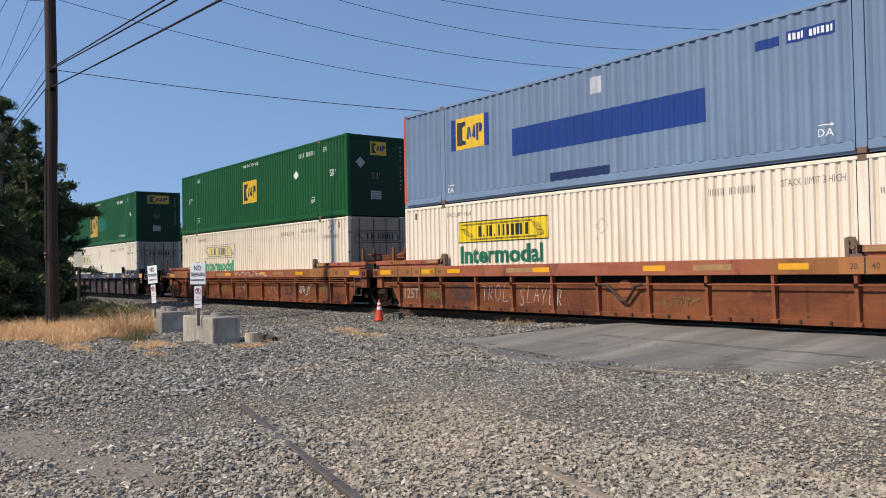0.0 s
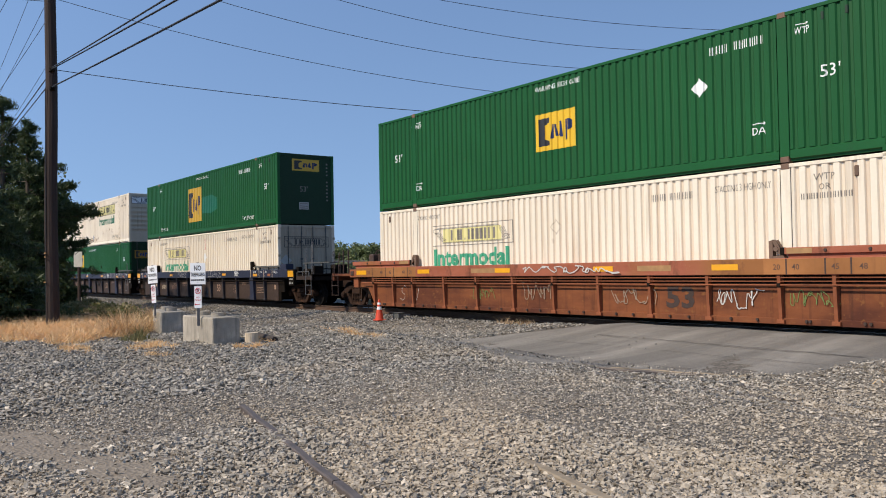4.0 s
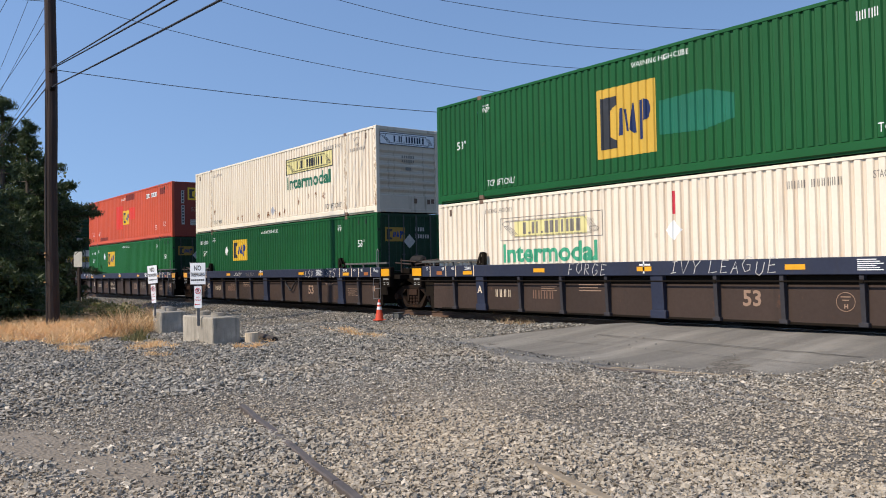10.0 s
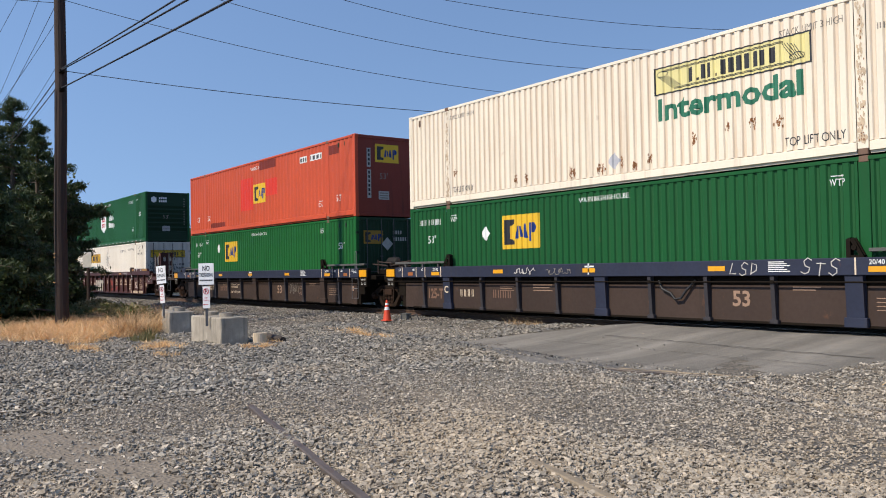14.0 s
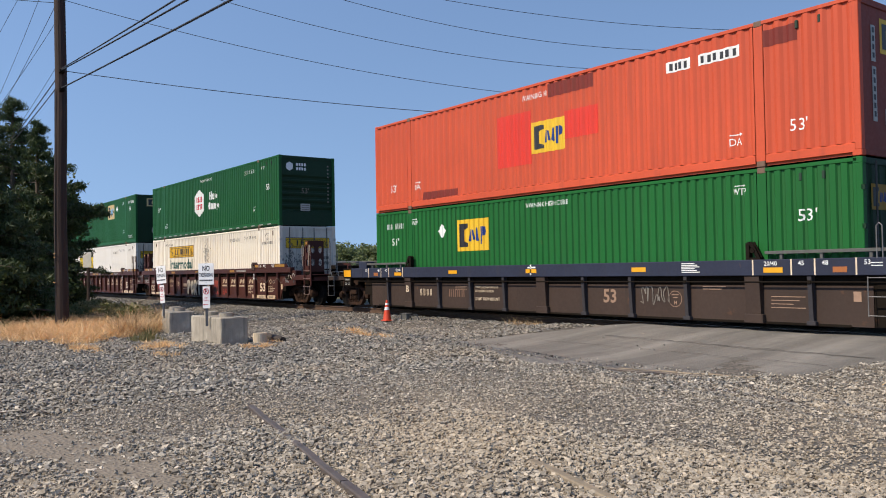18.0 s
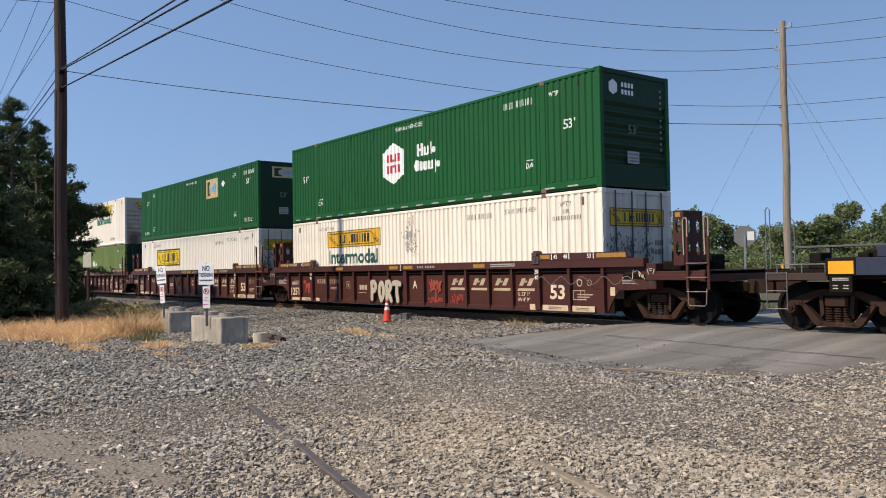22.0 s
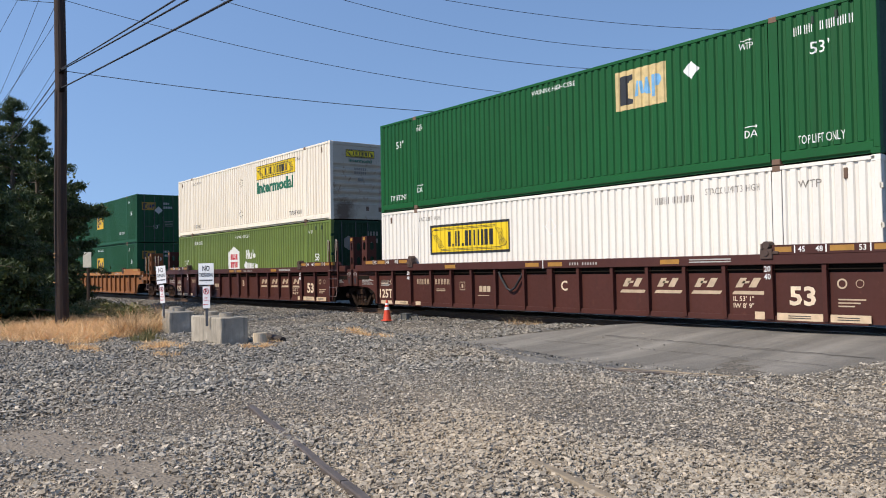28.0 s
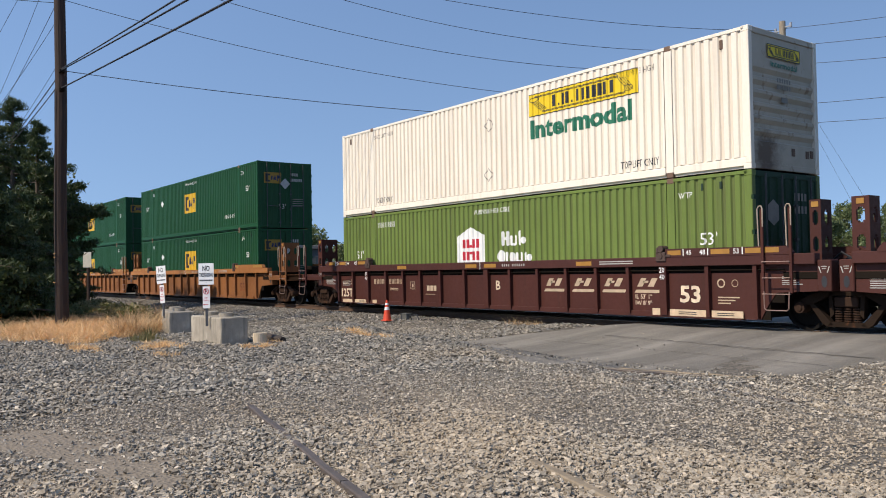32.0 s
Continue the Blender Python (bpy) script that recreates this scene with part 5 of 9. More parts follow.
    for x in (-6.98, 7.03):
        say(c, w, "53'", x, 1.42, 0.26)
    say(c, w, "WARNING HIGH CUBE", 0.02, 2.54, 0.13, width=1.5)
    say(c, w, "WTP", 6.47, 2.44, 0.125)
    code(c, w, -5.8, -4.8, 2.42, 0.17)
    lift_slots(c, w)
    end_mark(c, "code_print", poly_bm(*[rect(0.25 + k * 0.13, 0.33 + k * 0.13, z, z + 0.16) for k in range(4) for z in (2.05, 2.32)]), "mark_grey", x=CL / 2 + 0.002)
    end_mark(c, "shield", poly_bm([(-0.75, 1.9), (-0.55, 1.78), (-0.35, 1.9), (-0.35, 2.2), (-0.55, 2.32), (-0.75, 2.2)]), "mark_grey", x=CL / 2 + 0.002)
    out.append((c, 7, 0))
    # cars 8 and 9
    for car in (8, 9):
        for tier in (1, 0):
            c, w = green_box("dark green corrugated container with a small yellow sign", (-0.85, 0.7, 1.18, 2.14), paint="dark_green", dia=(-4.36, 1.92, 0.2), ident=(4.4, 5.6, 0.6), end="door", small=1.68, da=False)
            out.append((c, car, tier))
    return out


# darker copy of the side orange, with the end's shade put into it
M["end_orange"] = steel_paint("shaded_orange_end", (0.21, 0.036, 0.022), (0.06, 0.02, 0.015), 0.8, 0.1, 0.55, 0.15)
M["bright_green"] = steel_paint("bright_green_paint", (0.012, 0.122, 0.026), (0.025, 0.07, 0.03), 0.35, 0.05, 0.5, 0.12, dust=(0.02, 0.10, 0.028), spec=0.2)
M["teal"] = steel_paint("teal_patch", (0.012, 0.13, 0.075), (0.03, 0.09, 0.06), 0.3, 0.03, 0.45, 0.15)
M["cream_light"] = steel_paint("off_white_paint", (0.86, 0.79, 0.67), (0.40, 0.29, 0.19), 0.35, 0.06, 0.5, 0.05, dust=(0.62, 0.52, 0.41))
M["gold_sign"] = steel_paint("amber_sign_paint", (0.72, 0.42, 0.035), (0.35, 0.24, 0.05), 0.3, 0.04, 0.45, 0.08)
M["mark_dark_green"] = plain("dark_green_marking", (0.02, 0.10, 0.08), 0.5)
# white door, dimmed below the side paint for the shade on it
M["door_pale"] = steel_paint("dusty_shaded_white_door", (0.58, 0.53, 0.45), (0.16, 0.13, 0.11), 0.6, 0.15, 0.6, 0.2)
M["navy_ink"] = plain("navy_marking", (0.02, 0.03, 0.055), 0.55)
M["slot"] = plain("dark_green_slot", (0.012, 0.035, 0.018), 0.7)
M["patch_white"] = plain("torn_pale_sticker", (0.50, 0.50, 0.54), 0.6)
M["scuff"] = plain("grey_scuff", (0.42, 0.39, 0.34), 0.7)
M["scuff_brown"] = plain("brown_scuff", (0.40, 0.30, 0.21), 0.7)
M["stain"] = plain("rust_stain", (0.24, 0.10, 0.035), 0.8)


# ---- well cars ----
def mirror(x, s):
    return (min(x[0] * s, x[1] * s), max(x[0] * s, x[1] * s))


def ladder(parent, x, y, z0, z1, w, mat, rungs=4, top=None, name="ladder"):
    """Two stiles with rungs, standing in the x-z plane."""
    rows = [((x - w / 2, y, z0), (x - w / 2, y, z1), 0.011), ((x + w / 2, y, z0), (x + w / 2, y, z1), 0.011)]
    for k in range(rungs):
        z = z0 + 0.02 + (min(z1, top or z1) - z0 - 0.04) * k / max(1, rungs - 1)
        rows.append(((x - w / 2, y, z), (x + w / 2, y, z), 0.009))
    part(name, rods(*rows, n=6), M[mat], parent)


def hooped_ladder(u, x, y, z0, z1, w, stile, pale):
    """Flat stiles with pale rungs, a stirrup below and a narrow pale hoop up each stile."""
    lad = part("ladder", boxes((x - w / 2 - 0.03, x - w / 2 + 0.03, y, y + 0.045, z0 + 0.33, z1 - 0.04), (x + w / 2 - 0.03, x + w / 2 + 0.03, y, y + 0.045, z0 + 0.33, z1 - 0.04), bev=0.006), M[stile], u, "flat steel ladder stiles")
    step = (1.34 - z0) / 3
    for k in range(3):
        part("rung", rods(((x - w / 2, y - 0.02, z0 + step * (k + 1)), (x + w / 2, y - 0.02, z0 + step * (k + 1)), 0.011), n=6), M[pale], lad, "worn pale rung")
    part("stirrup", tube(bmesh.new(), [(x - w / 2 + 0.03, y - 0.01, z0 + 0.36), (x - w / 2 + 0.04, y - 0.02, z0 + 0.04), (x - w / 2 + 0.08, y - 0.02, z0), (x + w / 2 - 0.08, y - 0.02, z0), (x + w / 2 - 0.04, y - 0.02, z0 + 0.04), (x + w / 2 - 0.03, y - 0.01, z0 + 0.36)], 0.012), M[pale], lad, "worn pale stirrup")
    for s in (-1, 1):
        a = x + s * w / 2
        part("handrail", tube(bmesh.new(), [(a - 0.045, y - 0.03, z1 - 0.78), (a - 0.055, y - 0.04, z1 - 0.06), (a - 0.02, y - 0.04, z1), (a + 0.03, y - 0.04, z1), (a + 0.055, y - 0.04, z1 - 0.06), (a + 0.045, y - 0.03, z1 - 0.4)], 0.013), M["grab_pale"], lad, "pale hooped handrail")


def grab(parent, x, y, z0, z1, w, mat):
    """An upright hoop handrail in the y-z plane seen on edge, turned along x by w."""
    bm = bmesh.new()
    tube(bm, [(x - w / 2, y, z0), (x - w / 2, y, z1 - 0.05), (x - w / 2 + 0.05, y, z1), (x + w / 2 - 0.05, y, z1), (x + w / 2, y, z1 - 0.05), (x + w / 2, y, z0)], 0.011)
    part("handrail", bm, M[mat], parent)


def well_car(style, label, letter, front, rear):
    """One unit of a stack car; origin on the rail top, half way along. front, rear: 'coupler' or 'joint'."""
    u = thing("well_car", label, "rail car", "cars of the train")
    side, chord = {"rust": ("rust_side", "rust_chord"), "grey": ("grey_side", "grey_chord"), "brown": ("brown_side", "brown_chord"), "amber": ("amber_side", "amber_chord")}[style]
    arch = style in ("brown", "amber")
    cz0, cz1 = (1.28, 1.49) if arch else (1.07, 1.385)
    low = 0.2 if arch else 0.15
    hp = 1.42
    over = 0.10 if arch else 0.13
    for sy in (-1, 1):
        # side plate with its ends cut to suit the wheels
        if arch:
            prof = [(-8.22, low), (8.25, low), (8.42, 0.5), (8.6, 0.74), (9.45, 0.78), (9.45, cz0), (8.2, cz0), (8.2, cz0 - 0.15), (-8.2, cz0 - 0.15), (-8.2, cz0), (-9.45, cz0), (-9.45, 0.78), (-8.85, 0.74), (-8.52, 0.62), (-8.32, 0.42)]
        elif style == "rust":
            prof = [(-8.3, low), (8.3, low), (8.7, 0.72), (9.2, 0.74), (9.2, cz0), (8.2, cz0), (8.2, cz0 - 0.16), (-8.2, cz0 - 0.16), (-8.2, cz0), (-9.2, cz0), (-9.2, 0.74), (-8.7, 0.72)]
        else:
            prof = [(-8.25, low), (8.25, low), (8.25, cz0 - 0.19), (-8.25, cz0 - 0.19)]
        y0, y1 = mirror((hp - 0.055, hp - 0.035), sy)
        sp = part("side_sheet", prism(bmesh.new(), prof, y0, y1), M[side], u)
        x1 = 9.45 if arch else 9.2 if style == "rust" else 8.6
        part("top_chord", boxes((-x1, x1, *mirror((hp - 0.10, hp + over), sy), cz0, cz1), bev=0.012), M[chord], u)
        part("bottom_sill", boxes((-8.28 if style == "rust" else -7.85, 8.28 if style == "rust" else 7.85, *mirror((hp - 0.16, hp + (0.01 if style != "grey" else -0.02)), sy), low - 0.02, low + (0.1 if style != "grey" else 0.03)), bev=0.008), M[side] if style != "grey" else M["black_steel"], u)
        # posts
        if arch:
            xs = [-8.18, -7.2, -6.26, -5.12, -4.12, -3.18, -2.15, -1.0, -0.02, 0.95, 2.02, 3.04, 4.03, 5.0, 5.98, 7.1, 8.2]
        elif style == "rust":
            xs = [-8.2, -7.1, -6.03, -4.45, -2.97, -1.48, 0.0, 1.48, 2.97, 4.45, 6.03, 7.1, 8.2]
        else:
            xs = [-7.15, -5.97, -4.4, -2.9, -1.45, 0.0, 1.45, 2.9, 4.4, 5.97, 7.15]
        for x in xs:
            wide = (0.16 if style == "grey" else 0.09) if style == "grey" and (abs(abs(x) - 5.97) < 0.1 or x == 0) or (style == "brown" and (abs(abs(x) - 6.03) < 0.3 or abs(x) < 0.1)) else 0.034 if style == "rust" else 0.042
            mat = M["grey_side"] if style == "grey" and wide > 0.1 and letter == "B" else M[chord] if style == "grey" and wide > 0.1 else M["grey_post"] if style == "grey" else M["rust_post"] if style == "rust" else M[side]
            piece("side_post", (style, "post", sy, wide), lambda sy=sy, wide=wide: prism(bmesh.new(), [(sy * (hp - 0.036), low + 0.03), (sy * (hp + 0.045), low + 0.03), (sy * (hp + 0.06), low + 0.2), (sy * (hp + over - 0.03), cz0 + 0.002), (sy * (hp - 0.036), cz0 + 0.002)], -wide, wide, "yz"), mat, u, pose(x, 0, 0))
            if not arch:
                piece("post_foot", (style, "foot", sy, wide), lambda sy=sy, wide=wide: boxes((-wide - 0.045, wide + 0.045, *mirror((hp - 0.03, hp + 0.075), sy), low - 0.005, low + 0.075 if wide < 0.1 else low + 0.17), bev=0.008), mat, u, pose(x, 0, 0))
                if style == "rust":
                    for dx in (-0.5, 0.5):
                        piece("bolt", ("rustbolt", sy), lambda sy=sy: rods(((0, sy * (hp + 0.005), 0), (0, sy * (hp + 0.05), 0), 0.028), n=7), M["rust_dark"], u, pose(x + dx, 0, low + 0.055), "rusty bolt")
        if not arch:
            zp = cz0 - (0.19 if style == "rust" else 0.12)
            part("pipe", rods(((-8.9, sy * (hp + 0.09), zp), (8.9, sy * (hp + 0.09), zp), 0.016)), M["rust_post"] if style == "rust" else M["black_steel"], u, "rusty brake pipe" if style == "rust" else "dark brake pipe")
            if style == "rust" and letter == "A":
                for dz in (0.05, 0.12):
                    part("pipe", rods(((-8.3, sy * (hp + 0.08), cz0 - dz), (8.3, sy * (hp + 0.08), cz0 - dz), 0.012)), M["rust_post"], u, "thin rusty pipe under the top rail")
            for x in xs[::2]:
                piece("pipe_clip", ("clip", sy), lambda sy=sy: boxes((-0.035, 0.035, *mirror((hp + 0.06, hp + 0.115), sy), -0.035, 0.035), bev=0.006), M["black_steel"], u, pose(x, 0, zp))
        else:
            part("pipe", rods(((-8.8, sy * (hp + 0.01), cz0 - 0.09), (8.8, sy * (hp + 0.01), cz0 - 0.09), 0.014)), M["black_steel"], u, "dark brake pipe")
        # raised guides over both ends of the well
        for sx in (-1, 1):
            if style == "rust":
                part("end_guide", boxes((*mirror((6.15, 9.5), sx), *mirror((hp - 0.02, hp + 0.08), sy), cz1 + 0.07, cz1 + 0.20), (*mirror((6.2, 9.4), sx), *mirror((hp - 0.01, hp + 0.03), sy), cz1 - 0.01, cz1 + 0.08), bev=0.01), M[chord], u, "salmon guide rail")
                part("guide_cap", boxes((*mirror((6.06, 6.15), sx), *mirror((hp - 0.02, hp + 0.08), sy), cz1 + 0.06, cz1 + 0.205), bev=0.01), M["black_steel"], u, "black end cap")
                for bx in (6.95, 7.75, 8.55):
                    piece("bolt", ("guidebolt", sy), lambda sy=sy: rods(((0, sy * (hp + 0.07), 0), (0, sy * (hp + 0.10), 0), 0.03), n=8), M["rust_dark"], u, pose(sx * bx, 0, cz1 + 0.135), "dark bolt head")
                if sy < 0:
                    flat_mark(u, "label_plate", poly_bm(rect(min(sx * 6.2, sx * 6.7), max(sx * 6.2, sx * 6.7), cz1 + 0.085, cz1 + 0.185)), "tan_dull", -hp - 0.084, "tan label plate")
            elif style == "grey":
                part("end_guide", boxes((*mirror((6.2, 8.8), sx), *mirror((hp - 0.10, hp + 0.0), sy), cz1 + 0.10, cz1 + 0.165), *[(*mirror((x, x + 0.06), sx), *mirror((hp - 0.08, hp - 0.02), sy), cz1 - 0.01, cz1 + 0.11) for x in (6.5, 7.3, 8.2)], bev=0.006), M["rail_grey"], u, "grey guide rail")
            else:
                part("end_guide", prism(bmesh.new(), [(sx * 6.1, cz1 - 0.02), (sx * 9.0, cz1 - 0.02), (sx * 9.0, cz1 + 0.03), (sx * 8.9, cz1 + 0.15), (sx * 6.1, cz1 + 0.17)], *mirror((hp - 0.03, hp + 0.10), sy)), M[chord], u)
            if arch:
                hx = 5.86 if sx > 0 else 5.98
                horn = boxes((*mirror((hx, hx + 0.26), sx), *mirror((hp - 0.04, hp + 0.135), sy), cz1 - 0.10, cz1 + 0.10), (*mirror((hx + 0.02, hx + 0.08), sx), *mirror((hp - 0.03, hp + 0.15), sy), cz1 + 0.08, cz1 + 0.20), (*mirror((hx + 0.24, hx + 0.38), sx), *mirror((hp + 0.02, hp + 0.12), sy), cz1 - 0.01, cz1 + 0.05), bev=0.012)
                cyl(horn, (sx * (hx + 0.13), sy * (hp - 0.06), cz1 + 0.17), (sx * (hx + 0.13), sy * (hp + 0.14), cz1 + 0.17), 0.075, 12)
                cyl(horn, (sx * (hx + 0.13), sy * (hp + 0.13), cz1 + 0.02), (sx * (hx + 0.13), sy * (hp + 0.155), cz1 + 0.02), 0.06, 10)
            else:
                horn = prism(bmesh.new(), [(sx * 5.83, cz1 - 0.01), (sx * 5.91, cz1 - 0.01), (sx * 5.91, cz1 + 0.36), (sx * 5.83, cz1 + 0.33)], *mirror((hp - 0.06, hp + 0.06), sy))
                for yy in (hp - 0.055, hp + 0.045):
                    prism(horn, [(sx * 5.90, cz1 + 0.33), (sx * 5.97, cz1 + 0.36), (sx * 6.16, cz1 - 0.01), (sx * 6.09, cz1 - 0.01), (sx * 5.93, cz1 + 0.27)], *mirror((yy, yy + 0.018), sy))
                box(horn, *mirror((5.90, 6.14), sx), *mirror((hp - 0.06, hp + 0.06), sy), cz1 - 0.01, cz1 + 0.045)
                cyl(horn, (sx * 5.98, sy * (hp - 0.08), cz1 + 0.18), (sx * 5.98, sy * (hp + 0.085), cz1 + 0.18), 0.05, 9)
            part("guide_horn", horn, M["rust_dull"] if arch else M["cast"] if style != "grey" else M["black_steel"], u, "hinged steel container guide")
    # well floor and ends
    for x in np.arange(-7.83, 7.9, 1.45):
        piece("cross_member", ("cross", low), lambda: boxes((-0.175, 0.175, -hp + 0.165, hp - 0.165, low - 0.02, low + 0.08)), M["black_steel"], u, pose(float(x), 0, 0))
    # black sheets and plates added to stand in for the shaded recesses
    for sy in (-1, 1):
        part("dark_recess_sheet", boxes((-8.45, 8.45, *mirror((hp - 0.105, hp - 0.06), sy), low, cz0)), M["black_steel"], u)
        part("dark_recess_plate", boxes((-8.75, -8.3, *mirror((hp - 0.1, hp - 0.05), sy), low + 0.35, cz0)), M["black_steel"], u)
        part("dark_recess_plate", boxes((8.3, 8.75, *mirror((hp - 0.1, hp - 0.05), sy), low + 0.35, cz0)), M["black_steel"], u)
    for sx, kind in ((1, front), (-1, rear)):
        end_of_car(u, style, sx, kind, side, chord, hp, cz0, cz1)
    marks_of_car(u, style, letter, hp, cz0, cz1, low)
    return u


M["rust_dull"] = plain("dull_rusted_casting", (0.075, 0.045, 0.035), 0.75)
M["rail_grey"] = plain("weathered_grey_rail", (0.10, 0.10, 0.092), 0.7, 0.1)
M["plate_yellow"] = plain("amber_reflector", (0.78, 0.36, 0.01), 0.4, vary=0.08)
M["plate_orange"] = plain("dull_orange_reflector", (0.36, 0.12, 0.03), 0.5, vary=0.12)
M["plate_dull"] = plain("dull_amber_reflector", (0.36, 0.18, 0.03), 0.5, vary=0.15)


def end_of_car(u, style, sx, kind, side, chord, hp, cz0, cz1):
    X = lambda a, b: mirror((a, b), sx)
    dark = M["black_steel"]
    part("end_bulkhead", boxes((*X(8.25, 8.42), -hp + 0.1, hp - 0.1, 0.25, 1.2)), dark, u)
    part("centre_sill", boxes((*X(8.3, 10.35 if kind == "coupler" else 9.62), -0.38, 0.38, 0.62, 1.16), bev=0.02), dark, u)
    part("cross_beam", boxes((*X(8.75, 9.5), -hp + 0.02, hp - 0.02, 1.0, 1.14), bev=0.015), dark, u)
    if style == "grey":
        e = 0.72 if kind == "coupler" else 0.0
        part("end_plate", boxes((*X(8.62 + e, 9.18 + e), -hp - 0.12, -hp + 0.03, 1.06, cz1), (*X(8.7 + e, 9.12 + e), -hp - 0.11, -hp + 0.02, 0.76, 1.06), bev=0.012), M["black_steel"], u, "dark end bracket")
        if e:
            part("chord_end", boxes((*X(8.6, 9.34), -hp - 0.13, -hp + 0.10, cz0, cz1), bev=0.012), M[chord], u, "faded navy end of the rail")
        flat_mark(u, "stencil_print", poly_bm(*[rect(sx * 8.91 - 0.15, sx * 8.91 + 0.15, z, z + 0.018) for z in (0.98, 1.01)], *[rect(sx * 8.91 + q, sx * 8.91 + q + 0.1, z, z + 0.018) for q in (-0.14, 0.05) for z in (0.83, 0.88)]), "mark_dim", -hp - 0.114).location.x = sx * e
        part("reflector", boxes((*X(8.66 + e, 9.12 + e), -hp - 0.128, -hp - 0.121, 1.10, 1.33)), M["plate_yellow"], u, "yellow reflector plate")
    elif style == "rust":
        part("end_plate", boxes((*X(9.2, 9.62), -hp - 0.13, -hp + 0.1, 1.06, 1.33), (*X(9.2, 9.5), -hp - 0.05, -hp + 0.1, 0.72, 1.06), bev=0.012), M["rust_post"], u, "rusted end bracket")
        part("tie_down", boxes((*X(9.34, 9.54), -hp - 0.145, -hp - 0.128, 1.13, 1.27), (*X(9.38, 9.5), -hp - 0.15, -hp - 0.14, 1.16, 1.24)), M["rust_dark"], u, "dark lashing ring")
    else:
        part("end_plate", boxes((*X(9.45, 9.72), -hp - 0.02, -hp + 0.26, 0.78, cz0 + 0.08), bev=0.015), M[side], u)
        flat_mark(u, "slot", poly_bm([(sx * 9.585 + 0.055 * math.cos(a), 0.96 + 0.11 * math.sin(a)) for a in np.linspace(0, 6.283, 15)[:-1]]), "mark_black", -hp - 0.024, "dark oval slot")
        flat_mark(u, "tick", poly_bm([(sx * 9.585 - 0.11, 1.24), (sx * 9.585 - 0.09, 1.24), (sx * 9.585 - 0.05, 1.12), (sx * 9.585 - 0.07, 1.12)], [(sx * 9.585 + 0.09, 1.24), (sx * 9.585 + 0.11, 1.24), (sx * 9.585 + 0.07, 1.12), (sx * 9.585 + 0.05, 1.12)], rect(sx * 9.585 - 0.05, sx * 9.585 + 0.05, 1.23, 1.245), rect(sx * 9.585 - 0.04, sx * 9.585 + 0.04, 1.19, 1.205)), "mark_dim", -hp - 0.024)
    if kind == "coupler":
        far = 11.15 if style == "grey" else 11.0
        part("end_platform", boxes((*X(9.3, far), -1.42, 1.42, 1.10, 1.18), (*X(far - 0.15, far), -1.45, 1.45, 0.95, 1.2), bev=0.012), M[side] if style != "grey" else M["black_steel"], u, "steel end platform")
        part("draft_gear", boxes((*X(10.3, 11.2), -0.2, 0.2, 0.70, 0.92), bev=0.03), dark, u)
        knuckle = prism(bmesh.new(), [(sx * 11.15, -0.16), (sx * 11.5, -0.2), (sx * 11.72, -0.12), (sx * 11.74, 0.02), (sx * 11.56, 0.04), (sx * 11.5, 0.16), (sx * 11.2, 0.17)], 0.68, 0.98, "xy")
        part("coupler", knuckle, M["truck_steel"], u, "rusty steel coupler")
        hose = bmesh.new()
        tube(hose, [(sx * 10.4, 0.45, 0.85), (sx * 10.7, 0.42, 0.6), (sx * 11.2, 0.3, 0.48), (sx * 11.7, 0.2, 0.5)], 0.028)
        part("air_hose", hose, M["cable"], u, "black air hose")
        mat = "grab_white" if style == "grey" else "rust_dull"
        if not arch_style(style):
            ladder(u, sx * (far - 0.25), -1.47, 0.42, 1.14, 0.42, mat, 3)
            for x, top in ((far - 0.55, 2.15), (far - 0.05, 2.4)) if style == "grey" else ((far - 0.45, 1.95), (far - 0.05, 2.0)):
                grab(u, sx * x, -1.4, 1.18, top, 0.09, mat)
        part("brake_valve", boxes((*X(9.5, 10.1), -0.95, -0.35, 1.18, 1.4), bev=0.03), dark, u, "dark brake equipment")
        part("brake_cylinder", boxes((*X(9.6, 10.0), 0.2, 0.75, 1.18, 1.55), bev=0.03), dark, u, "dark brake equipment")
        part("walkway", boxes((*X(9.0, 10.4), -0.3, 0.3, 1.36, 1.4)), M["black_steel"], u)
        if style == "grey":
            part("side_sill", boxes((*X(9.9, 11.15), -1.46, -1.34, 0.98, 1.12), bev=0.01), M["grey_side"], u, "brown side sill of the platform")
            part("low_rail", rods(((sx * 9.95, -1.44, 1.28), (sx * 10.9, -1.44, 1.28), 0.012), *[((sx * x, -1.44, 1.12), (sx * x, -1.44, 1.28), 0.011) for x in (9.95, 10.4, 10.9)], n=6), M["grab_white"], u)
            part("gear_box", boxes((*X(8.52, 9.02), -1.44, -1.1, 1.385, 1.60), bev=0.015), M["grey_chord"], u, "faded blue equipment box")
            part("crosswalk", boxes((*X(8.9, 11.0), -0.62, -0.28, 1.60, 1.64), (*X(9.05, 9.13), -0.6, -0.52, 1.16, 1.60), (*X(10.3, 10.38), -0.6, -0.52, 1.16, 1.60), bev=0.005), M["rail_grey"], u, "grey steel crosswalk")
            for a, b, y0, y1, z1 in ((9.9, 10.25, -1.1, -0.7, 1.34), (10.27, 10.5, -1.0, -0.6, 1.5), (9.3, 9.5, -1.15, -0.97, 1.48)):
                part("valve", boxes((*X(a, b), y0, y1, 1.18, z1), bev=0.02), dark, u, "dark brake valve")
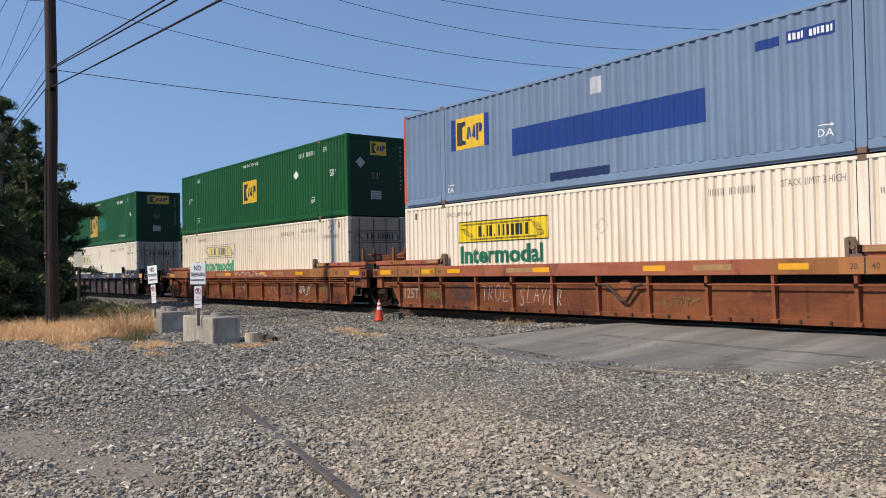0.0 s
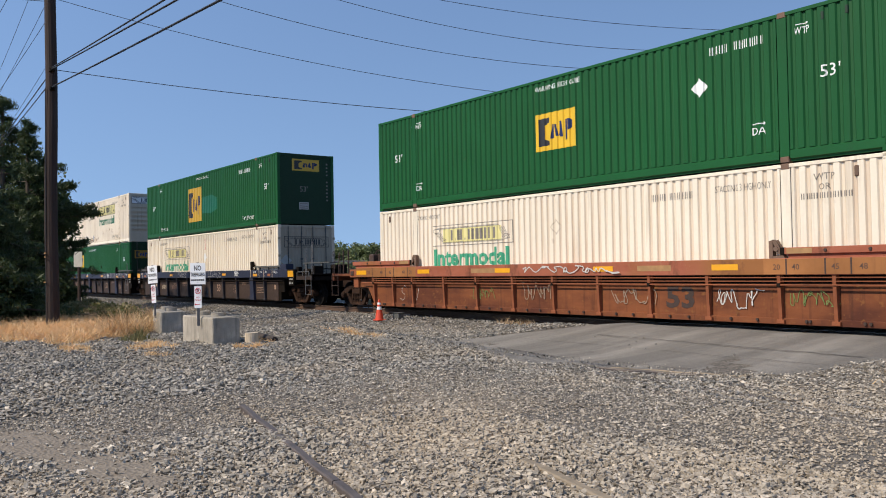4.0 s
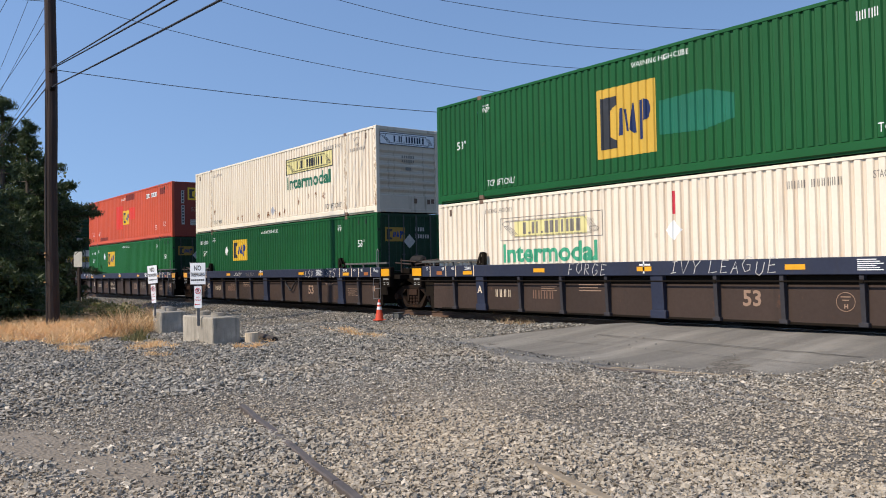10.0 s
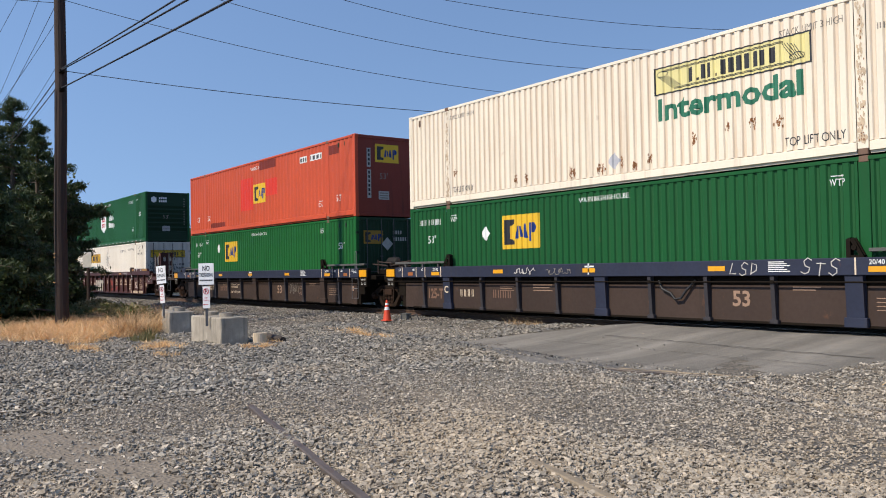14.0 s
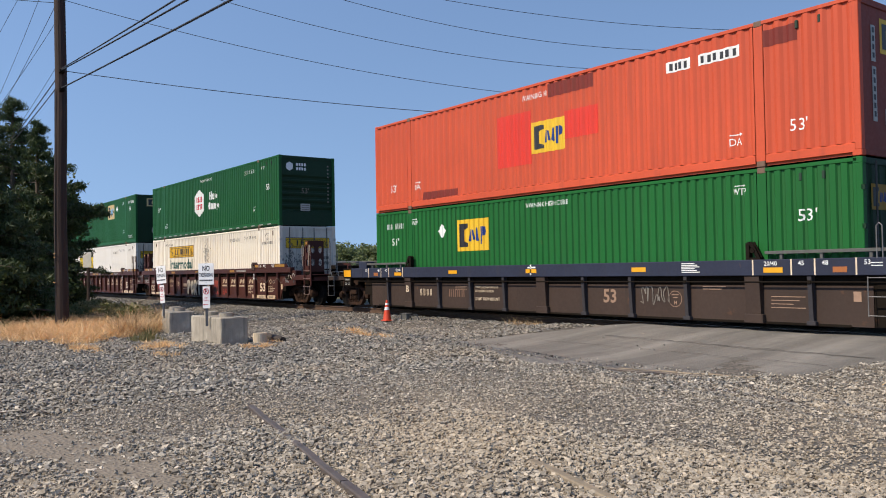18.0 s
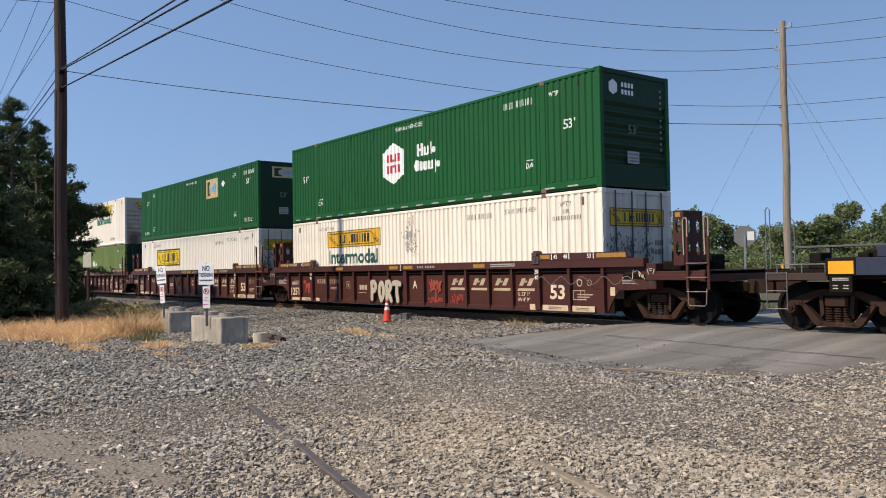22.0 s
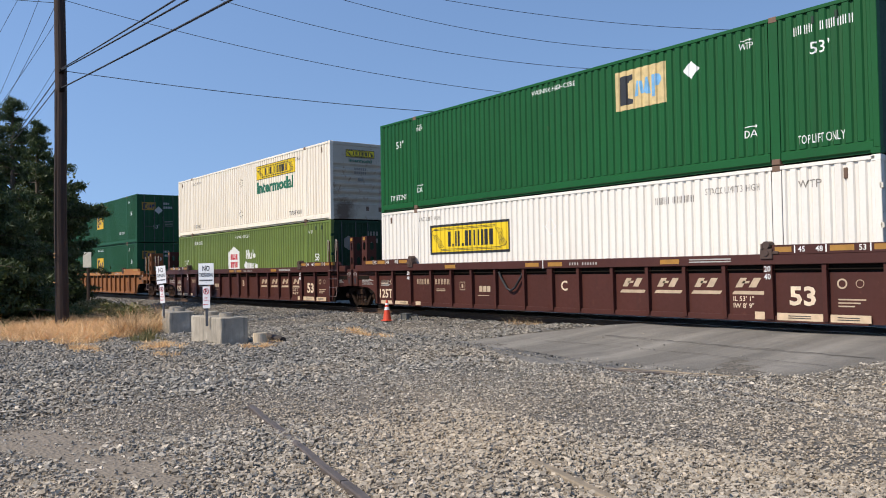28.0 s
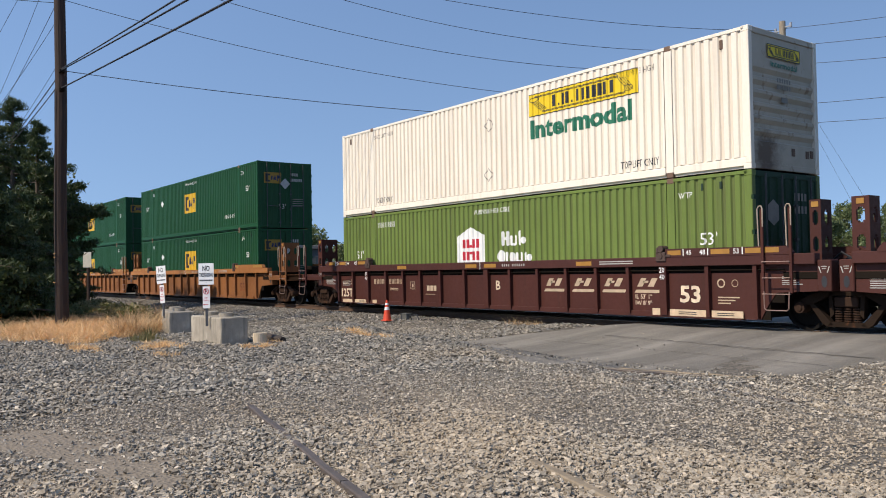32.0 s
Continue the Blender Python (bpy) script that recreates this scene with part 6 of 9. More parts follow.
        if style == "rust":
            wheel = bmesh.new()
            ring = [(sx * 9.0 + 0.24 * math.cos(a), -0.75, 1.74 + 0.24 * math.sin(a)) for a in np.linspace(0, 2 * math.pi, 17)]
            tube(wheel, ring, 0.014)
            for k in range(4):
                cyl(wheel, (sx * 9.0, -0.75, 1.74), ring[k * 4], 0.01, 5)
            part("brake_wheel", wheel, M["rust_dull"], u, "rusty hand brake wheel")
            part("brake_stand", boxes((*X(8.92, 9.12), -0.72, -0.5, 1.14, 1.86), (*X(9.14, 9.42), -0.9, -0.6, 1.14, 1.84), bev=0.03), M["rust_dull"], u, "hand brake gear box")
            for x in (10.28, 10.62):
                part("handrail", boxes((*X(x, x + 0.035), -1.2, -1.165, 1.18, 2.02)), M["rust_dull"], u, "flat steel stanchion")
        if arch_style(style):
            guide_plates(u, sx * 10.12, side, 0.14, 0.62, (-1,))
            hooped_ladder(u, sx * 10.86, -1.52, 0.45, 2.3, 0.52, side, "grab_brown")
            part("step_bracket", boxes((*X(9.45, 11.0), -1.46, -1.3, 0.98, 1.12), bev=0.012), M[side], u)
    else:
        part("joint_casting", boxes((*X(9.4, 9.78), -0.3, 0.3, 0.66, 1.1), bev=0.04), M["truck_steel"], u, "articulation casting")
        if style == "grey":
            part("bracket", boxes((*X(9.05, 9.45), -1.0, -0.4, 1.16, 1.34), (*X(8.85, 9.3), -0.2, 0.5, 1.16, 1.5), bev=0.02), dark, u)
            part("air_pipe", rods(*[((sx * 8.7, y, z), (sx * 9.65, y - 0.05, z - 0.06), 0.022) for y, z in ((-1.0, 1.52), (-0.8, 1.60), (-0.62, 1.46))], ((sx * 9.1, -1.05, 1.2), (sx * 9.1, -1.05, 1.66), 0.02), ((sx * 9.4, -0.7, 1.2), (sx * 9.4, -0.7, 1.6), 0.02), n=6), M["rust_dark"], u, "rusty air pipes and fittings")
            if sx > 0:
                tank = bmesh.new()
                tube(tank, [(9.10, -0.62, 1.55), (9.15, -0.62, 1.56), (9.22, -0.62, 1.57), (9.62, -0.62, 1.57), (9.69, -0.62, 1.56), (9.74, -0.62, 1.55)], [0.08, 0.14, 0.175, 0.175, 0.14, 0.08], 18)
                part("air_reservoir", tank, M["black_rubber"], u, "dark rounded air reservoir")
                part("reservoir_strap", boxes((9.3, 9.34, -0.80, -0.44, 1.38, 1.60), (9.52, 9.56, -0.80, -0.44, 1.38, 1.60), bev=0.006), dark, u)
                ladder(u, 8.45, -hp - 0.16, 0.35, 1.05, 0.4, "grab_white", 3)
                grab(u, 8.45, -hp - 0.12, 1.2, 1.98, 0.1, "grab_white")
        elif style == "rust":
            for y in (-1.2, -0.75, 1.2):
                part("stanchion", boxes((*X(8.85, 8.94), y - 0.04, y + 0.04, cz1 - 0.2, 2.02), bev=0.008), M["amber_side"] if y < -1 else M["rust_side"], u, "steel stanchion")
            part("walkway_grating", boxes((*X(8.9, 9.7), -1.1, 1.1, 1.52, 1.58), (*X(8.9, 8.96), -1.1, 1.1, 1.58, 1.66), bev=0.0), M["rust_side"], u, "perforated walkway")
            grate = boxes((*X(8.9, 9.72), -0.52, -0.48, 1.60, 1.635), (*X(8.9, 9.72), -0.52, -0.48, 1.785, 1.82), (*X(8.7, 9.0), -0.9, -0.4, 1.82, 1.86))
            for k in range(13):
                box(grate, *X(8.90 + k * 0.063, 8.93 + k * 0.063), -0.515, -0.485, 1.63, 1.79)
            box(grate, *X(8.9, 9.71), -0.51, -0.49, 1.70, 1.725)
            part("grating", grate, M["rust_post"], u, "rusty perforated walkway edge")
            if sx > 0:
                ladder(u, 9.15, -hp - 0.17, 0.45, 1.08, 0.42, "grab_white", 2)
        else:
            guide_plates(u, 9.28 if sx > 0 else -9.45, side, 0.11 if sx > 0 else 0.16, 0.34)
            if sx > 0:
                hooped_ladder(u, 8.72, -hp - 0.16, 0.41, 2.42, 0.58, side, "grab_brown")
        part("air_hose", tube(tube(bmesh.new(), [(sx * 9.2, -0.6, 1.25), (sx * 9.5, -0.62, 1.5), (sx * 9.8, -0.6, 1.3)], 0.025), [(sx * 9.2, -0.45, 1.2), (sx * 9.55, -0.5, 1.38), (sx * 9.85, -0.45, 1.15)], 0.025), M["cable"], u, "black brake hoses")


M["grab_pale"] = plain("worn_cream_handrail", (0.46, 0.37, 0.28), 0.5, 0.1)
M["grab_brown"] = plain("worn_brown_grab_iron", (0.26, 0.17, 0.14), 0.5, 0.2)
M["black_rubber"] = plain("dusty_dark_reservoir_paint", (0.022, 0.019, 0.018), 0.7, spec=0.2)
M["grab_white"] = plain("worn_white_grab_iron", (0.17, 0.165, 0.16), 0.5, 0.2)


def arch_style(style):
    return style in ("brown", "amber")


def guide_plates(u, x, mat, a=0.15, deep=0.62, sides=(-1, 1)):
    """Upright guide angles with oval holes in both legs, near and far side."""
    z0, z1 = 1.3, 2.5

    def leg(bm, put, w, cols):
        """A plate from 0 to w with cols columns of two oval holes."""
        n = w / cols
        for k in range(cols):
            lo, hi, r = k * n, (k + 1) * n, n * 0.24
            mid = (lo + hi) / 2
            put(bm, lo, mid - r, z0, z1)
            put(bm, mid + r, hi, z0, z1)
            for p, q in ((z0, 1.52), (1.80, 2.02), (2.30, z1)):
                put(bm, mid - r, mid + r, p, q)
            for p in (1.52, 2.02):
                for f in (0.0, 0.24):
                    put(bm, mid - r, mid - r * 0.55, p + f, p + f + 0.04)
                    put(bm, mid + r * 0.55, mid + r, p + f, p + f + 0.04)

    for s in sides:
        y = s * 1.14
        bm = bmesh.new()
        leg(bm, lambda m, p, q, z, zz: box(m, x - a + p, x - a + q, min(y, y - s * 0.05), max(y, y - s * 0.05), z, zz), 2 * a, 1)
        leg(bm, lambda m, p, q, z, zz: box(m, x + a - 0.04, x + a - 0.001, min(y - s * (0.052 + p), y - s * (0.052 + q)), max(y - s * (0.052 + p), y - s * (0.052 + q)), z, zz), deep, 2 if deep > 0.5 else 1)
        pl = part("guide_plate", bm, M[mat], u, "upright guide angle with oval holes")
        part("reflector", boxes((x - 0.07, x + 0.07, y - 0.012 if s < 0 else y + 0.003, y - 0.003 if s < 0 else y + 0.012, 2.36, 2.46)), M["plate_dull"], pl)


def flat_mark(u, name, bm, mat, y, label=""):
    ob = part(name, bm, M[mat], u, label)
    ob.matrix_basis = pose(0, y, 0)
    return ob


def scrawl(u, text, x, z, h, w, y, seed, thick=0.010):
    """Hand-sprayed capitals: single uneven strokes, slanted to the right."""
    rng = random.Random(seed)
    O = [(0.5, 1), (0.1, 0.75), (0.05, 0.3), (0.45, 0), (0.85, 0.3), (0.8, 0.8), (0.45, 1)]
    G = {"T": [[(0, 1), (0.9, 0.95)], [(0.45, 1), (0.4, 0)]], "R": [[(0.1, 0), (0.15, 1), (0.7, 0.9), (0.65, 0.55), (0.15, 0.5), (0.85, 0)]], "O": [O], "L": [[(0.2, 1), (0.1, 0.05), (0.9, 0.1)]],
         "S": [[(0.85, 0.85), (0.5, 1), (0.15, 0.8), (0.3, 0.55), (0.7, 0.4), (0.75, 0.12), (0.4, 0), (0.05, 0.15)]], "A": [[(0, 0), (0.45, 1), (0.85, 0)], [(0.2, 0.4), (0.75, 0.42)]], "Y": [[(0.05, 1), (0.4, 0.5), (0.85, 1)], [(0.4, 0.5), (0.3, 0)]],
         "E": [[(0.85, 0.95), (0.15, 1), (0.1, 0), (0.8, 0.05)], [(0.12, 0.5), (0.65, 0.52)]], "I": [[(0.1, 1), (0.8, 0.98)], [(0.45, 1), (0.4, 0)], [(0.0, 0), (0.8, 0.04)]], "V": [[(0, 1), (0.4, 0), (0.9, 1)]], "G": [[(0.85, 0.85), (0.4, 1), (0.05, 0.5), (0.35, 0), (0.8, 0.15), (0.8, 0.45), (0.5, 0.45)]],
         "U": [[(0.05, 1), (0.1, 0.2), (0.45, 0), (0.8, 0.25), (0.85, 1)]], "F": [[(0.85, 1), (0.15, 0.95), (0.1, 0)], [(0.12, 0.5), (0.6, 0.5)]], "D": [[(0.1, 0), (0.15, 1), (0.7, 0.85), (0.8, 0.3), (0.1, 0)]]}
    for ch in text:
        dz, k = rng.uniform(-0.12, 0.12) * h, rng.uniform(0.85, 1.2)
        for line in G.get(ch, []):
            pts = [(x + (a * 0.82 + 0.18 * b) * w * k + rng.uniform(-0.01, 0.01), z + dz + b * h * k + rng.uniform(-0.01, 0.01)) for a, b in line]
            flat_mark(u, "graffiti", stroke(pts, thick), "graffiti", y, "hand-sprayed white letter stroke")
        x += w * (0.55 if ch == " " else 1.02 * k)


def marks_of_car(u, style, letter, hp, cz0, cz1, low):
    yc, ys = -hp - (0.104 if style in ("brown", "amber") else 0.134), -hp + 0.029
    say_ = lambda t, x, z, h, m, y, w=None, b=0.01: flat_mark(u, "lettering", word_bm(t, x, z, h, w, b), m, y)
    if style == "brown" or style == "amber":
        ink = "mark_cream" if style == "brown" else "rust_side"
        for s in (-1, 1):
            say_("53", 6.62, 0.52, 0.34, ink, ys, 0.52, 0.03) if s > 0 else None
        if style == "brown":
            say_("125T", -7.71, 0.42, 0.27, "mark_cream", ys, 0.76, 0.025)
            say_(letter, 0.4, 0.73, 0.24, "mark_cream", ys, None, 0.02)
            for x in (2.55, 3.53, 4.5, 5.48):
                w = 0.56
                flat_mark(u, "logo_shape", poly_bm(rect(x - w / 2, x - w / 2 + 0.15, 0.84, 1.03, 0.12), rect(x + 0.02, x + 0.18, 0.84, 1.03, 0.12), rect(x - w / 2 + 0.15, x + 0.02, 0.92, 0.97, 0.03), rect(x - w / 2 - 0.08, x + 0.34, 0.70, 0.77, 0.06)), "logo_tan", ys, "slanted cream mark")
            say_("IL 53' 1\"", 5.38, 0.57, 0.095, "mark_cream", ys, 0.46)
            say_("IW 8' 9\"", 5.38, 0.43, 0.095, "mark_cream", ys, 0.46)
            for a, b, zt in ((5.65, 5.86, 0.37), (6.12, 7.03, 0.36), (7.17, 7.9, 0.36), (-7.95, -7.27, 0.33), (-7.13, -6.2, 0.33), (-5.98, -5.72, 0.33)):
                flat_mark(u, "repaint_patch", poly_bm(rect(a, b, low + 0.02, zt)), "patch_tan", -hp - 0.014, "cream stencil patch")
            flat_mark(u, "stencil_print", poly_bm(*[rect(6.35, 6.8, z, z + 0.015) for z in (0.26, 0.30)], *[rect(7.3, 7.7, z, z + 0.015) for z in (0.26, 0.30)], *[rect(-6.85, -6.5, z, z + 0.012) for z in (0.25, 0.28)]), "mark_black", -hp - 0.018)
            flat_mark(u, "stencil_print", poly_bm(*[rect(7.3, 7.8 - 0.1 * k, 0.62 - 0.06 * k, 0.645 - 0.06 * k) for k in range(3)], *[rect(-8.0, -7.6, z, z + 0.02) for z in (0.86, 0.91, 0.96)], rect(-3.0, -2.5, 0.55, 0.565), *[rect(-4.95, -4.5, z, z + 0.02) for z in (0.66, 0.71)], *[rect(-2.92 + 0.17 * k, -2.78 + 0.17 * k, 0.66, 0.82) for k in range(3)]), "logo_tan", ys)
            flat_mark(u, "code_print", poly_bm(*[rect(-5.93 + k * 0.17 + q, -5.895 + k * 0.17 + q, 0.86, 1.02) for k in range(4) for q in (0, 0.07)], *[rect(-5.0 + k * 0.15 + q, -4.97 + k * 0.15 + q, 0.86, 1.02) for k in range(5) for q in (0, 0.065)]), "logo_tan", ys)
            flat_mark(u, "stencil_box", poly_bm(rect(-3.8, -3.56, 0.70, 0.715), rect(-3.8, -3.56, 0.92, 0.935), rect(-3.8, -3.785, 0.715, 0.92), rect(-3.575, -3.56, 0.715, 0.92), rect(-3.72, -3.64, 0.76, 0.87)), "logo_tan", ys)
            flat_mark(u, "stencil_ring", stroke([(7.38 + 0.08 * math.cos(a), 0.92 + 0.08 * math.sin(a)) for a in np.linspace(0, 2 * math.pi, 15)], 0.03), "logo_tan", ys)
            flat_mark(u, "stencil_ring", stroke([(7.7 + 0.07 * math.cos(a), 0.92 + 0.07 * math.sin(a)) for a in np.linspace(0, 2 * math.pi, 15)], 0.012), "logo_tan", ys)
            flat_mark(u, "stencil_print", poly_bm(*[rect(8.72, 9.14 - 0.07 * (k % 3), 0.90 + 0.035 * k, 0.914 + 0.035 * k) for k in range(5)]), "mark_dim", ys)
            flat_mark(u, "stencil_print", poly_bm(*[rect(-9.2, -8.5 - 0.12 * (k % 3), 0.84 + 0.04 * k, 0.856 + 0.04 * k) for k in range(6)], *[rect(-8.02, -7.55 + 0.1 * (k % 2), 0.80 + 0.04 * k, 0.815 + 0.04 * k) for k in range(5)]), "mark_dim", ys)
            flat_mark(u, "stencil_ring", stroke([(-7.36 + 0.08 * math.cos(a), 0.93 + 0.08 * math.sin(a)) for a in np.linspace(0, 2 * math.pi, 15)], 0.025), "logo_tan", ys)
            for x in (5.98, -6.26):
                say_("20", x, 1.15, 0.11, "mark_white", -hp - 0.085, 0.14)
                say_("40", x, 1.0, 0.11, "mark_white", -hp - 0.085, 0.14)
            if letter == "C":
                hose = tube(bmesh.new(), [(-2.0, -hp - 0.02, 1.2), (-1.9, -hp - 0.04, 1.05), (-1.65, -hp - 0.05, 0.76), (-1.5, -hp - 0.05, 0.71), (-1.35, -hp - 0.05, 0.78), (-1.12, -hp - 0.04, 1.05), (-1.04, -hp - 0.02, 1.2)], 0.03, 8)
                part("brake_hose", hose, M["cable"], u, "black brake hose hanging in a loop")
        yg = -hp - 0.104
        for s in (-1, 1):
            for t, xt, xk in (("45", 6.70, 6.565), ("48", 7.04, 7.17), ("53", 7.83, 7.97)) if s > 0 else (("45", 6.92, 6.82), ("48", 7.4, 7.54), ("53", 8.14, 8.28)):
                if style == "brown":
                    say_(t, s * xt, cz1 + 0.03, 0.10, "mark_white", yg)
                    flat_mark(u, "tick", poly_bm(rect(s * xk - 0.012, s * xk + 0.012, cz1 + 0.01, cz1 + 0.155)), "mark_white", yg)
            for p, q in (((6.16, 6.5), (8.06, 8.95)) if letter == "A" and s > 0 else ((6.16, 6.5), (7.24, 7.68), (8.03, 8.75)) if s > 0 else ((6.3, 6.75), (7.58, 8.0), (8.32, 8.75))):
                flat_mark(u, "reflector", poly_bm(rect(min(s * p, s * q), max(s * p, s * q), cz1 + 0.03, cz1 + 0.13)), "plate_dull", yg + 0.002, "dull amber reflector")
        for x in (-4.08, -0.61, 0.22, 3.7):
            flat_mark(u, "reflector", poly_bm(rect(x - 0.25, x + 0.25, cz0 + 0.05, cz0 + 0.15)), "plate_dull", yc, "dull amber reflector")
        flat_mark(u, "tick", poly_bm(rect(-0.22, -0.195, cz0 + 0.0, cz1)), "mark_white", yc)
        flat_mark(u, "stencil_print", poly_bm(*[rect(4.2, 5.2, z, z + 0.025) for z in (cz0 + 0.07, cz0 + 0.12)], *[rect(0.72 + k * 0.085, 0.76 + k * 0.085, cz0 + 0.07, cz0 + 0.135) for k in range(11) if k != 4]), "mark_dim", yc)
    elif style == "grey":
        say_("53", 3.65 if letter == "C" else 2.2, 0.47, 0.30, "tan_mark", ys, None, 0.025)
        say_(letter, -5.97, 0.62, 0.20, "mark_cream", -hp - 0.095, None, 0.02)
        flat_mark(u, "code_print", poly_bm(*[rect(-5.45 + k * 0.17 + q, -5.425 + k * 0.17 + q, 0.52, 0.72) for k in range(4) for q in (0, 0.055)]), "mark_cream", ys)
        flat_mark(u, "code_print", poly_bm(*[rect(-4.0 + k * 0.2 + q, -3.96 + k * 0.2 + q, 0.5, 0.72) for k in range(4) for q in (0, 0.085)]), "brown_mark", ys)
        if letter == "C":
            say_("125-T", -6.65, 0.45, 0.28, "brown_mark", ys, 0.72, 0.03)
        flat_mark(u, "stencil_print", poly_bm(*[rect(4.75, 5.3 - 0.1 * (k % 2), 0.84 - k * 0.05, 0.86 - k * 0.05) for k in range(2)], *[rect(6.3, 7.0 - 0.12 * (k % 3), 0.66 - k * 0.07, 0.675 - k * 0.07) for k in range(4)], *[rect(-3.7, -3.15 - 0.08 * (k % 2), 0.80 - k * 0.05, 0.815 - k * 0.05) for k in range(3)]), "tan_mark", ys)
        if letter == "B":
            for t, x, z, h, w in (("CONTROLLED INTERCHANGE CAR", -2.28, 0.76, 0.06, 1.0), ("SEE EQUIPMENT REGISTER", -2.38, 0.65, 0.06, 0.8), ("LD LMT 116200 PER UNIT", -2.26, 0.42, 0.085, 1.06)):
                say_(t, x, z, h, "mark_cream", ys, w, 0.004)
        else:
            flat_mark(u, "stencil_print", poly_bm(*[rect(-2.4, -1.7 - 0.1 * (k % 2), 0.85 - k * 0.07, 0.87 - k * 0.07) for k in range(3)]), "tan_mark", ys)
        flat_mark(u, "stencil_box", poly_bm(rect(7.9, 8.04, 0.6, 0.78)), "tan_mark", ys)
        if letter == "C":
            hose = tube(bmesh.new(), [(1.65, -hp + 0.0, 0.98), (1.75, -hp - 0.03, 0.80), (2.0, -hp - 0.05, 0.70), (2.1, -hp - 0.05, 0.58), (2.25, -hp - 0.05, 0.60), (2.4, -hp - 0.04, 0.78), (2.6, -hp, 0.98)], 0.028, 8)
            part("brake_hose", hose, M["cable"], u, "black brake hose hanging in a loop")
        ring = [(4.05 + 0.17 * math.cos(a), 0.58 + 0.17 * math.sin(a)) for a in np.linspace(0, 2 * math.pi, 19)]
        if letter != "C":
            flat_mark(u, "stencil_ring", stroke(ring, 0.012), "tan_mark", ys)
            flat_mark(u, "stencil_print", poly_bm(rect(3.96, 4.14, 0.66, 0.68), rect(3.99, 4.11, 0.60, 0.62), rect(4.02, 4.04, 0.46, 0.54), rect(4.07, 4.09, 0.46, 0.54), rect(4.04, 4.07, 0.49, 0.51)), "tan_mark", ys)
        for s in (-1, 1):
            for t, x in (("20/40", 6.1), ("45", 6.9), ("48", 7.36), ("53", 8.12)):
                xx = s * x + (0.3 if len(t) > 3 else 0.12)
                say_(t, xx if s > 0 else s * x + (0.08 if len(t) > 3 else -0.22) - (0.42 if len(t) > 3 else 0), cz1 - 0.12, 0.085, "mark_white", yc)
                flat_mark(u, "tick", poly_bm(rect(s * x - 0.09, s * x - 0.06, cz0 + 0.01, cz1)), "mark_cream", yc)
            flat_mark(u, "reflector", poly_bm(rect(s * 6.45 - 0.2, s * 6.45 + 0.2, cz0 + 0.06, cz0 + 0.16)), "plate_yellow", yc, "yellow reflector")
            flat_mark(u, "reflector", poly_bm(rect(s * 7.75 - 0.13, s * 7.75 + 0.13, cz0 + 0.06, cz0 + 0.16)), "plate_orange", yc, "dull orange reflector")
        for x in (-3.6, -0.3, 3.2):
            flat_mark(u, "reflector", poly_bm(rect(x - 0.2, x + 0.2, cz0 + 0.1, cz0 + 0.2)), "plate_yellow", yc, "yellow reflector")
        flat_mark(u, "stencil_print", poly_bm(*[rect(4.35, 4.8 - 0.06 * (k % 3), cz0 + 0.075 + k * 0.036, cz0 + 0.093 + k * 0.036) for k in range(6)], *[rect(8.3, 8.5, cz1 - 0.1 - k * 0.05, cz1 - 0.085 - k * 0.05) for k in range(2)]), "mark_white", yc)
        for x in (-0.03,):
            flat_mark(u, "tick", poly_bm(rect(x - 0.3, x - 0.26, cz0 + 0.05, cz1), rect(x - 0.4, x - 0.1, cz0 + 0.22, cz0 + 0.26)), "mark_white", yc)
        if letter == "A":
            scrawl(u, "FORGE", -2.6, cz0 + 0.03, 0.26, 0.24, yc - 0.003, 61, 0.017)
            scrawl(u, "IVY LEAGUE", 0.4, cz0 + 0.03, 0.26, 0.25, yc - 0.003, 62, 0.017)
        elif letter == "C":
            scrawl(u, "LSD", 3.5, cz0 + 0.03, 0.24, 0.22, yc - 0.003, 63, 0.02)
            scrawl(u, "STS", 5.0, cz0 + 0.03, 0.27, 0.26, yc - 0.003, 64, 0.02)
            flat_mark(u, "graffiti", scribble(3, -2.95, -2.15, cz0 + 0.04, cz0 + 0.26, 0.02, 8), "graffiti", yc - 0.003, "white sprayed scribble")
            flat_mark(u, "graffiti", scribble(5, -1.75, -0.85, cz0 + 0.04, cz0 + 0.24, 0.015, 10), "mark_grey", yc - 0.003, "grey sprayed scribble")
        else:
            flat_mark(u, "graffiti", scribble(8, 3.1, 3.9, 0.4, 0.9, 0.018, 10), "mark_grey", ys, "grey sprayed scribble")
    else:
        if letter == "B":
            say_("125T", -7.65, 0.42, 0.30, "faint_mark", ys, 0.78, 0.02)
        say_("53", -5.2 if letter == "B" else 3.7, 0.40, 0.42, "rust_dark", ys, 0.72, 0.035)
        for s in (-1, 1):
            for t, x in (("20", 6.02), ("40", 6.4), ("45", 7.15), ("48", 7.65), ("53", 8.4)):
                say_(t, s * x, cz0 + 0.1, 0.105, "rust_ink", yc)
            flat_mark(u, "tick", poly_bm(*[rect(s * x, s * x + 0.03, cz0 + 0.01, cz1 - 0.01) for x in (6.2, 6.95, 7.42, 8.2)]), "rust_dark", yc)
            flat_mark(u, "reflector", poly_bm(rect(s * 8.86 - 0.3, s * 8.86 + 0.3, cz0 + 0.08, cz0 + 0.22)), "plate_yellow", yc, "long yellow reflector")
            flat_mark(u, "rubbed_paint", poly_bm(rect(min(s * 5.75, s * 9.19), max(s * 5.75, s * 9.19), cz0 + 0.012, cz1 - 0.014)), "chord_amber", yc + 0.0022, "amber rubbed stretch of the rail")
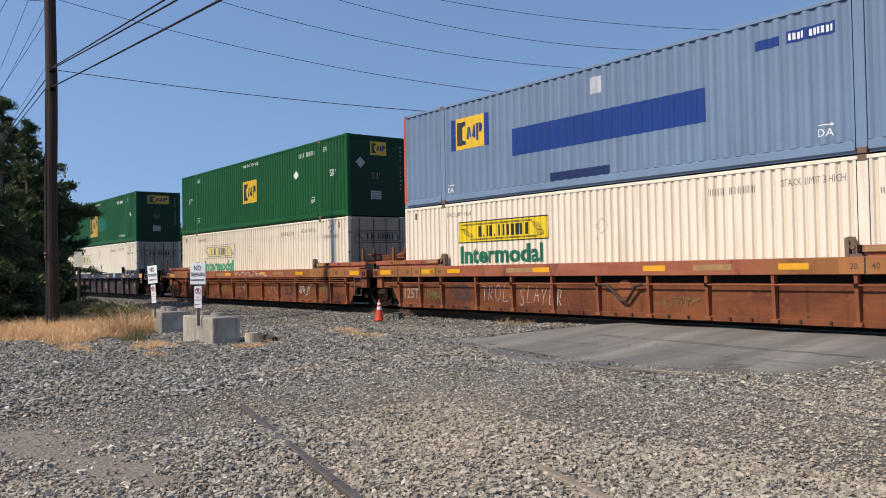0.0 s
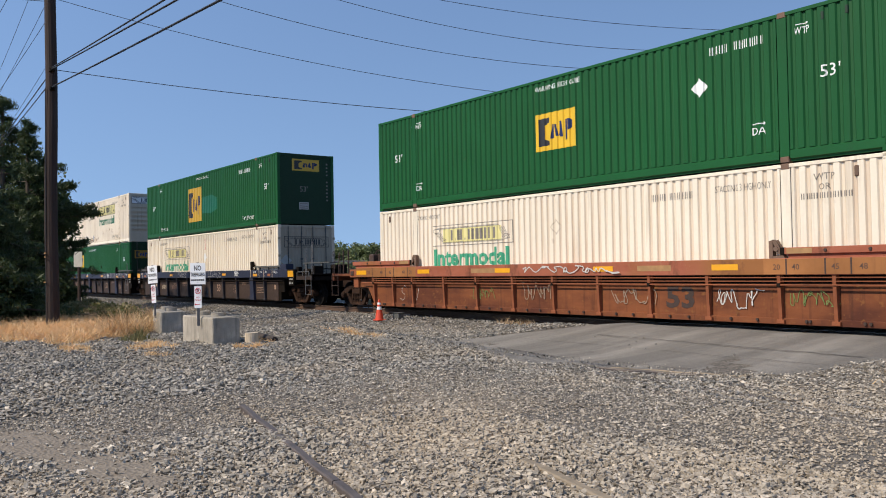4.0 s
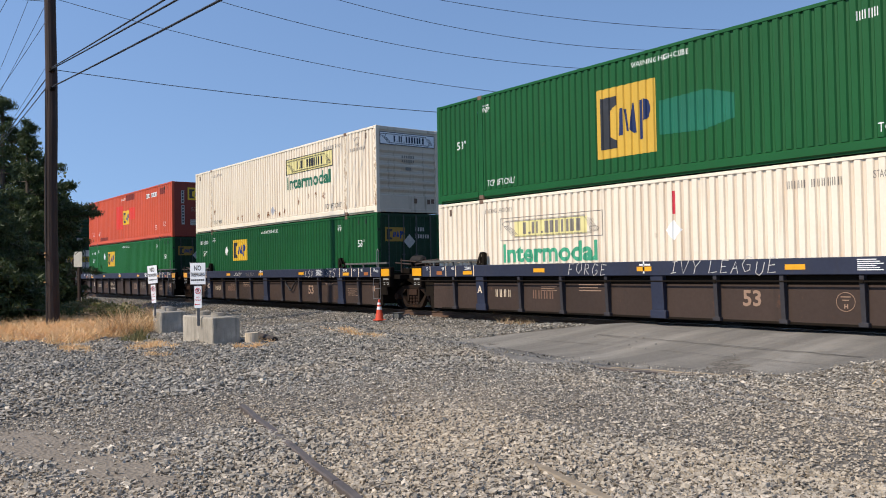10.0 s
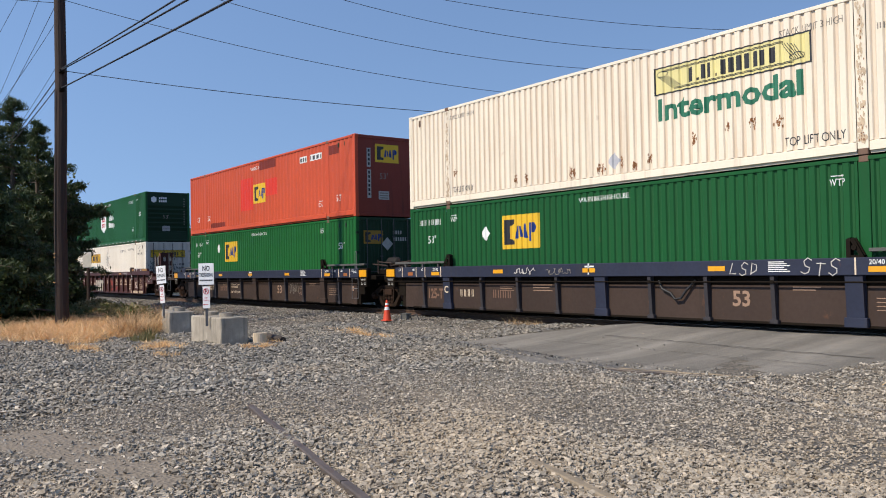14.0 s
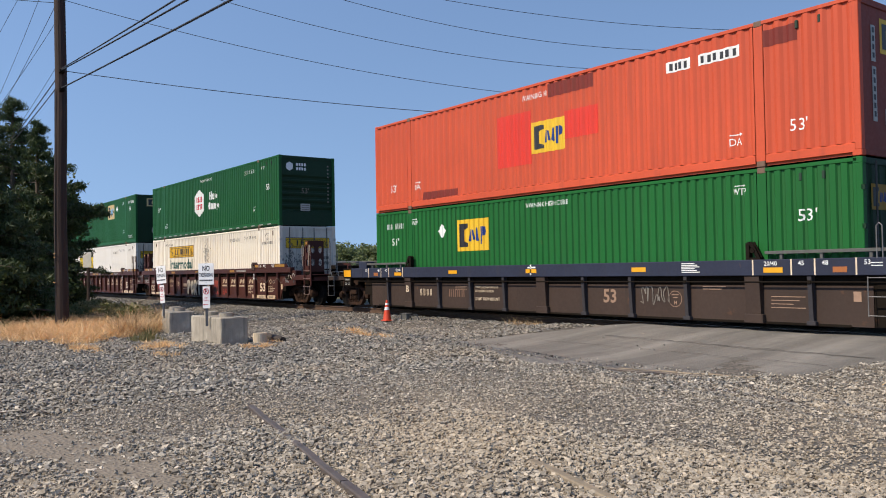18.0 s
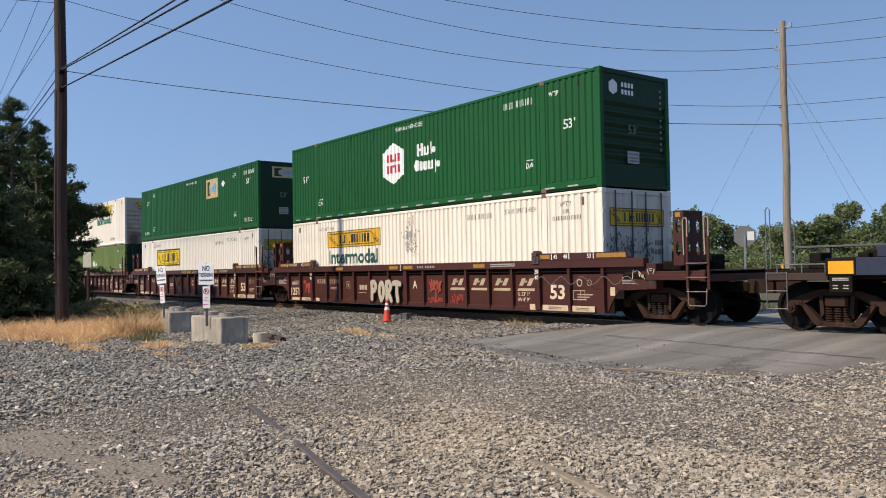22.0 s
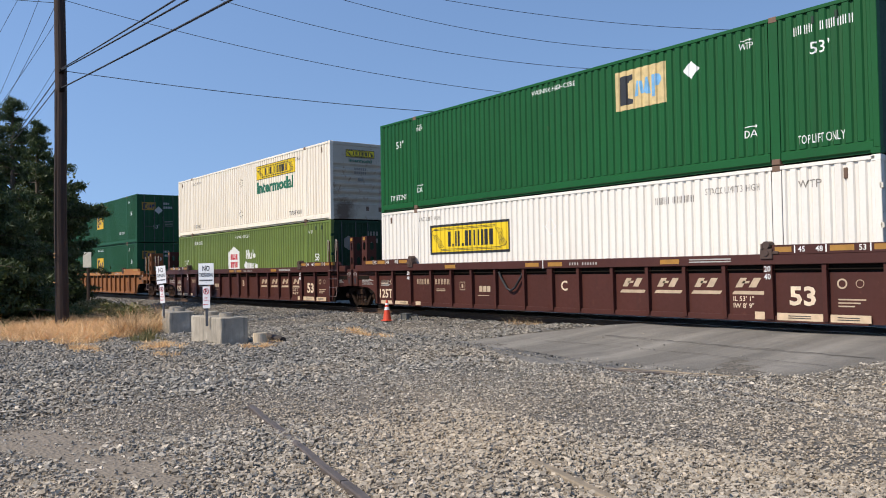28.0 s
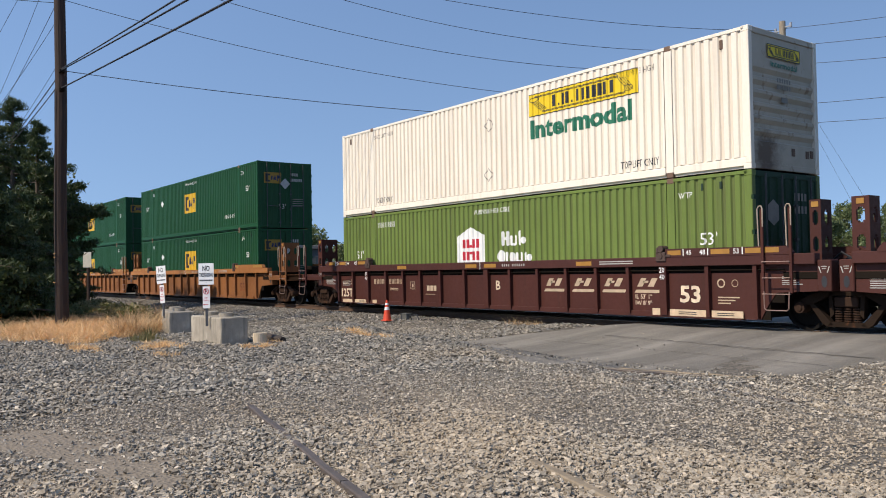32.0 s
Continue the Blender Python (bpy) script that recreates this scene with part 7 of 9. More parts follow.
        for x in ((-6.6, -5.35, -1.8, 1.7, 4.9) if letter == "B" else (-5.35, -1.8, 1.7, 4.9)):
            flat_mark(u, "reflector", poly_bm(rect(x - 0.3, x + 0.3, cz0 + 0.1, cz0 + 0.22)), "plate_yellow", yc, "yellow reflector")
        flat_mark(u, "stencil_box", poly_bm(rect(-3.1, -2.1, cz0 + 0.1, cz0 + 0.22), rect(2.7, 3.6, cz0 + 0.1, cz0 + 0.22)), "tan_dull", yc)
        if letter == "B":
            scrawl(u, "TROLL", -4.3, 0.42, 0.40, 0.27, ys - 0.002, 65, 0.014)
            scrawl(u, "SLAYER", -2.8, 0.36, 0.44, 0.27, ys - 0.002, 66, 0.016)
            flat_mark(u, "graffiti", scribble(12, -6.95, -6.15, 0.35, 0.75, 0.014, 12), "spray_green", ys, "green sprayed tag")
            flat_mark(u, "graffiti", scribble(13, 1.75, 2.8, 0.36, 0.66, 0.010, 11), "spray_olive", ys, "green sprayed tag")
            hose = bmesh.new()
            tube(hose, [(0.15, -hp - 0.085, 0.87), (0.35, -hp - 0.085, 0.84), (0.55, -hp - 0.07, 0.66), (0.72, -hp - 0.06, 0.50), (0.86, -hp - 0.06, 0.49), (1.0, -hp - 0.07, 0.66), (1.15, -hp - 0.085, 0.84), (1.35, -hp - 0.085, 0.88)], 0.032, 8)
            part("brake_hose", hose, M["cable"], u, "black brake hose hanging in a loop")
            part("round_cover", rods(((0.75, -hp + 0.034, 0.78), (0.75, -hp + 0.022, 0.78), 0.2), n=24), M["rust_post"], u, "round rusted cover plate")
        else:
            scrawl(u, "S U", -6.85, 0.36, 0.42, 0.42, ys - 0.002, 71, 0.012)
            flat_mark(u, "graffiti", scribble(22, -3.2, -2.3, 0.42, 0.78, 0.014, 10), "spray_green", ys, "green sprayed tag")
            flat_mark(u, "graffiti", scribble(23, -1.2, -0.1, 0.45, 0.95, 0.02, 10), "faint_mark", ys, "white sprayed tag")
            flat_mark(u, "graffiti", scribble(24, 1.8, 3.1, 0.35, 0.9, 0.02, 9), "faint_mark", ys, "white sprayed scribble")
            flat_mark(u, "graffiti", scribble(25, 4.6, 5.6, 0.35, 0.85, 0.018, 10), "graffiti", ys, "white sprayed tag")
            flat_mark(u, "graffiti", scribble(26, 6.2, 7.1, 0.42, 0.82, 0.014, 10), "spray_green", ys, "green sprayed tag")
            flat_mark(u, "graffiti", scribble(27, -1.0, 2.2, cz0 + 0.04, cz0 + 0.26, 0.025, 14), "graffiti", yc, "white sprayed scribble")
    if style == "brown" and letter == "A":
        bowl = [(0.02, 0.92), (0.30, 1.0), (0.50, 0.78), (0.36, 0.52), (0.10, 0.50)]
        bulky = [[[(0.0, 0.06), (0.03, 0.5), (0.0, 0.95)], bowl], [[(0.25, 0.0), (0.02, 0.3), (0.06, 0.75), (0.28, 0.98), (0.52, 0.72), (0.50, 0.22), (0.25, 0.0)]],
                 [[(0.04, 0.02), (0.05, 0.5), (0.02, 0.95)], bowl, [(0.16, 0.5), (0.36, 0.2), (0.5, 0.0)]], [[(-0.08, 0.9), (0.25, 0.96), (0.62, 0.88)], [(0.30, 0.9), (0.28, 0.4), (0.38, 0.0)]]]
        for ink, wide, y in (("mark_black", 0.235, -hp - 0.074), ("mark_pale", 0.165, -hp - 0.082)):
            for k, strokes in enumerate(bulky):
                bm = bmesh.new()
                for line in strokes:
                    fat(bm, [(-1.96 + 0.45 * k + a * 0.55, 0.34 + 0.60 * b) for a, b in line], wide)
                flat_mark(u, "graffiti", bm, ink, y - 0.0015 * k, "bulky cream sprayed letter" if ink != "mark_black" else "black outline of a bulky sprayed letter")
        flat_mark(u, "graffiti", scribble(55, 1.18, 1.82, 0.62, 1.03, 0.075, 7), "spray_dull", ys - 0.001, "dull red sprayed cloud")
        flat_mark(u, "graffiti", scribble(56, 1.16, 1.84, 0.60, 1.04, 0.03, 9), "spray_red", ys - 0.014, "red sprayed outline")
        flat_mark(u, "graffiti", fat(bmesh.new(), [(1.50, 0.7), (1.47, 0.45), (1.52, 0.24)], 0.09), "spray_dull", ys - 0.002, "dull red sprayed stem")
        flat_mark(u, "graffiti", scribble(50, 1.12, 1.85, 0.27, 0.5, 0.022, 12), "spray_red", ys, "red sprayed tag")
        flat_mark(u, "graffiti", scribble(51, 2.2, 2.85, 0.3, 0.6, 0.02, 11), "spray_red", ys, "red sprayed tag")
        flat_mark(u, "graffiti", scribble(57, 9.0, 9.42, 1.0, 1.22, 0.02, 6), "mark_pale", ys - 0.012, "white sprayed tag")
        flat_mark(u, "stencil_box", poly_bm(rect(7.16, 7.56, 0.50, 0.515), rect(7.16, 7.56, 0.72, 0.735), rect(7.16, 7.175, 0.515, 0.72), rect(7.545, 7.56, 0.515, 0.72), rect(7.40, 7.41, 0.515, 0.72)), "logo_tan", ys - 0.001)
        flat_mark(u, "repaint_patch", poly_bm(rect(8.36, 8.5, 0.62, 0.82)), "patch_tan", ys - 0.002, "cream stencil patch")
        flat_mark(u, "graffiti", scribble(52, -7.0, -6.35, 0.40, 1.0, 0.055, 9), "spray_red", ys, "red sprayed tag")
        wave = [(6.0 + 0.1 * k, 0.98 + 0.10 * math.sin(k * 0.9)) for k in range(34)]
        flat_mark(u, "graffiti", stroke(wave, 0.016), "faint_grey", -hp - 0.09, "faint grey sprayed wave")


M["mark_pale"] = plain("pale_cream_spray", (0.46, 0.385, 0.29), 0.6)
M["patch_tan"] = plain("tan_stencil_patch", (0.60, 0.45, 0.295), 0.6)
M["logo_tan"] = plain("dull_tan_logo", (0.50, 0.38, 0.26), 0.6)
M["tan_mark"] = plain("worn_tan_stencil", (0.34, 0.215, 0.145), 0.65)
M["faint_grey"] = plain("faint_grey_spray", (0.16, 0.13, 0.12), 0.7)
M["mark_dim"] = plain("dusty_white_marking", (0.42, 0.41, 0.38), 0.6)
M["end_sign_dim"] = steel_paint("dull_tan_end_sign", (0.34, 0.20, 0.03), (0.18, 0.12, 0.04), 0.4, 0.05, 0.55, 0.1)
M["rust_wash"] = plain("tan_rust_wash", (0.60, 0.46, 0.31), 0.7)
M["end_sign"] = steel_paint("dusty_yellow_end_sign", (0.66, 0.42, 0.025), (0.25, 0.17, 0.04), 0.4, 0.05, 0.55, 0.1)
M["grey_post"] = steel_paint("dark_navy_grey_post", (0.035, 0.032, 0.036), (0.04, 0.03, 0.025), 0.5, 0.2, 0.65, 0.25)
M["faint_mark"] = plain("faint_white_marking", (0.30, 0.21, 0.145), 0.7)
M["brown_mark"] = plain("worn_brown_marking", (0.20, 0.11, 0.07), 0.6)
M["chord_amber"] = steel_paint("amber_rubbed_rail", (0.30, 0.125, 0.042), (0.12, 0.05, 0.025), 0.6, 0.35, 0.75, 0.3, rusty=(0.36, 0.19, 0.07))
M["rust_ink"] = plain("worn_dark_stencil", (0.10, 0.05, 0.03), 0.7)
M["rust_dark"] = plain("dark_rusted_marking", (0.05, 0.028, 0.02), 0.7)
M["tan_dull"] = plain("dull_tan_label", (0.36, 0.20, 0.08), 0.7)

WHEEL_R = 0.45


def truck_bogie(label, frame_paint="truck_steel"):
    """A two-axle freight truck, origin on the rail top under its centre."""
    b = thing("rail_truck", label, "rail truck", "trucks of the train")
    for sy in (-1, 1):
        y0, y1 = mirror((0.93, 1.07), sy)
        bm = bmesh.new()
        zb = WHEEL_R
        prism(bm, [(-0.95, zb + 0.12), (-0.72, zb + 0.24), (-0.3, zb + 0.36), (0.3, zb + 0.36), (0.72, zb + 0.24), (0.95, zb + 0.12), (0.95, zb + 0.02), (0.62, zb + 0.08), (0.34, zb + 0.24), (-0.34, zb + 0.24), (-0.62, zb + 0.08), (-0.95, zb + 0.02)], y0, y1)
        for s in (-1, 1):
            prism(bm, [(s * 0.74, zb + 0.10), (s * 0.60, zb + 0.06), (s * 0.26, zb - 0.30), (s * 0.38, zb - 0.34), (s * 0.47, zb - 0.28)], y0, y1)
            prism(bm, [(s * 0.34, zb + 0.30), (s * 0.27, zb + 0.30), (s * 0.24, zb - 0.10), (s * 0.31, zb - 0.18)], y0, y1)
        prism(bm, [(-0.38, zb - 0.34), (0.38, zb - 0.34), (0.30, zb - 0.25), (-0.30, zb - 0.25)], y0, y1)
        sf = part("side_frame", bm, M[frame_paint], b, "cast steel side frame")
        for x in (-0.17, 0.0, 0.17):
            coil = bmesh.new()
            for k in range(6):
                cyl(coil, (x, sy * 1.0, zb - 0.24 + k * 0.045), (x, sy * 1.0, zb - 0.215 + k * 0.045), 0.075, 10)
            part("spring", coil, M["truck_steel"], sf, "coil spring")
        part("bolster_end", boxes((-0.22, 0.22, *mirror((0.88, 1.10), sy), zb + 0.03, zb + 0.22), bev=0.02), M["truck_steel"], b)
        for x in (-0.89, 0.89):
            part("bearing", rods(((x, sy * 0.86, zb), (x, sy * 1.12, zb), 0.105), ((x, sy * 1.10, zb), (x, sy * 1.14, zb), 0.06), n=12), M["truck_steel"], b, "roller bearing cap")
    part("bolster", boxes((-0.2, 0.2, -0.95, 0.95, WHEEL_R + 0.02, WHEEL_R + 0.2), bev=0.03), M["black_steel"], b)
    part("brake_beam", boxes((-0.4, -0.34, -0.8, 0.8, 0.3, 0.4), (0.34, 0.4, -0.8, 0.8, 0.3, 0.4)), M["black_steel"], b)
    for x in (-0.89, 0.89):
        ax = part("wheelset", rods(((0, -1.0, 0), (0, 1.0, 0), 0.085), n=10), M["wheel_steel"], b, "steel axle with two wheels")
        ax.matrix_basis = pose(x, 0, WHEEL_R)
        for sy in (-1, 1):
            piece("wheel", ("wheel", sy), lambda sy=sy: wheel_bm(sy), M["wheel_steel"], ax)
    return b


def wheel_bm(sy):
    prof = [(0.0, 0.80), (0.13, 0.80), (0.15, 0.765), (0.36, 0.75), (0.385, 0.81), (WHEEL_R, 0.815), (WHEEL_R + 0.002, 0.71), (WHEEL_R + 0.028, 0.695), (WHEEL_R + 0.026, 0.675), (0.385, 0.675), (0.36, 0.715), (0.15, 0.69), (0.13, 0.66), (0.0, 0.66)]
    bm = bmesh.new()
    n = 28
    rings = []
    for r, y in prof:
        if r == 0:
            rings.append([bm.verts.new((0, sy * y, 0))])
        else:
            rings.append([bm.verts.new((r * math.cos(2 * math.pi * k / n), sy * y, r * math.sin(2 * math.pi * k / n))) for k in range(n)])
    for a, b in zip(rings, rings[1:]):
        for k in range(n):
            j = (k + 1) % n
            if len(a) == 1:
                bm.faces.new((a[0], b[k], b[j]))
            elif len(b) == 1:
                bm.faces.new((a[k], a[j], b[0]))
            else:
                bm.faces.new((a[k], a[j], b[j], b[k]))
    return bm


RUST = "rusted orange-brown steel well car with sprayed tags"
GREY = "dark brown-grey steel well car with a faded navy top rail"
BROWN = "oxide brown steel well car with cream stencils"
AMBER = "weathered amber steel well car"
cars = [well_car("rust", RUST, "B", "joint", "joint"), well_car("rust", RUST, "A", "joint", "coupler"),
        well_car("grey", GREY, "A", "coupler", "joint"), well_car("grey", GREY, "C", "joint", "joint"), well_car("grey", GREY, "B", "joint", "coupler"),
        well_car("brown", BROWN, "A", "coupler", "joint"), well_car("brown", BROWN, "C", "joint", "joint"), well_car("brown", BROWN, "B", "joint", "coupler"),
        well_car("amber", AMBER, "A", "coupler", "joint"), well_car("amber", AMBER, "C", "joint", "joint")]
load = build_boxes()
TRUCK_X = [(CAR_X[0] + CAR_X[1]) / 2, CAR_X[1] - 9.95, CAR_X[2] + 9.58, (CAR_X[2] + CAR_X[3]) / 2, (CAR_X[3] + CAR_X[4]) / 2, CAR_X[4] - 9.95, CAR_X[5] + 9.5,
           (CAR_X[5] + CAR_X[6]) / 2, (CAR_X[6] + CAR_X[7]) / 2, CAR_X[7] - 9.95, CAR_X[8] + 9.95, (CAR_X[8] + CAR_X[9]) / 2]
# trucks under joints get side frames darkened for the car's shade
bogies = [truck_bogie("grimy, shade-darkened two-axle freight car truck under a joint of two cars", "truck_grimy_shaded"), truck_bogie("dusty brown two-axle freight car truck")]
# ---- plants ----
def leaf_mesh(name, centres, sizes, mat, seed, droop=0.0, aspect=0.6):
    """Many small leaf blades, each a bent pair of triangles."""
    rng = np.random.default_rng(seed)
    n = len(centres)
    a = rng.normal(size=(n, 3))
    a[:, 2] -= droop
    a /= np.linalg.norm(a, axis=1, keepdims=True)
    b = np.cross(a, rng.normal(size=(n, 3)))
    b /= np.linalg.norm(b, axis=1, keepdims=True)
    s = sizes[:, None]
    c = centres
    v = np.stack([c - a * s, c + b * s * aspect, c + a * s, c - b * s * aspect], 1).reshape(-1, 3)
    i = np.arange(n)[:, None] * 4
    f = (i + np.array([[0, 1, 2, 3]]))
    me = bpy.data.meshes.new(name)
    me.from_pydata(v.tolist(), [], f.tolist())
    me.materials.append(mat)
    return me


def crown_points(rng, n, blobs):
    """Points thick at the outside of a heap of uneven blobs (x, y, z, rx, rz)."""
    w = np.array([b[3] ** 2 for b in blobs])
    k = rng.choice(len(blobs), n, p=w / w.sum())
    bl = np.array(blobs)[k]
    d = rng.normal(size=(n, 3))
    d /= np.linalg.norm(d, axis=1, keepdims=True)
    r = rng.random(n) ** 0.45
    r *= 1 + 0.22 * np.sin(d[:, 0] * 7 + k) * np.sin(d[:, 2] * 6 + 2 * k)
    return bl[:, :3] + d * r[:, None] * np.stack([bl[:, 3], bl[:, 3], bl[:, 4]], 1)


def broad_tree(x, y, h, w, seed, leaves=1500, leaf=0.3, mat="leaves", label="leafy green broadleaf tree in summer leaf", low=0.25):
    rng = np.random.default_rng(seed)
    t = thing("tree", label, "tree", "trees behind the tracks", at=pose(x, y, float(lie(x, y))))
    bm = bmesh.new()
    cyl(bm, (0, 0, -0.1), (rng.uniform(-0.2, 0.2), 0, h * 0.5), 0.03 * h * 0.6, 8, 0.018 * h)
    for k in range(6):
        a = rng.uniform(0, 6.28)
        z = h * rng.uniform(0.25, 0.5)
        cyl(bm, (0, 0, z), (math.cos(a) * w * 0.5, math.sin(a) * w * 0.5, z + h * rng.uniform(0.15, 0.35)), 0.011 * h, 6, 0.004 * h)
    part("trunk", bm, M["bark"], t, "brown bark trunk with limbs")
    blobs = [(0, 0, h * 0.62, w * 0.42, h * 0.33)]
    for k in range(9):
        a, r = rng.uniform(0, 6.28), w * rng.uniform(0.15, 0.42)
        z = h * rng.uniform(low + 0.08, 0.88)
        blobs.append((math.cos(a) * r, math.sin(a) * r, z, w * rng.uniform(0.14, 0.26), h * rng.uniform(0.08, 0.15)))
    c = crown_points(rng, leaves, blobs)
    ob = new("crown", leaf_mesh("crown", c, rng.uniform(0.6, 1.3, len(c)) * leaf, M[mat], seed + 1))
    ob.parent = t
    return t


def spray(rng, pts, root, end, r):
    """Tufts of needles along a bough and on its side twigs."""
    d = end - root
    side = np.array([-d[1], d[0], 0.0]) / max(1e-6, np.hypot(d[0], d[1]))
    for j in range(int(4 + 5 * r)):
        f = 0.25 + 0.78 * rng.random() ** 0.7
        tuft = root + d * f + side * rng.normal() * 0.22 * r * (1.15 - f) + np.array([0, 0, rng.normal() * 0.07 + 0.05])
        k = rng.uniform(0.6, 1.3)
        pts.append(tuft + rng.normal(size=(23, 3)) * np.array([0.10, 0.10, 0.055]) * k)


def conifer(x, y, h, w, seed, leaves=100, leaf=0.115, base=0.05, label="dark evergreen tree with drooping boughs", arms=()):
    """An evergreen: tiers of boughs round a trunk, each bough a spray of needles."""
    rng = np.random.default_rng(seed)
    t = thing("evergreen_tree", label, "tree", "evergreens beside the track", at=pose(x, y, float(lie(x, y))))
    bm = bmesh.new()
    cyl(bm, (0, 0, -0.1), (0, 0, h * 0.97), 0.022 * h, 9, 0.004 * h)
    pts = []
    z = h * base
    while z < h * 0.98:
        f = 1 - z / h
        reach = w * 0.5 * (f ** 0.75) * rng.uniform(0.8, 1.2)
        for k in range(rng.integers(4, 7)):
            a = rng.uniform(0, 6.28)
            r = reach * rng.uniform(0.45, 1.15) * (1.45 if rng.random() < 0.14 else 1)
            end = np.array([math.cos(a) * r, math.sin(a) * r, z - r * 0.12 + 0.1 * rng.normal()])
            cyl(bm, (0, 0, z), tuple(end), 0.02 + 0.006 * r, 5, 0.008)
            spray(rng, pts, np.array([0, 0, z]), end, r)
        z += h * rng.uniform(0.026, 0.045)
    for z, r in arms:
        end = np.array([0.61 * r, 0.79 * r, z + 0.1])
        cyl(bm, (0, 0, z), tuple(end), 0.045, 5, 0.01)
        for _ in range(3):
            spray(rng, pts, np.array([0, 0, z]), end, r)
    part("trunk", bm, M["bark"], t, "dark trunk and boughs")
    c = np.concatenate(pts)
    ob = new("crown", leaf_mesh("crown", c, rng.uniform(0.6, 1.4, len(c)) * leaf, M["needles"], seed + 1, -0.5, 0.15))
    ob.parent = t
    return t


def blades(name, label, patches, seed, mat, lo, hi, lean=0.5, width=0.012):
    """Grass as upright thin blades; patches of (x, y, rx, ry, count)."""
    rng = np.random.default_rng(seed)
    P = []
    for x, y, rx, ry, n in patches:
        a, r = rng.uniform(0, 6.28, n), np.sqrt(rng.random(n)) * rng.uniform(0.6, 1.15, n)
        P.append(np.stack([x + np.cos(a) * r * rx, y + np.sin(a) * r * ry], 1))
    P = np.concatenate(P)
    n = len(P)
    z = lie(P[:, 0], P[:, 1]) - 0.01
    clump = np.sin(P[:, 0] * 3.1) * np.sin(P[:, 1] * 2.6) + 0.7 * np.sin(P[:, 0] * 7.3 + P[:, 1] * 5.1) * np.sin(P[:, 1] * 8.7 - P[:, 0] * 2.3)
    h = rng.uniform(lo, hi, n) * np.clip(0.70 + 0.75 * clump, 0.12, 1.7)
    a = rng.uniform(0, 6.28, n)
    w = width * rng.uniform(0.7, 1.6, n)
    tip = np.stack([P[:, 0] + rng.normal(size=n) * lean * h, P[:, 1] + rng.normal(size=n) * lean * h, z + h], 1)
    p0 = np.stack([P[:, 0] - np.cos(a) * w, P[:, 1] - np.sin(a) * w, z], 1)
    p1 = np.stack([P[:, 0] + np.cos(a) * w, P[:, 1] + np.sin(a) * w, z], 1)
    v = np.stack([p0, p1, tip], 1).reshape(-1, 3)
    f = np.arange(n * 3).reshape(-1, 3)
    me = bpy.data.meshes.new(name)
    me.from_pydata(v.tolist(), [], f.tolist())
    me.materials.append(M[mat])
    return tagged(new(name, me), label, "grass", kind="stuff")


def bearing(px, d):
    """Plan position at a compass bearing px (tangent off the view's axis) and distance d."""
    a = radians(52.548) - math.atan(px)
    return -math.sin(a) * d, math.cos(a) * d


BRUSH = [(-28.2, 7.95, 1.7, 0.8, 61), (-27.5, 8.45, 1.4, 0.7, 62), (-29.4, 8.2, 1.8, 0.9, 63), (-26.9, 8.6, 1.0, 0.5, 64), (-23.4, 7.0, 1.5, 0.6, 65), (-22.2, 6.5, 1.2, 0.5, 67), (-25.2, 7.5, 1.6, 0.6, 68)]

# ---- evergreens and undergrowth beside the track ----
for off, d, h, w, s in ((-0.585, 33, 9.4, 5.6, 3), (-0.535, 41, 9.8, 5.1, 5), (-0.505, 39.5, 8.4, 4.0, 7), (-0.485, 41, 6.8, 3.0, 9), (-0.48, 42, 5.0, 2.3, 13), (-0.56, 31, 5.2, 4.0, 11), (-0.62, 31, 10.0, 6.0, 15), (-0.495, 43.5, 4.9, 2.6, 16), (-0.50, 43, 7.0, 4.2, 10)):
    x, y = bearing(off, d)
    conifer(x, y, h, w, s, arms=((4.5, 2.1), (4.2, 2.4), (2.9, 1.9), (2.5, 1.6)) if s == 9 else ((5.3, 1.9), (6.1, 1.5)) if s == 7 else ())
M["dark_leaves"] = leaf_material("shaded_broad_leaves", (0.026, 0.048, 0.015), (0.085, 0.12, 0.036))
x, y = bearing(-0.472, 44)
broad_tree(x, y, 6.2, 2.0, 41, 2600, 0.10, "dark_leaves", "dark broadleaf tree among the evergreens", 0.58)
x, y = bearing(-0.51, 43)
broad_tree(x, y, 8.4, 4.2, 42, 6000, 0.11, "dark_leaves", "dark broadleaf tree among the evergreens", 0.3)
# taller evergreens at the edge of the yard, whose shade lies over the undergrowth
for x, y, h, w, s in ((-36.0, 0.5, 6.5, 6.0, 17), (-41.5, 1.5, 8.0, 6.0, 18)):
    conifer(x, y, h, w, s)
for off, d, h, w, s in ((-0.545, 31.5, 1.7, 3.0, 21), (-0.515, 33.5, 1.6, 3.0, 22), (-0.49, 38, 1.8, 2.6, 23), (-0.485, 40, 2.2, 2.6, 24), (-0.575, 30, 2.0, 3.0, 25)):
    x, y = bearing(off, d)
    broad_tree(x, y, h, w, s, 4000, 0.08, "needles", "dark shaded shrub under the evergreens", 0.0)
for off, d, s in ((-0.43, 33.5, 31), (-0.405, 28.5, 32), (-0.385, 27.5, 33), (-0.45, 32, 34)):
    x, y = bearing(off, d)
    broad_tree(x, y, 0.75, 1.5, s, 900, 0.05, "weeds", "scraggly half-dry weed bush", 0.0)
M["dry_brush"] = leaf_material("dry_brush", (0.34, 0.20, 0.09), (0.78, 0.56, 0.32))
blades("dry_brush", "tall reddish-brown dry brush beside the grass", [(x, y, w * 0.6, w * 0.4, 900) for x, y, w, h, sd in BRUSH], 66, "dry_brush", 0.12, 0.55, 0.7, 0.011)
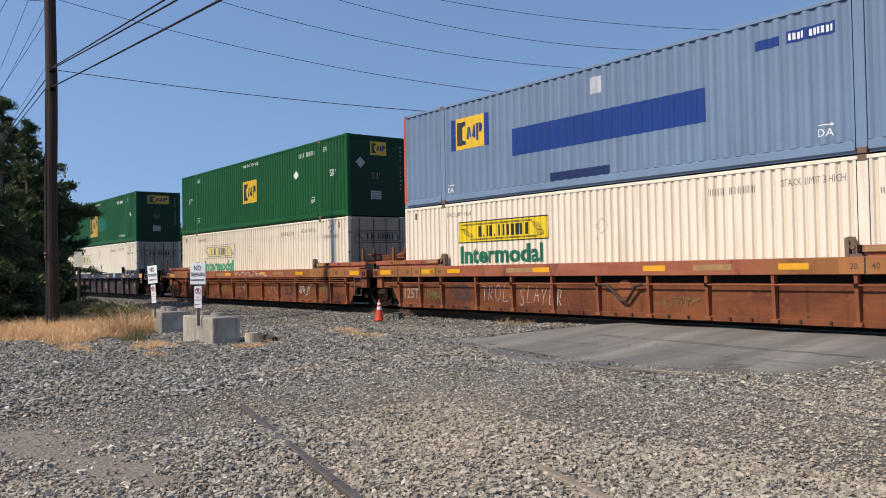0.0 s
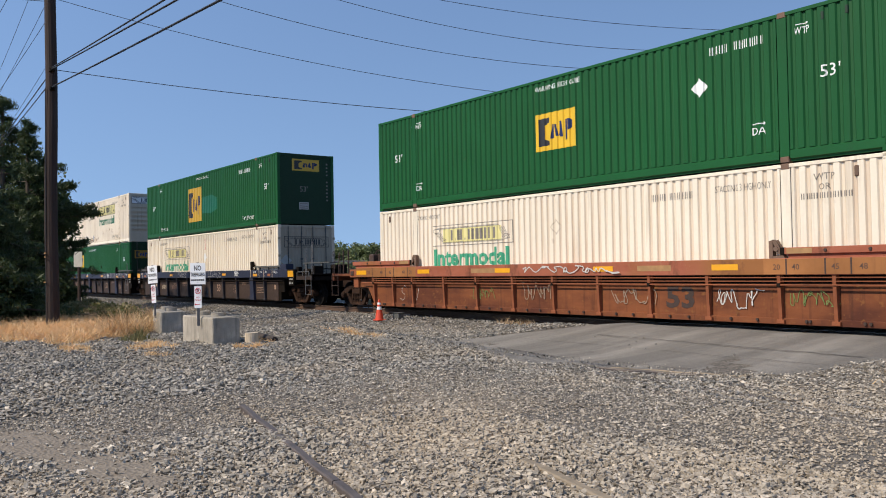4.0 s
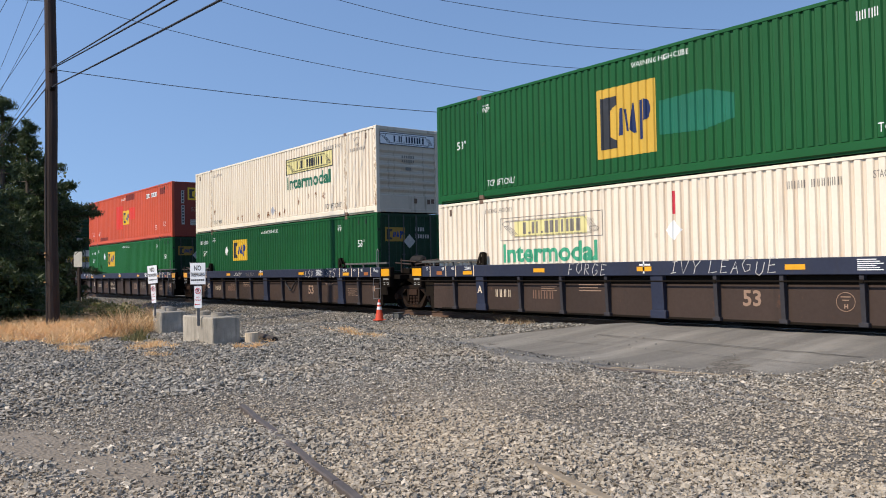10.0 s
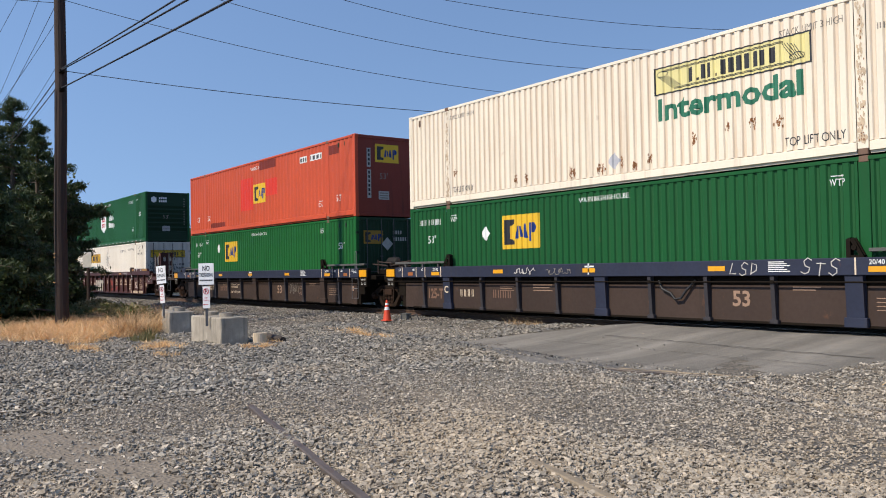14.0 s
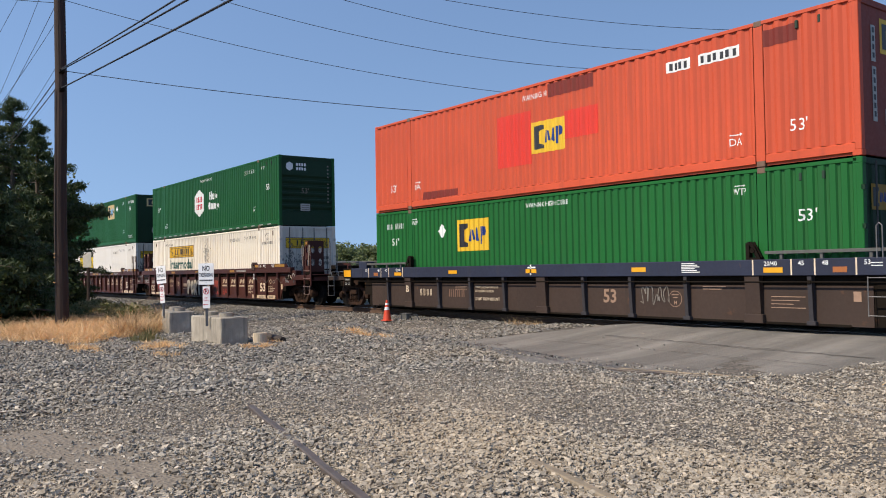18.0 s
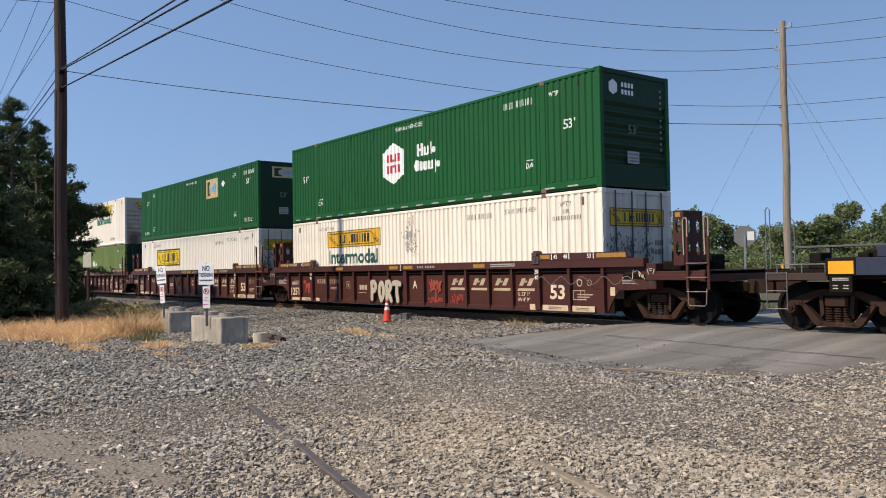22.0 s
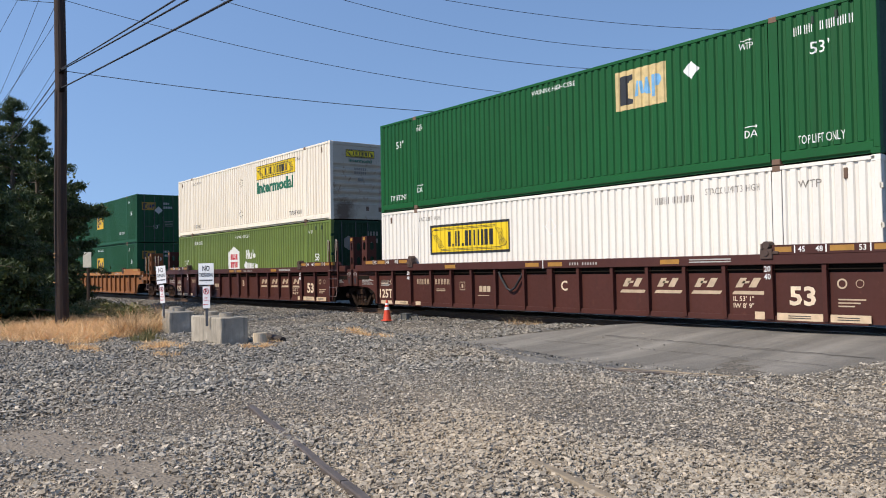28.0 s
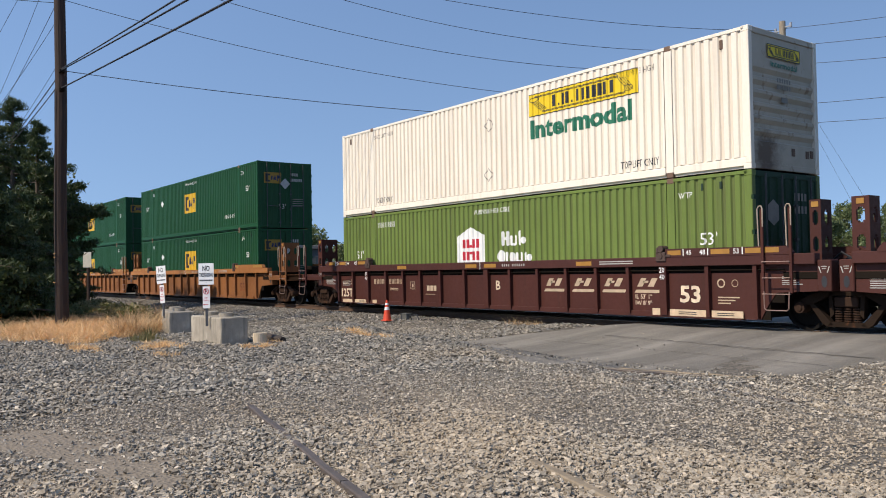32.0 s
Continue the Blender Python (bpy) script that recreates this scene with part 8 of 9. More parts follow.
blades("dry_brush", "brown dry tuft beside the rail", [(-16.0, 14.45, 0.5, 0.15, 160), (-15.3, 14.4, 0.25, 0.12, 70)], 67, "dry_brush", 0.08, 0.28, 0.6, 0.008)
blades("dry_grass", "pale straw-coloured dry grass at the yard's edge", [(-24.5, 4.7, 2.6, 1.3, 5000), (-27.5, 5.6, 3.2, 1.6, 6000), (-22.0, 4.9, 1.6, 0.8, 2500), (-25.5, 6.6, 2.0, 0.9, 3000), (-30.5, 7.0, 2.5, 1.4, 3000), (-23.6, 6.7, 1.2, 0.5, 1500), (-25.5, 8.0, 2.4, 0.8, 3000), (-22.6, 6.3, 0.9, 0.5, 1200)], 5, "dry_grass", 0.06, 0.31, 1.0, 0.012)
blades("dry_grass", "short straw-coloured dry grass between the stones", [(-18.6, 4.4, 1.0, 0.3, 900), (-16.6, 5.3, 0.8, 0.3, 900), (-17.6, 5.7, 0.8, 0.4, 900), (-16.3, 7.3, 0.45, 0.35, 900), (-17.9, 10.9, 1.3, 0.35, 1300), (-19.5, 11.2, 0.9, 0.25, 500), (-17.2, 8.0, 0.5, 0.35, 700), (-18.9, 6.1, 0.9, 0.3, 900), (-5.0, 11.7, 0.5, 0.3, 260), (-4.5, 10.9, 0.6, 0.3, 200)], 6, "dry_grass", 0.03, 0.13, 0.7, 0.01)
blades("weeds", "green and brown weeds in the stones", [(-20.2, 6.2, 0.7, 0.4, 700), (-26.5, 8.2, 1.8, 0.8, 2200), (-31, 9.0, 2.5, 1.0, 2500)], 7, "weeds", 0.06, 0.32, 0.45, 0.01)

# ---- woods behind the tracks ----
rng_w = random.Random(77)
# skyline: bearing (tangent), height at 110 m
SKY = [(-0.56, 9.5), (-0.40, 9.0), (-0.28, 8.8), (-0.19, 8.4), (-0.17, 8.6), (-0.13, 6.2), (-0.09, 5.6), (-0.05, 6.2), (-0.02, 7.0), (0.02, 6.4), (0.05, 6.2), (0.09, 7.4), (0.14, 8.3), (0.17, 8.0), (0.20, 7.6), (0.222, 7.2), (0.24, 6.0), (0.262, 8.2), (0.274, 9.8), (0.293, 9.6), (0.315, 8.9), (0.33, 7.9), (0.343, 6.6), (0.355, 7.2), (0.366, 6.8), (0.374, 5.2), (0.388, 5.8), (0.40, 7.0), (0.425, 7.0), (0.44, 7.8), (0.46, 8.5), (0.474, 9.0), (0.49, 7.6), (0.50, 7.0), (0.515, 8.5), (0.535, 8.7), (0.60, 9.0), (0.7, 9.0)]
off = -0.58
k = 0
while off < 0.72:
    h = float(np.interp(off, [s[0] for s in SKY], [s[1] for s in SKY])) * rng_w.uniform(0.92, 1.03)
    d = 110 + rng_w.uniform(-9, 9)
    x, y = bearing(off, d)
    broad_tree(x, y, h * d / 110, rng_w.uniform(3.4, 5.4), 100 + k, 4800, 0.185, "leaves", "leafy green broadleaf tree in summer leaf", 0.1)
    off += rng_w.uniform(0.018, 0.034)
    k += 1
for k in range(30):
    off = -0.3 + k * 0.034
    x, y = bearing(off, 100 + rng_w.uniform(-4, 4))
    broad_tree(x, y, rng_w.uniform(2.6, 4.2), rng_w.uniform(4.0, 5.5), 300 + k, 1300, 0.16, "leaves", "low green thicket at the foot of the woods", 0.0)
for k in range(34):
    off = -0.3 + k * 0.03
    x, y = bearing(off, 84 + rng_w.uniform(-4, 4))
    broad_tree(x, y, rng_w.uniform(2.2, 3.2), rng_w.uniform(3.6, 4.8), 400 + k, 1000, 0.12, "leaves", "low green thicket at the foot of the woods", 0.0)
# a wooded rise on the skyline
hill = bmesh.new()
rows = []
for j, (dd, zz) in enumerate(((150, 0.0), (170, 5.0), (230, 9.5), (320, 12.0), (420, 0.0))):
    row = []
    for k in range(80):
        off = -0.75 + k * 1.6 / 79
        x, y = bearing(off, dd)
        row.append(hill.verts.new((x, y, zz * (0.72 + 0.10 * math.sin(k * 0.4 + j) + 0.05 * math.sin(k * 1.9)) - 0.3)))
    rows.append(row)
for a, b in zip(rows, rows[1:]):
    for k in range(79):
        hill.faces.new((a[k], a[k + 1], b[k + 1], b[k]))
M["far_woods"] = plain("distant_woods", (0.045, 0.075, 0.035), 0.9, vary=0.45, scale=0.5, bump=1.0)
solid("wooded_rise", hill, M["far_woods"], "low rise covered with distant green woods", "hill", kind="structure", smooth=True)


# ---- poles and wires ----
def utility_pole(x, y, h, r, mat, label, group="utility poles"):
    p = thing("utility_pole", label, "utility pole", group, at=pose(x, y, float(lie(x, y))))
    n = 9
    bm = tube(bmesh.new(), [(0.02 * math.sin(k * 1.9), 0.02 * math.cos(k * 1.3), -0.2 + (h + 0.2) * k / (n - 1)) for k in range(n)], [r * (1 - 0.22 * k / (n - 1)) for k in range(n)], 14)
    part("pole", bm, M[mat], p)
    return p


LX, LY = -27.39, 5.82
BX, BY = -16.65, 28.5
pl = utility_pole(LX, LY, 12.6, 0.20, "pole_dark", "dark weathered wooden utility pole beside the yard")
part("pole_top_pin", rods(((0, 0, 12.4), (0, 0, 13.45), 0.03)), M["galv"], pl, "steel pole-top pin for the wires")
part("tag", boxes((0.05, 0.22, -0.235, -0.21, 2.3, 2.34), (0.07, 0.2, -0.235, -0.21, 2.18, 2.22), (-0.02, 0.24, -0.235, -0.21, 1.42, 1.45)), M["tan_dull"], pl, "small metal tags")
for z in (7.38, 7.95):
    part("cable_clamp", boxes((-0.26, 0.26, -0.08, 0.08, z - 0.06, z + 0.06), bev=0.02), M["black_steel"], pl, "dark cable clamp")
part("ground_wire", rods(((0.1, -0.2, 0.2), (0.09, -0.18, 7.4), 0.012)), M["cable"], pl)
pb = utility_pole(BX, BY, 10.62, 0.15, "pole_grey", "weathered grey wooden utility pole behind the track")
for z in (10.35, 9.69, 8.99):
    ia = part("insulator_bracket", boxes((-0.3, 0.0, -0.03, 0.03, z - 0.09, z - 0.04)), M["galv"], pb)
    part("insulator", rods(((-0.27, 0, z - 0.06), (-0.27, 0, z + 0.06), 0.05)), M["ceramic"], ia)
part("insulator_bracket", boxes((0.0, 0.38, -0.03, 0.03, 10.36, 10.41)), M["galv"], pb)
part("insulator", rods(((0.34, 0, 10.33), (0.34, 0, 10.5), 0.045)), M["ceramic"], pb)
for z in (7.48, 6.78):
    part("clamp", boxes((-0.2, 0.06, -0.1, 0.1, z - 0.06, z + 0.06), bev=0.02), M["galv"], pb, "steel cable clamp")
part("guard", boxes((-0.18, -0.1, -0.2, -0.16, 0.1, 1.6)), M["plate_yellow"], pb, "yellow guy guard")
TX, TY = bearing((1138 - 784) / 1454.5, 48)
pt = utility_pole(TX, TY, 12.0, 0.15, "pole_grey", "grey utility pole with two transformers and a crossarm")
ax, ay = 0.8, 0.6
part("crossarm", prism(bmesh.new(), [(-0.95 * ax - 0.04, -0.95 * ay + 0.04), (-0.95 * ax + 0.04, -0.95 * ay - 0.04), (0.95 * ax + 0.04, 0.95 * ay - 0.04), (0.95 * ax - 0.04, 0.95 * ay + 0.04)], 11.72, 11.84, "xy"), M["pole_grey"], pt)
for s in (-1, 1):
    cx, cy = s * 0.5 * ax, s * 0.5 * ay
    tr = part("transformer", rods(((cx, cy, 8.7), (cx, cy, 9.45), 0.21), ((cx, cy, 9.45), (cx, cy, 9.52), 0.16), n=14), M["ceramic"], pt, "grey cylindrical transformer")
    part("bushing", rods(((cx, cy, 9.5), (cx + 0.05, cy, 9.75), 0.035)), M["ceramic"], tr)
    for q in (0.35, 0.9):
        part("insulator", rods(((s * q * ax, s * q * ay, 11.84), (s * q * ax, s * q * ay, 12.05), 0.04)), M["ceramic"], pt)
    part("cutout", rods(((cx * 1.3, cy * 1.3, 10.5), (cx * 1.5, cy * 1.5, 10.9), 0.04)), M["ceramic"], pt)
gx, gy = bearing((860 - 784) / 1454.5, 50)
gl = thing("street_lamp", "grey steel lamp pole with a small floodlight", "street lamp", at=pose(gx, gy, float(lie(gx, gy))))
part("pole", rods(((0, 0, -0.1), (0, 0, 8.0), 0.11), n=12), M["galv"], gl)
part("conduit", rods(((0.2, 0.14, 0), (0.2, 0.14, 7.6), 0.03)), M["galv"], gl)
part("arm", rods(((0, 0, 7.05), (0.45, 0.35, 7.0), 0.03)), M["galv"], gl)
part("lamp_head", boxes((0.25, 0.62, 0.2, 0.55, 6.75, 7.0), bev=0.06), M["galv"], gl, "grey floodlight head")
part("cable_loop", tube(bmesh.new(), [(0, 0, 7.5), (0.4, 0.3, 7.35), (0.6, 0.46, 6.9), (0.45, 0.34, 6.4), (0.05, 0.05, 6.2)], 0.014), M["cable"], gl)
qx, qy = bearing((919 - 784) / 1454.5, 52)
utility_pole(qx, qy, 5.35, 0.085, "pole_dark", "thin dark wooden post behind the track")


def wire(name, p, q, sag, r, label, group="overhead wires", n=28):
    """A hanging wire from p to q, in a shallow curve."""
    pts = []
    for k in range(n + 1):
        f = k / n
        pts.append((p[0] + (q[0] - p[0]) * f, p[1] + (q[1] - p[1]) * f, p[2] + (q[2] - p[2]) * f - 4 * sag * f * (1 - f)))
    bm = bmesh.new()
    tube(bm, pts, r, 5)
    return solid(name, bm, M["cable"], label, "overhead wire", group)


W = "thin black overhead wire crossing above the train"
for zl, zb, sag in ((13.28, 10.35, 1.0), (13.49, 9.69, 1.63), (11.92, 8.99, 1.45), (10.23, 7.48, 1.0), (7.99, 6.78, 0.47)):
    wire("overhead_wire", (LX, LY, zl), (BX - (0.27 if zb > 8 else 0), BY, zb), sag, 0.0095 if zb > 7 else 0.012, W)
    wire("overhead_wire", (BX, BY, zb), (14.0, 27.0, zb + (-0.9 if zb > 8 else -0.1)), 1.05 if zb > 8 else 0.85, 0.009, "thin black overhead wire leading away behind the track")
K = "thick black overhead cable from the dark pole"
for z0, q, r in ((7.42, (-11.57, 4.74, 5.64), 0.021), (7.98, (-12.73, 4.5, 5.91), 0.018), (8.02, (-12.79, 4.32, 5.89), 0.016)):
    p = Vector((LX, LY, z0))
    d = Vector(q) - p
    far = p + d * 1.8
    wire("overhead_cable", tuple(p), (far.x, far.y, far.z), 0.03, r, K, "overhead cables")
FX, FY = bearing(-0.59, 60)
for z0, z1, dy, r in ((7.9, 7.4, 0.0, 0.018), (7.6, 7.1, -0.3, 0.016), (8.3, 7.9, 0.5, 0.007), (10.3, 9.8, 0.4, 0.009), (9.7, 9.2, -0.6, 0.009), (11.9, 11.3, 0.9, 0.009), (12.7, 12.1, -0.9, 0.009)):
    wire("overhead_cable", (LX, LY, z0), (FX, FY + dy, z1), 0.3, r, "black overhead cable running away past the evergreens", "overhead cables")
hx, hy = bearing(-0.80, 31)
wire("overhead_cable", (LX, LY, 10.1), (hx, hy, 10.95), 0.15, 0.01, "thin black overhead cable leading away from the dark pole", "overhead cables")
wire("overhead_wire", (TX, TY, 8.3), (gx, gy, 7.6), 0.75, 0.014, "black service wire between the lamp and the transformer pole")
for a, b in (((BX, BY, 8.6), (BX + 3.2, BY + 2.0, 0.2)), ((BX, BY, 8.9), (BX + 3.9, BY + 2.2, 0.2)), ((BX, BY, 8.8), (BX - 4.8, BY - 1.0, 0.2))):
    wire("guy_wire", a, b, 0.0, 0.004, "thin steel guy wire of the grey pole", "guy wires", 2)


# ---- signs, blocks and small things in the yard ----
def turned(x, y, z=0.0):
    """A pose at (x, y) whose -y face looks back to the lane where the camera stands."""
    return pose(x, y, z, 0, 0, math.degrees(math.atan2(y, x)) - 90 + 180 - 180)


def no_trespassing(x, y, tilt):
    s = thing("trespass_sign", "white no-trespassing sign above a small no-parking sign", "sign", "signs on the blocks", at=turned(x, y) @ pose(0, 0, 0, 0, tilt, -48 if tilt else -24))
    part("post", prism(bmesh.new(), [(-0.03, 0.0), (0.03, 0.0), (0.03, 0.012), (0.012, 0.035), (-0.012, 0.035), (-0.03, 0.012)], 0.42, 1.84, "xy"), M["sign_post"], s, "dark steel channel post")
    a = part("sign_plate", boxes((-0.18, 0.18, -0.012, -0.004, 1.35, 1.83), bev=0.003), M["sign_white"], s)
    b = part("sign_plate", boxes((-0.085, 0.085, -0.012, -0.004, 0.82, 1.31), bev=0.003), M["sign_white"], s)
    for text, z, h, w in (("NO", 1.66, 0.115, 0.17), ("TRESPASSING", 1.53, 0.085, 0.325)):
        o = part("lettering", word_bm(text, 0, z, h, w, 0.015), M["mark_black"], a)
        o.matrix_basis = pose(0, -0.0155, 0)
    o = part("small_lettering", poly_bm(*[rect(-0.155 + k * 0.045, -0.12 + k * 0.045, 1.43, 1.465) for k in range(7)]), M["mark_black"], a)
    o.matrix_basis = pose(0, -0.0155, 0)
    o = part("ring", stroke([(0.062 * math.cos(t), 1.2 + 0.062 * math.sin(t)) for t in np.linspace(0, 2 * math.pi, 21)] + [(0.044, 1.156), (-0.044, 1.244)], 0.014), M["mark_red"], b, "red ring with a bar")
    o.matrix_basis = pose(0, -0.0165, 0)
    o = part("lettering", word_bm("P", 0, 1.155, 0.09, None, 0.02), M["mark_black"], b)
    o.matrix_basis = pose(0, -0.0155, 0)
    o = part("lettering", word_bm("NO", 0, 1.04, 0.035, None, 0.01), M["mark_red"], b)
    o.matrix_basis = pose(0, -0.0155, 0)
    o = part("lettering", word_bm("PARKING", 0, 0.98, 0.033, 0.13, 0.01), M["mark_red"], b)
    o.matrix_basis = pose(0, -0.0155, 0)
    o = part("arrow", poly_bm(rect(-0.05, 0.05, 0.895, 0.91), [(-0.075, 0.9025), (-0.045, 0.88), (-0.045, 0.925)]), M["mark_red"], b)
    o.matrix_basis = pose(0, -0.0155, 0)
    for z in (1.4, 1.78):
        part("bolt", rods(((0, -0.02, z), (0, -0.01, z), 0.008)), M["galv"], s)
    return s


def concrete_block(x, y, seed, turn=0.0, mat="concrete", look_="pale cast concrete block with two round studs on top"):
    """A cast block with two round studs on top; x, y is its near right corner."""
    b = thing("concrete_block", look_, "concrete block", "blocks in the yard", at=pose(x, y, float(lie(x, y)) - 0.03, 0, 0, turn))
    bm = boxes((-1.83, 0, 0, 0.64, 0, 0.63), bev=0.025)
    bmesh.ops.subdivide_edges(bm, edges=bm.edges[:], cuts=2, use_grid_fill=True)
    rng = random.Random(seed)
    for v in bm.verts:
        v.co += Vector((rng.uniform(-1, 1), rng.uniform(-1, 1), rng.uniform(-1, 1))) * 0.006
    part("block", bm, M[mat], b)
    for sx in (-1.37, -0.45):
        part("stud", prism(bmesh.new(), [(sx + 0.16 * math.cos(t), 0.32 + 0.16 * math.sin(t)) for t in np.linspace(0, 6.283, 17)[:-1]], 0.60, 0.72, "xy"), M[mat], b, "round concrete stud")
    return b


concrete_block(-17.37, 6.92, 1)
concrete_block(-21.95, 7.32, 2, -12.0, "darker_concrete", "darker cast concrete block with two round studs on top")
no_trespassing(-17.98, 6.84, 0)
no_trespassing(-22.35, 7.33, -4.0)
bl = thing("blank_sign", "blank weathered sign plate on a thin wooden post", "sign", at=turned(-35.72, 8.58, 0) @ pose(0, 0, 0, 0, 0, -38))
part("post", boxes((-0.05, 0.05, 0.0, 0.09, -0.1, 2.1), bev=0.008), M["pole_dark"], bl)
part("sign_plate", boxes((-0.2, 0.2, -0.02, -0.004, 1.93, 2.56), bev=0.01), M["sign_back"], bl, "blank pale sheet")


def traffic_cone(x, y):
    c = thing("traffic_cone", "orange traffic cone with two white collars beside the track", "traffic cone", at=pose(x, y, float(lie(x, y)) + 0.02))
    part("base", boxes((-0.145, 0.145, -0.145, 0.145, 0, 0.035), bev=0.015), M["cone"], c)
    part("cone_body", cyl(bmesh.new(), (0, 0, 0.03), (0, 0, 0.63), 0.13, 20, 0.026), M["cone"], c)
    for z, h in ((0.33, 0.09), (0.48, 0.06)):
        r = lambda q: 0.13 - 0.104 * (q - 0.03) / 0.60 + 0.003
        part("collar", cyl(bmesh.new(), (0, 0, z), (0, 0, z + h), r(z), 20, r(z + h)), M["sign_white"], c, "white reflective collar")


traffic_cone(-20.75, 13.45)
jb = thing("junction_box", "small weathered metal box with cables on the ballast", "junction box", at=pose(-20.55, 14.0, float(lie(-20.5, 14.0))))
part("box", boxes((-0.15, 0.15, -0.1, 0.1, 0, 0.17), bev=0.02), M["rail_grey"], jb)
part("lid", boxes((-0.165, 0.165, -0.115, 0.115, 0.17, 0.19), bev=0.008), M["rail_grey"], jb)
part("cable", tube(bmesh.new(), [(0.2, 0, 0.1), (0.5, 0.05, 0.16), (0.8, -0.1, 0.04), (1.3, 0.1, 0.03)], 0.02), M["cable"], jb, "black cable")
M["stump"] = timber("pale_stump_wood", (0.62, 0.50, 0.36))
st = cyl(bmesh.new(), (-17.25, 7.78, -0.05), (-17.25, 7.78, 0.25), 0.155, 18, 0.15)
solid("timber_stump", st, M["stump"], "short sawn-off timber post in the gravel", "post")
lg = cyl(bmesh.new(), (-18.3, 8.45, 0.07), (-17.15, 8.3, 0.06), 0.09, 9, 0.075)
solid("timber_offcut", lg, M["tie"], "short dark timber lying on the gravel", "timber")
sl = prism(bmesh.new(), [(-17.75, 6.72), (-17.3, 6.75), (-17.2, 6.9), (-17.6, 6.95)], 0.0, 0.06, "xy")
solid("concrete_chip", sl, M["concrete"], "flat broken piece of concrete on the gravel", "rubble")


def buried_rail(p, q, z, name, label, r=0.036, mat="old_rail"):
    """The head of an old rail showing through the stones."""
    d = (Vector(q) - Vector(p)).normalized()
    s = Vector((-d.y, d.x)) * r
    n = 12
    bm = bmesh.new()
    prev = None
    for k in range(n + 1):
        c = Vector(p) + (Vector(q) - Vector(p)) * k / n
        zz = z + 0.006 * math.sin(k * 1.7)
        cur = [bm.verts.new((c.x + s.x * a, c.y + s.y * a, zz + b)) for a, b in ((-1, -0.10), (-1, -0.012), (-0.75, 0), (0.75, 0), (1, -0.012), (1, -0.10))]
        if prev:
            for i in range(5):
                bm.faces.new((prev[i], prev[i + 1], cur[i + 1], cur[i]))
        else:
            bm.faces.new(cur)
        prev = cur
    bm.faces.new(prev[::-1])
    return solid(name, bm, M[mat], label, "old rail", "old rails in the gravel")


OLD = "worn old rail half buried in the gravel"
buried_rail((-9.15, 4.0), (-5.35, 3.07), 0.05, "old_rail", OLD)
buried_rail((-5.33, 3.065), (-1.0, 2.0), 0.055, "old_rail", OLD)
buried_rail((-5.85, 4.86), (-5.3, 4.71), 0.022, "old_timber", "bleached timber edge in the gravel", 0.035, "pale_timber")
buried_rail((-5.0, 4.62), (-0.5, 3.35), 0.035, "old_timber", "bleached timber edge in the gravel", 0.04, "pale_timber")
buried_rail((-8.5, 9.72), (-6.5, 10.22), 0.05, "old_timber", "bleached timber edge along the asphalt", 0.03, "pale_timber")
buried_rail((-8.7, 9.62), (-6.4, 10.12), 0.04, "old_rail", OLD)
buried_rail((-6.4, 8.9), (-5.2, 8.88), 0.03, "old_rail", OLD)


# ---- far buildings and roadside ----
def far_building(px0, px1, d, z0, z1, depth, name, label, mat, rows, cols, category="building"):
    x0, y0 = bearing((px0 - 784) / 1454.5, d)
    x1, y1 = bearing((px1 - 784) / 1454.5, d)
    w = math.hypot(x1 - x0, y1 - y0)
    b = thing(name, label, category, at=pose((x0 + x1) / 2, (y0 + y1) / 2, 0, 0, 0, math.degrees(math.atan2(y1 - y0, x1 - x0))))
    part("wall", boxes((-w / 2, w / 2, 0, depth, 0, z1), bev=0.05), M[mat], b)
    part("roof", boxes((-w / 2 - 0.3, w / 2 + 0.3, -0.3, depth + 0.3, z1, z1 + 0.4), bev=0.05), M["far_roof"], b)
    for i in range(cols):
        for j in range(rows):
            cx = -w / 2 + w * (i + 0.5) / cols
            cz = z0 + (z1 - z0) * (j + 0.5) / rows
            ww, hh = w / cols * 0.3, (z1 - z0) / rows * 0.28
            fr = part("window", boxes((cx - ww, cx + ww, -0.06, 0.0, cz - hh, cz + hh)), M["far_roof"], b)
            part("pane", boxes((cx - ww * 0.85, cx + ww * 0.85, -0.09, -0.061, cz - hh * 0.85, cz + hh * 0.85)), M["far_glass"], fr)
    return b


M["far_brick"] = plain("far_red_brick", (0.24, 0.13, 0.10), 0.9, vary=0.12, scale=0.8)
M["far_concrete"] = plain("far_brown_concrete", (0.12, 0.11, 0.105), 0.9, vary=0.12, scale=0.8)
M["far_roof"] = plain("dark_roof", (0.10, 0.10, 0.105), 0.8)
M["far_glass"] = plain("dark_window_glass", (0.05, 0.06, 0.07), 0.15)
M["dark_wall"] = plain("dark_grey_cladding", (0.055, 0.06, 0.065), 0.7, vary=0.2, scale=0.8)
M["pale_wall"] = plain("pale_trailer_sheet", (0.62, 0.62, 0.60), 0.5, vary=0.08, scale=1.0)
M["billboard"] = plain("blue_billboard", (0.05, 0.20, 0.50), 0.5, vary=0.15, scale=0.6)
far_building(738, 768, 380, 14, 22.5, 14, "apartment_tower", "distant red-brick apartment tower above the trees", "far_brick", 4, 3)
far_building(766, 797, 385, 13, 21.0, 14, "apartment_tower", "distant brown concrete apartment tower above the trees", "far_concrete", 4, 5)
far_building(560, 890, 92, 0.8, 2.3, 9, "warehouse", "long low dark grey warehouse behind the tracks", "dark_wall", 1, 14)
far_building(430, 560, 92, 0.8, 4.1, 9, "warehouse", "low dark grey shed behind the tracks", "dark_wall", 1, 6)
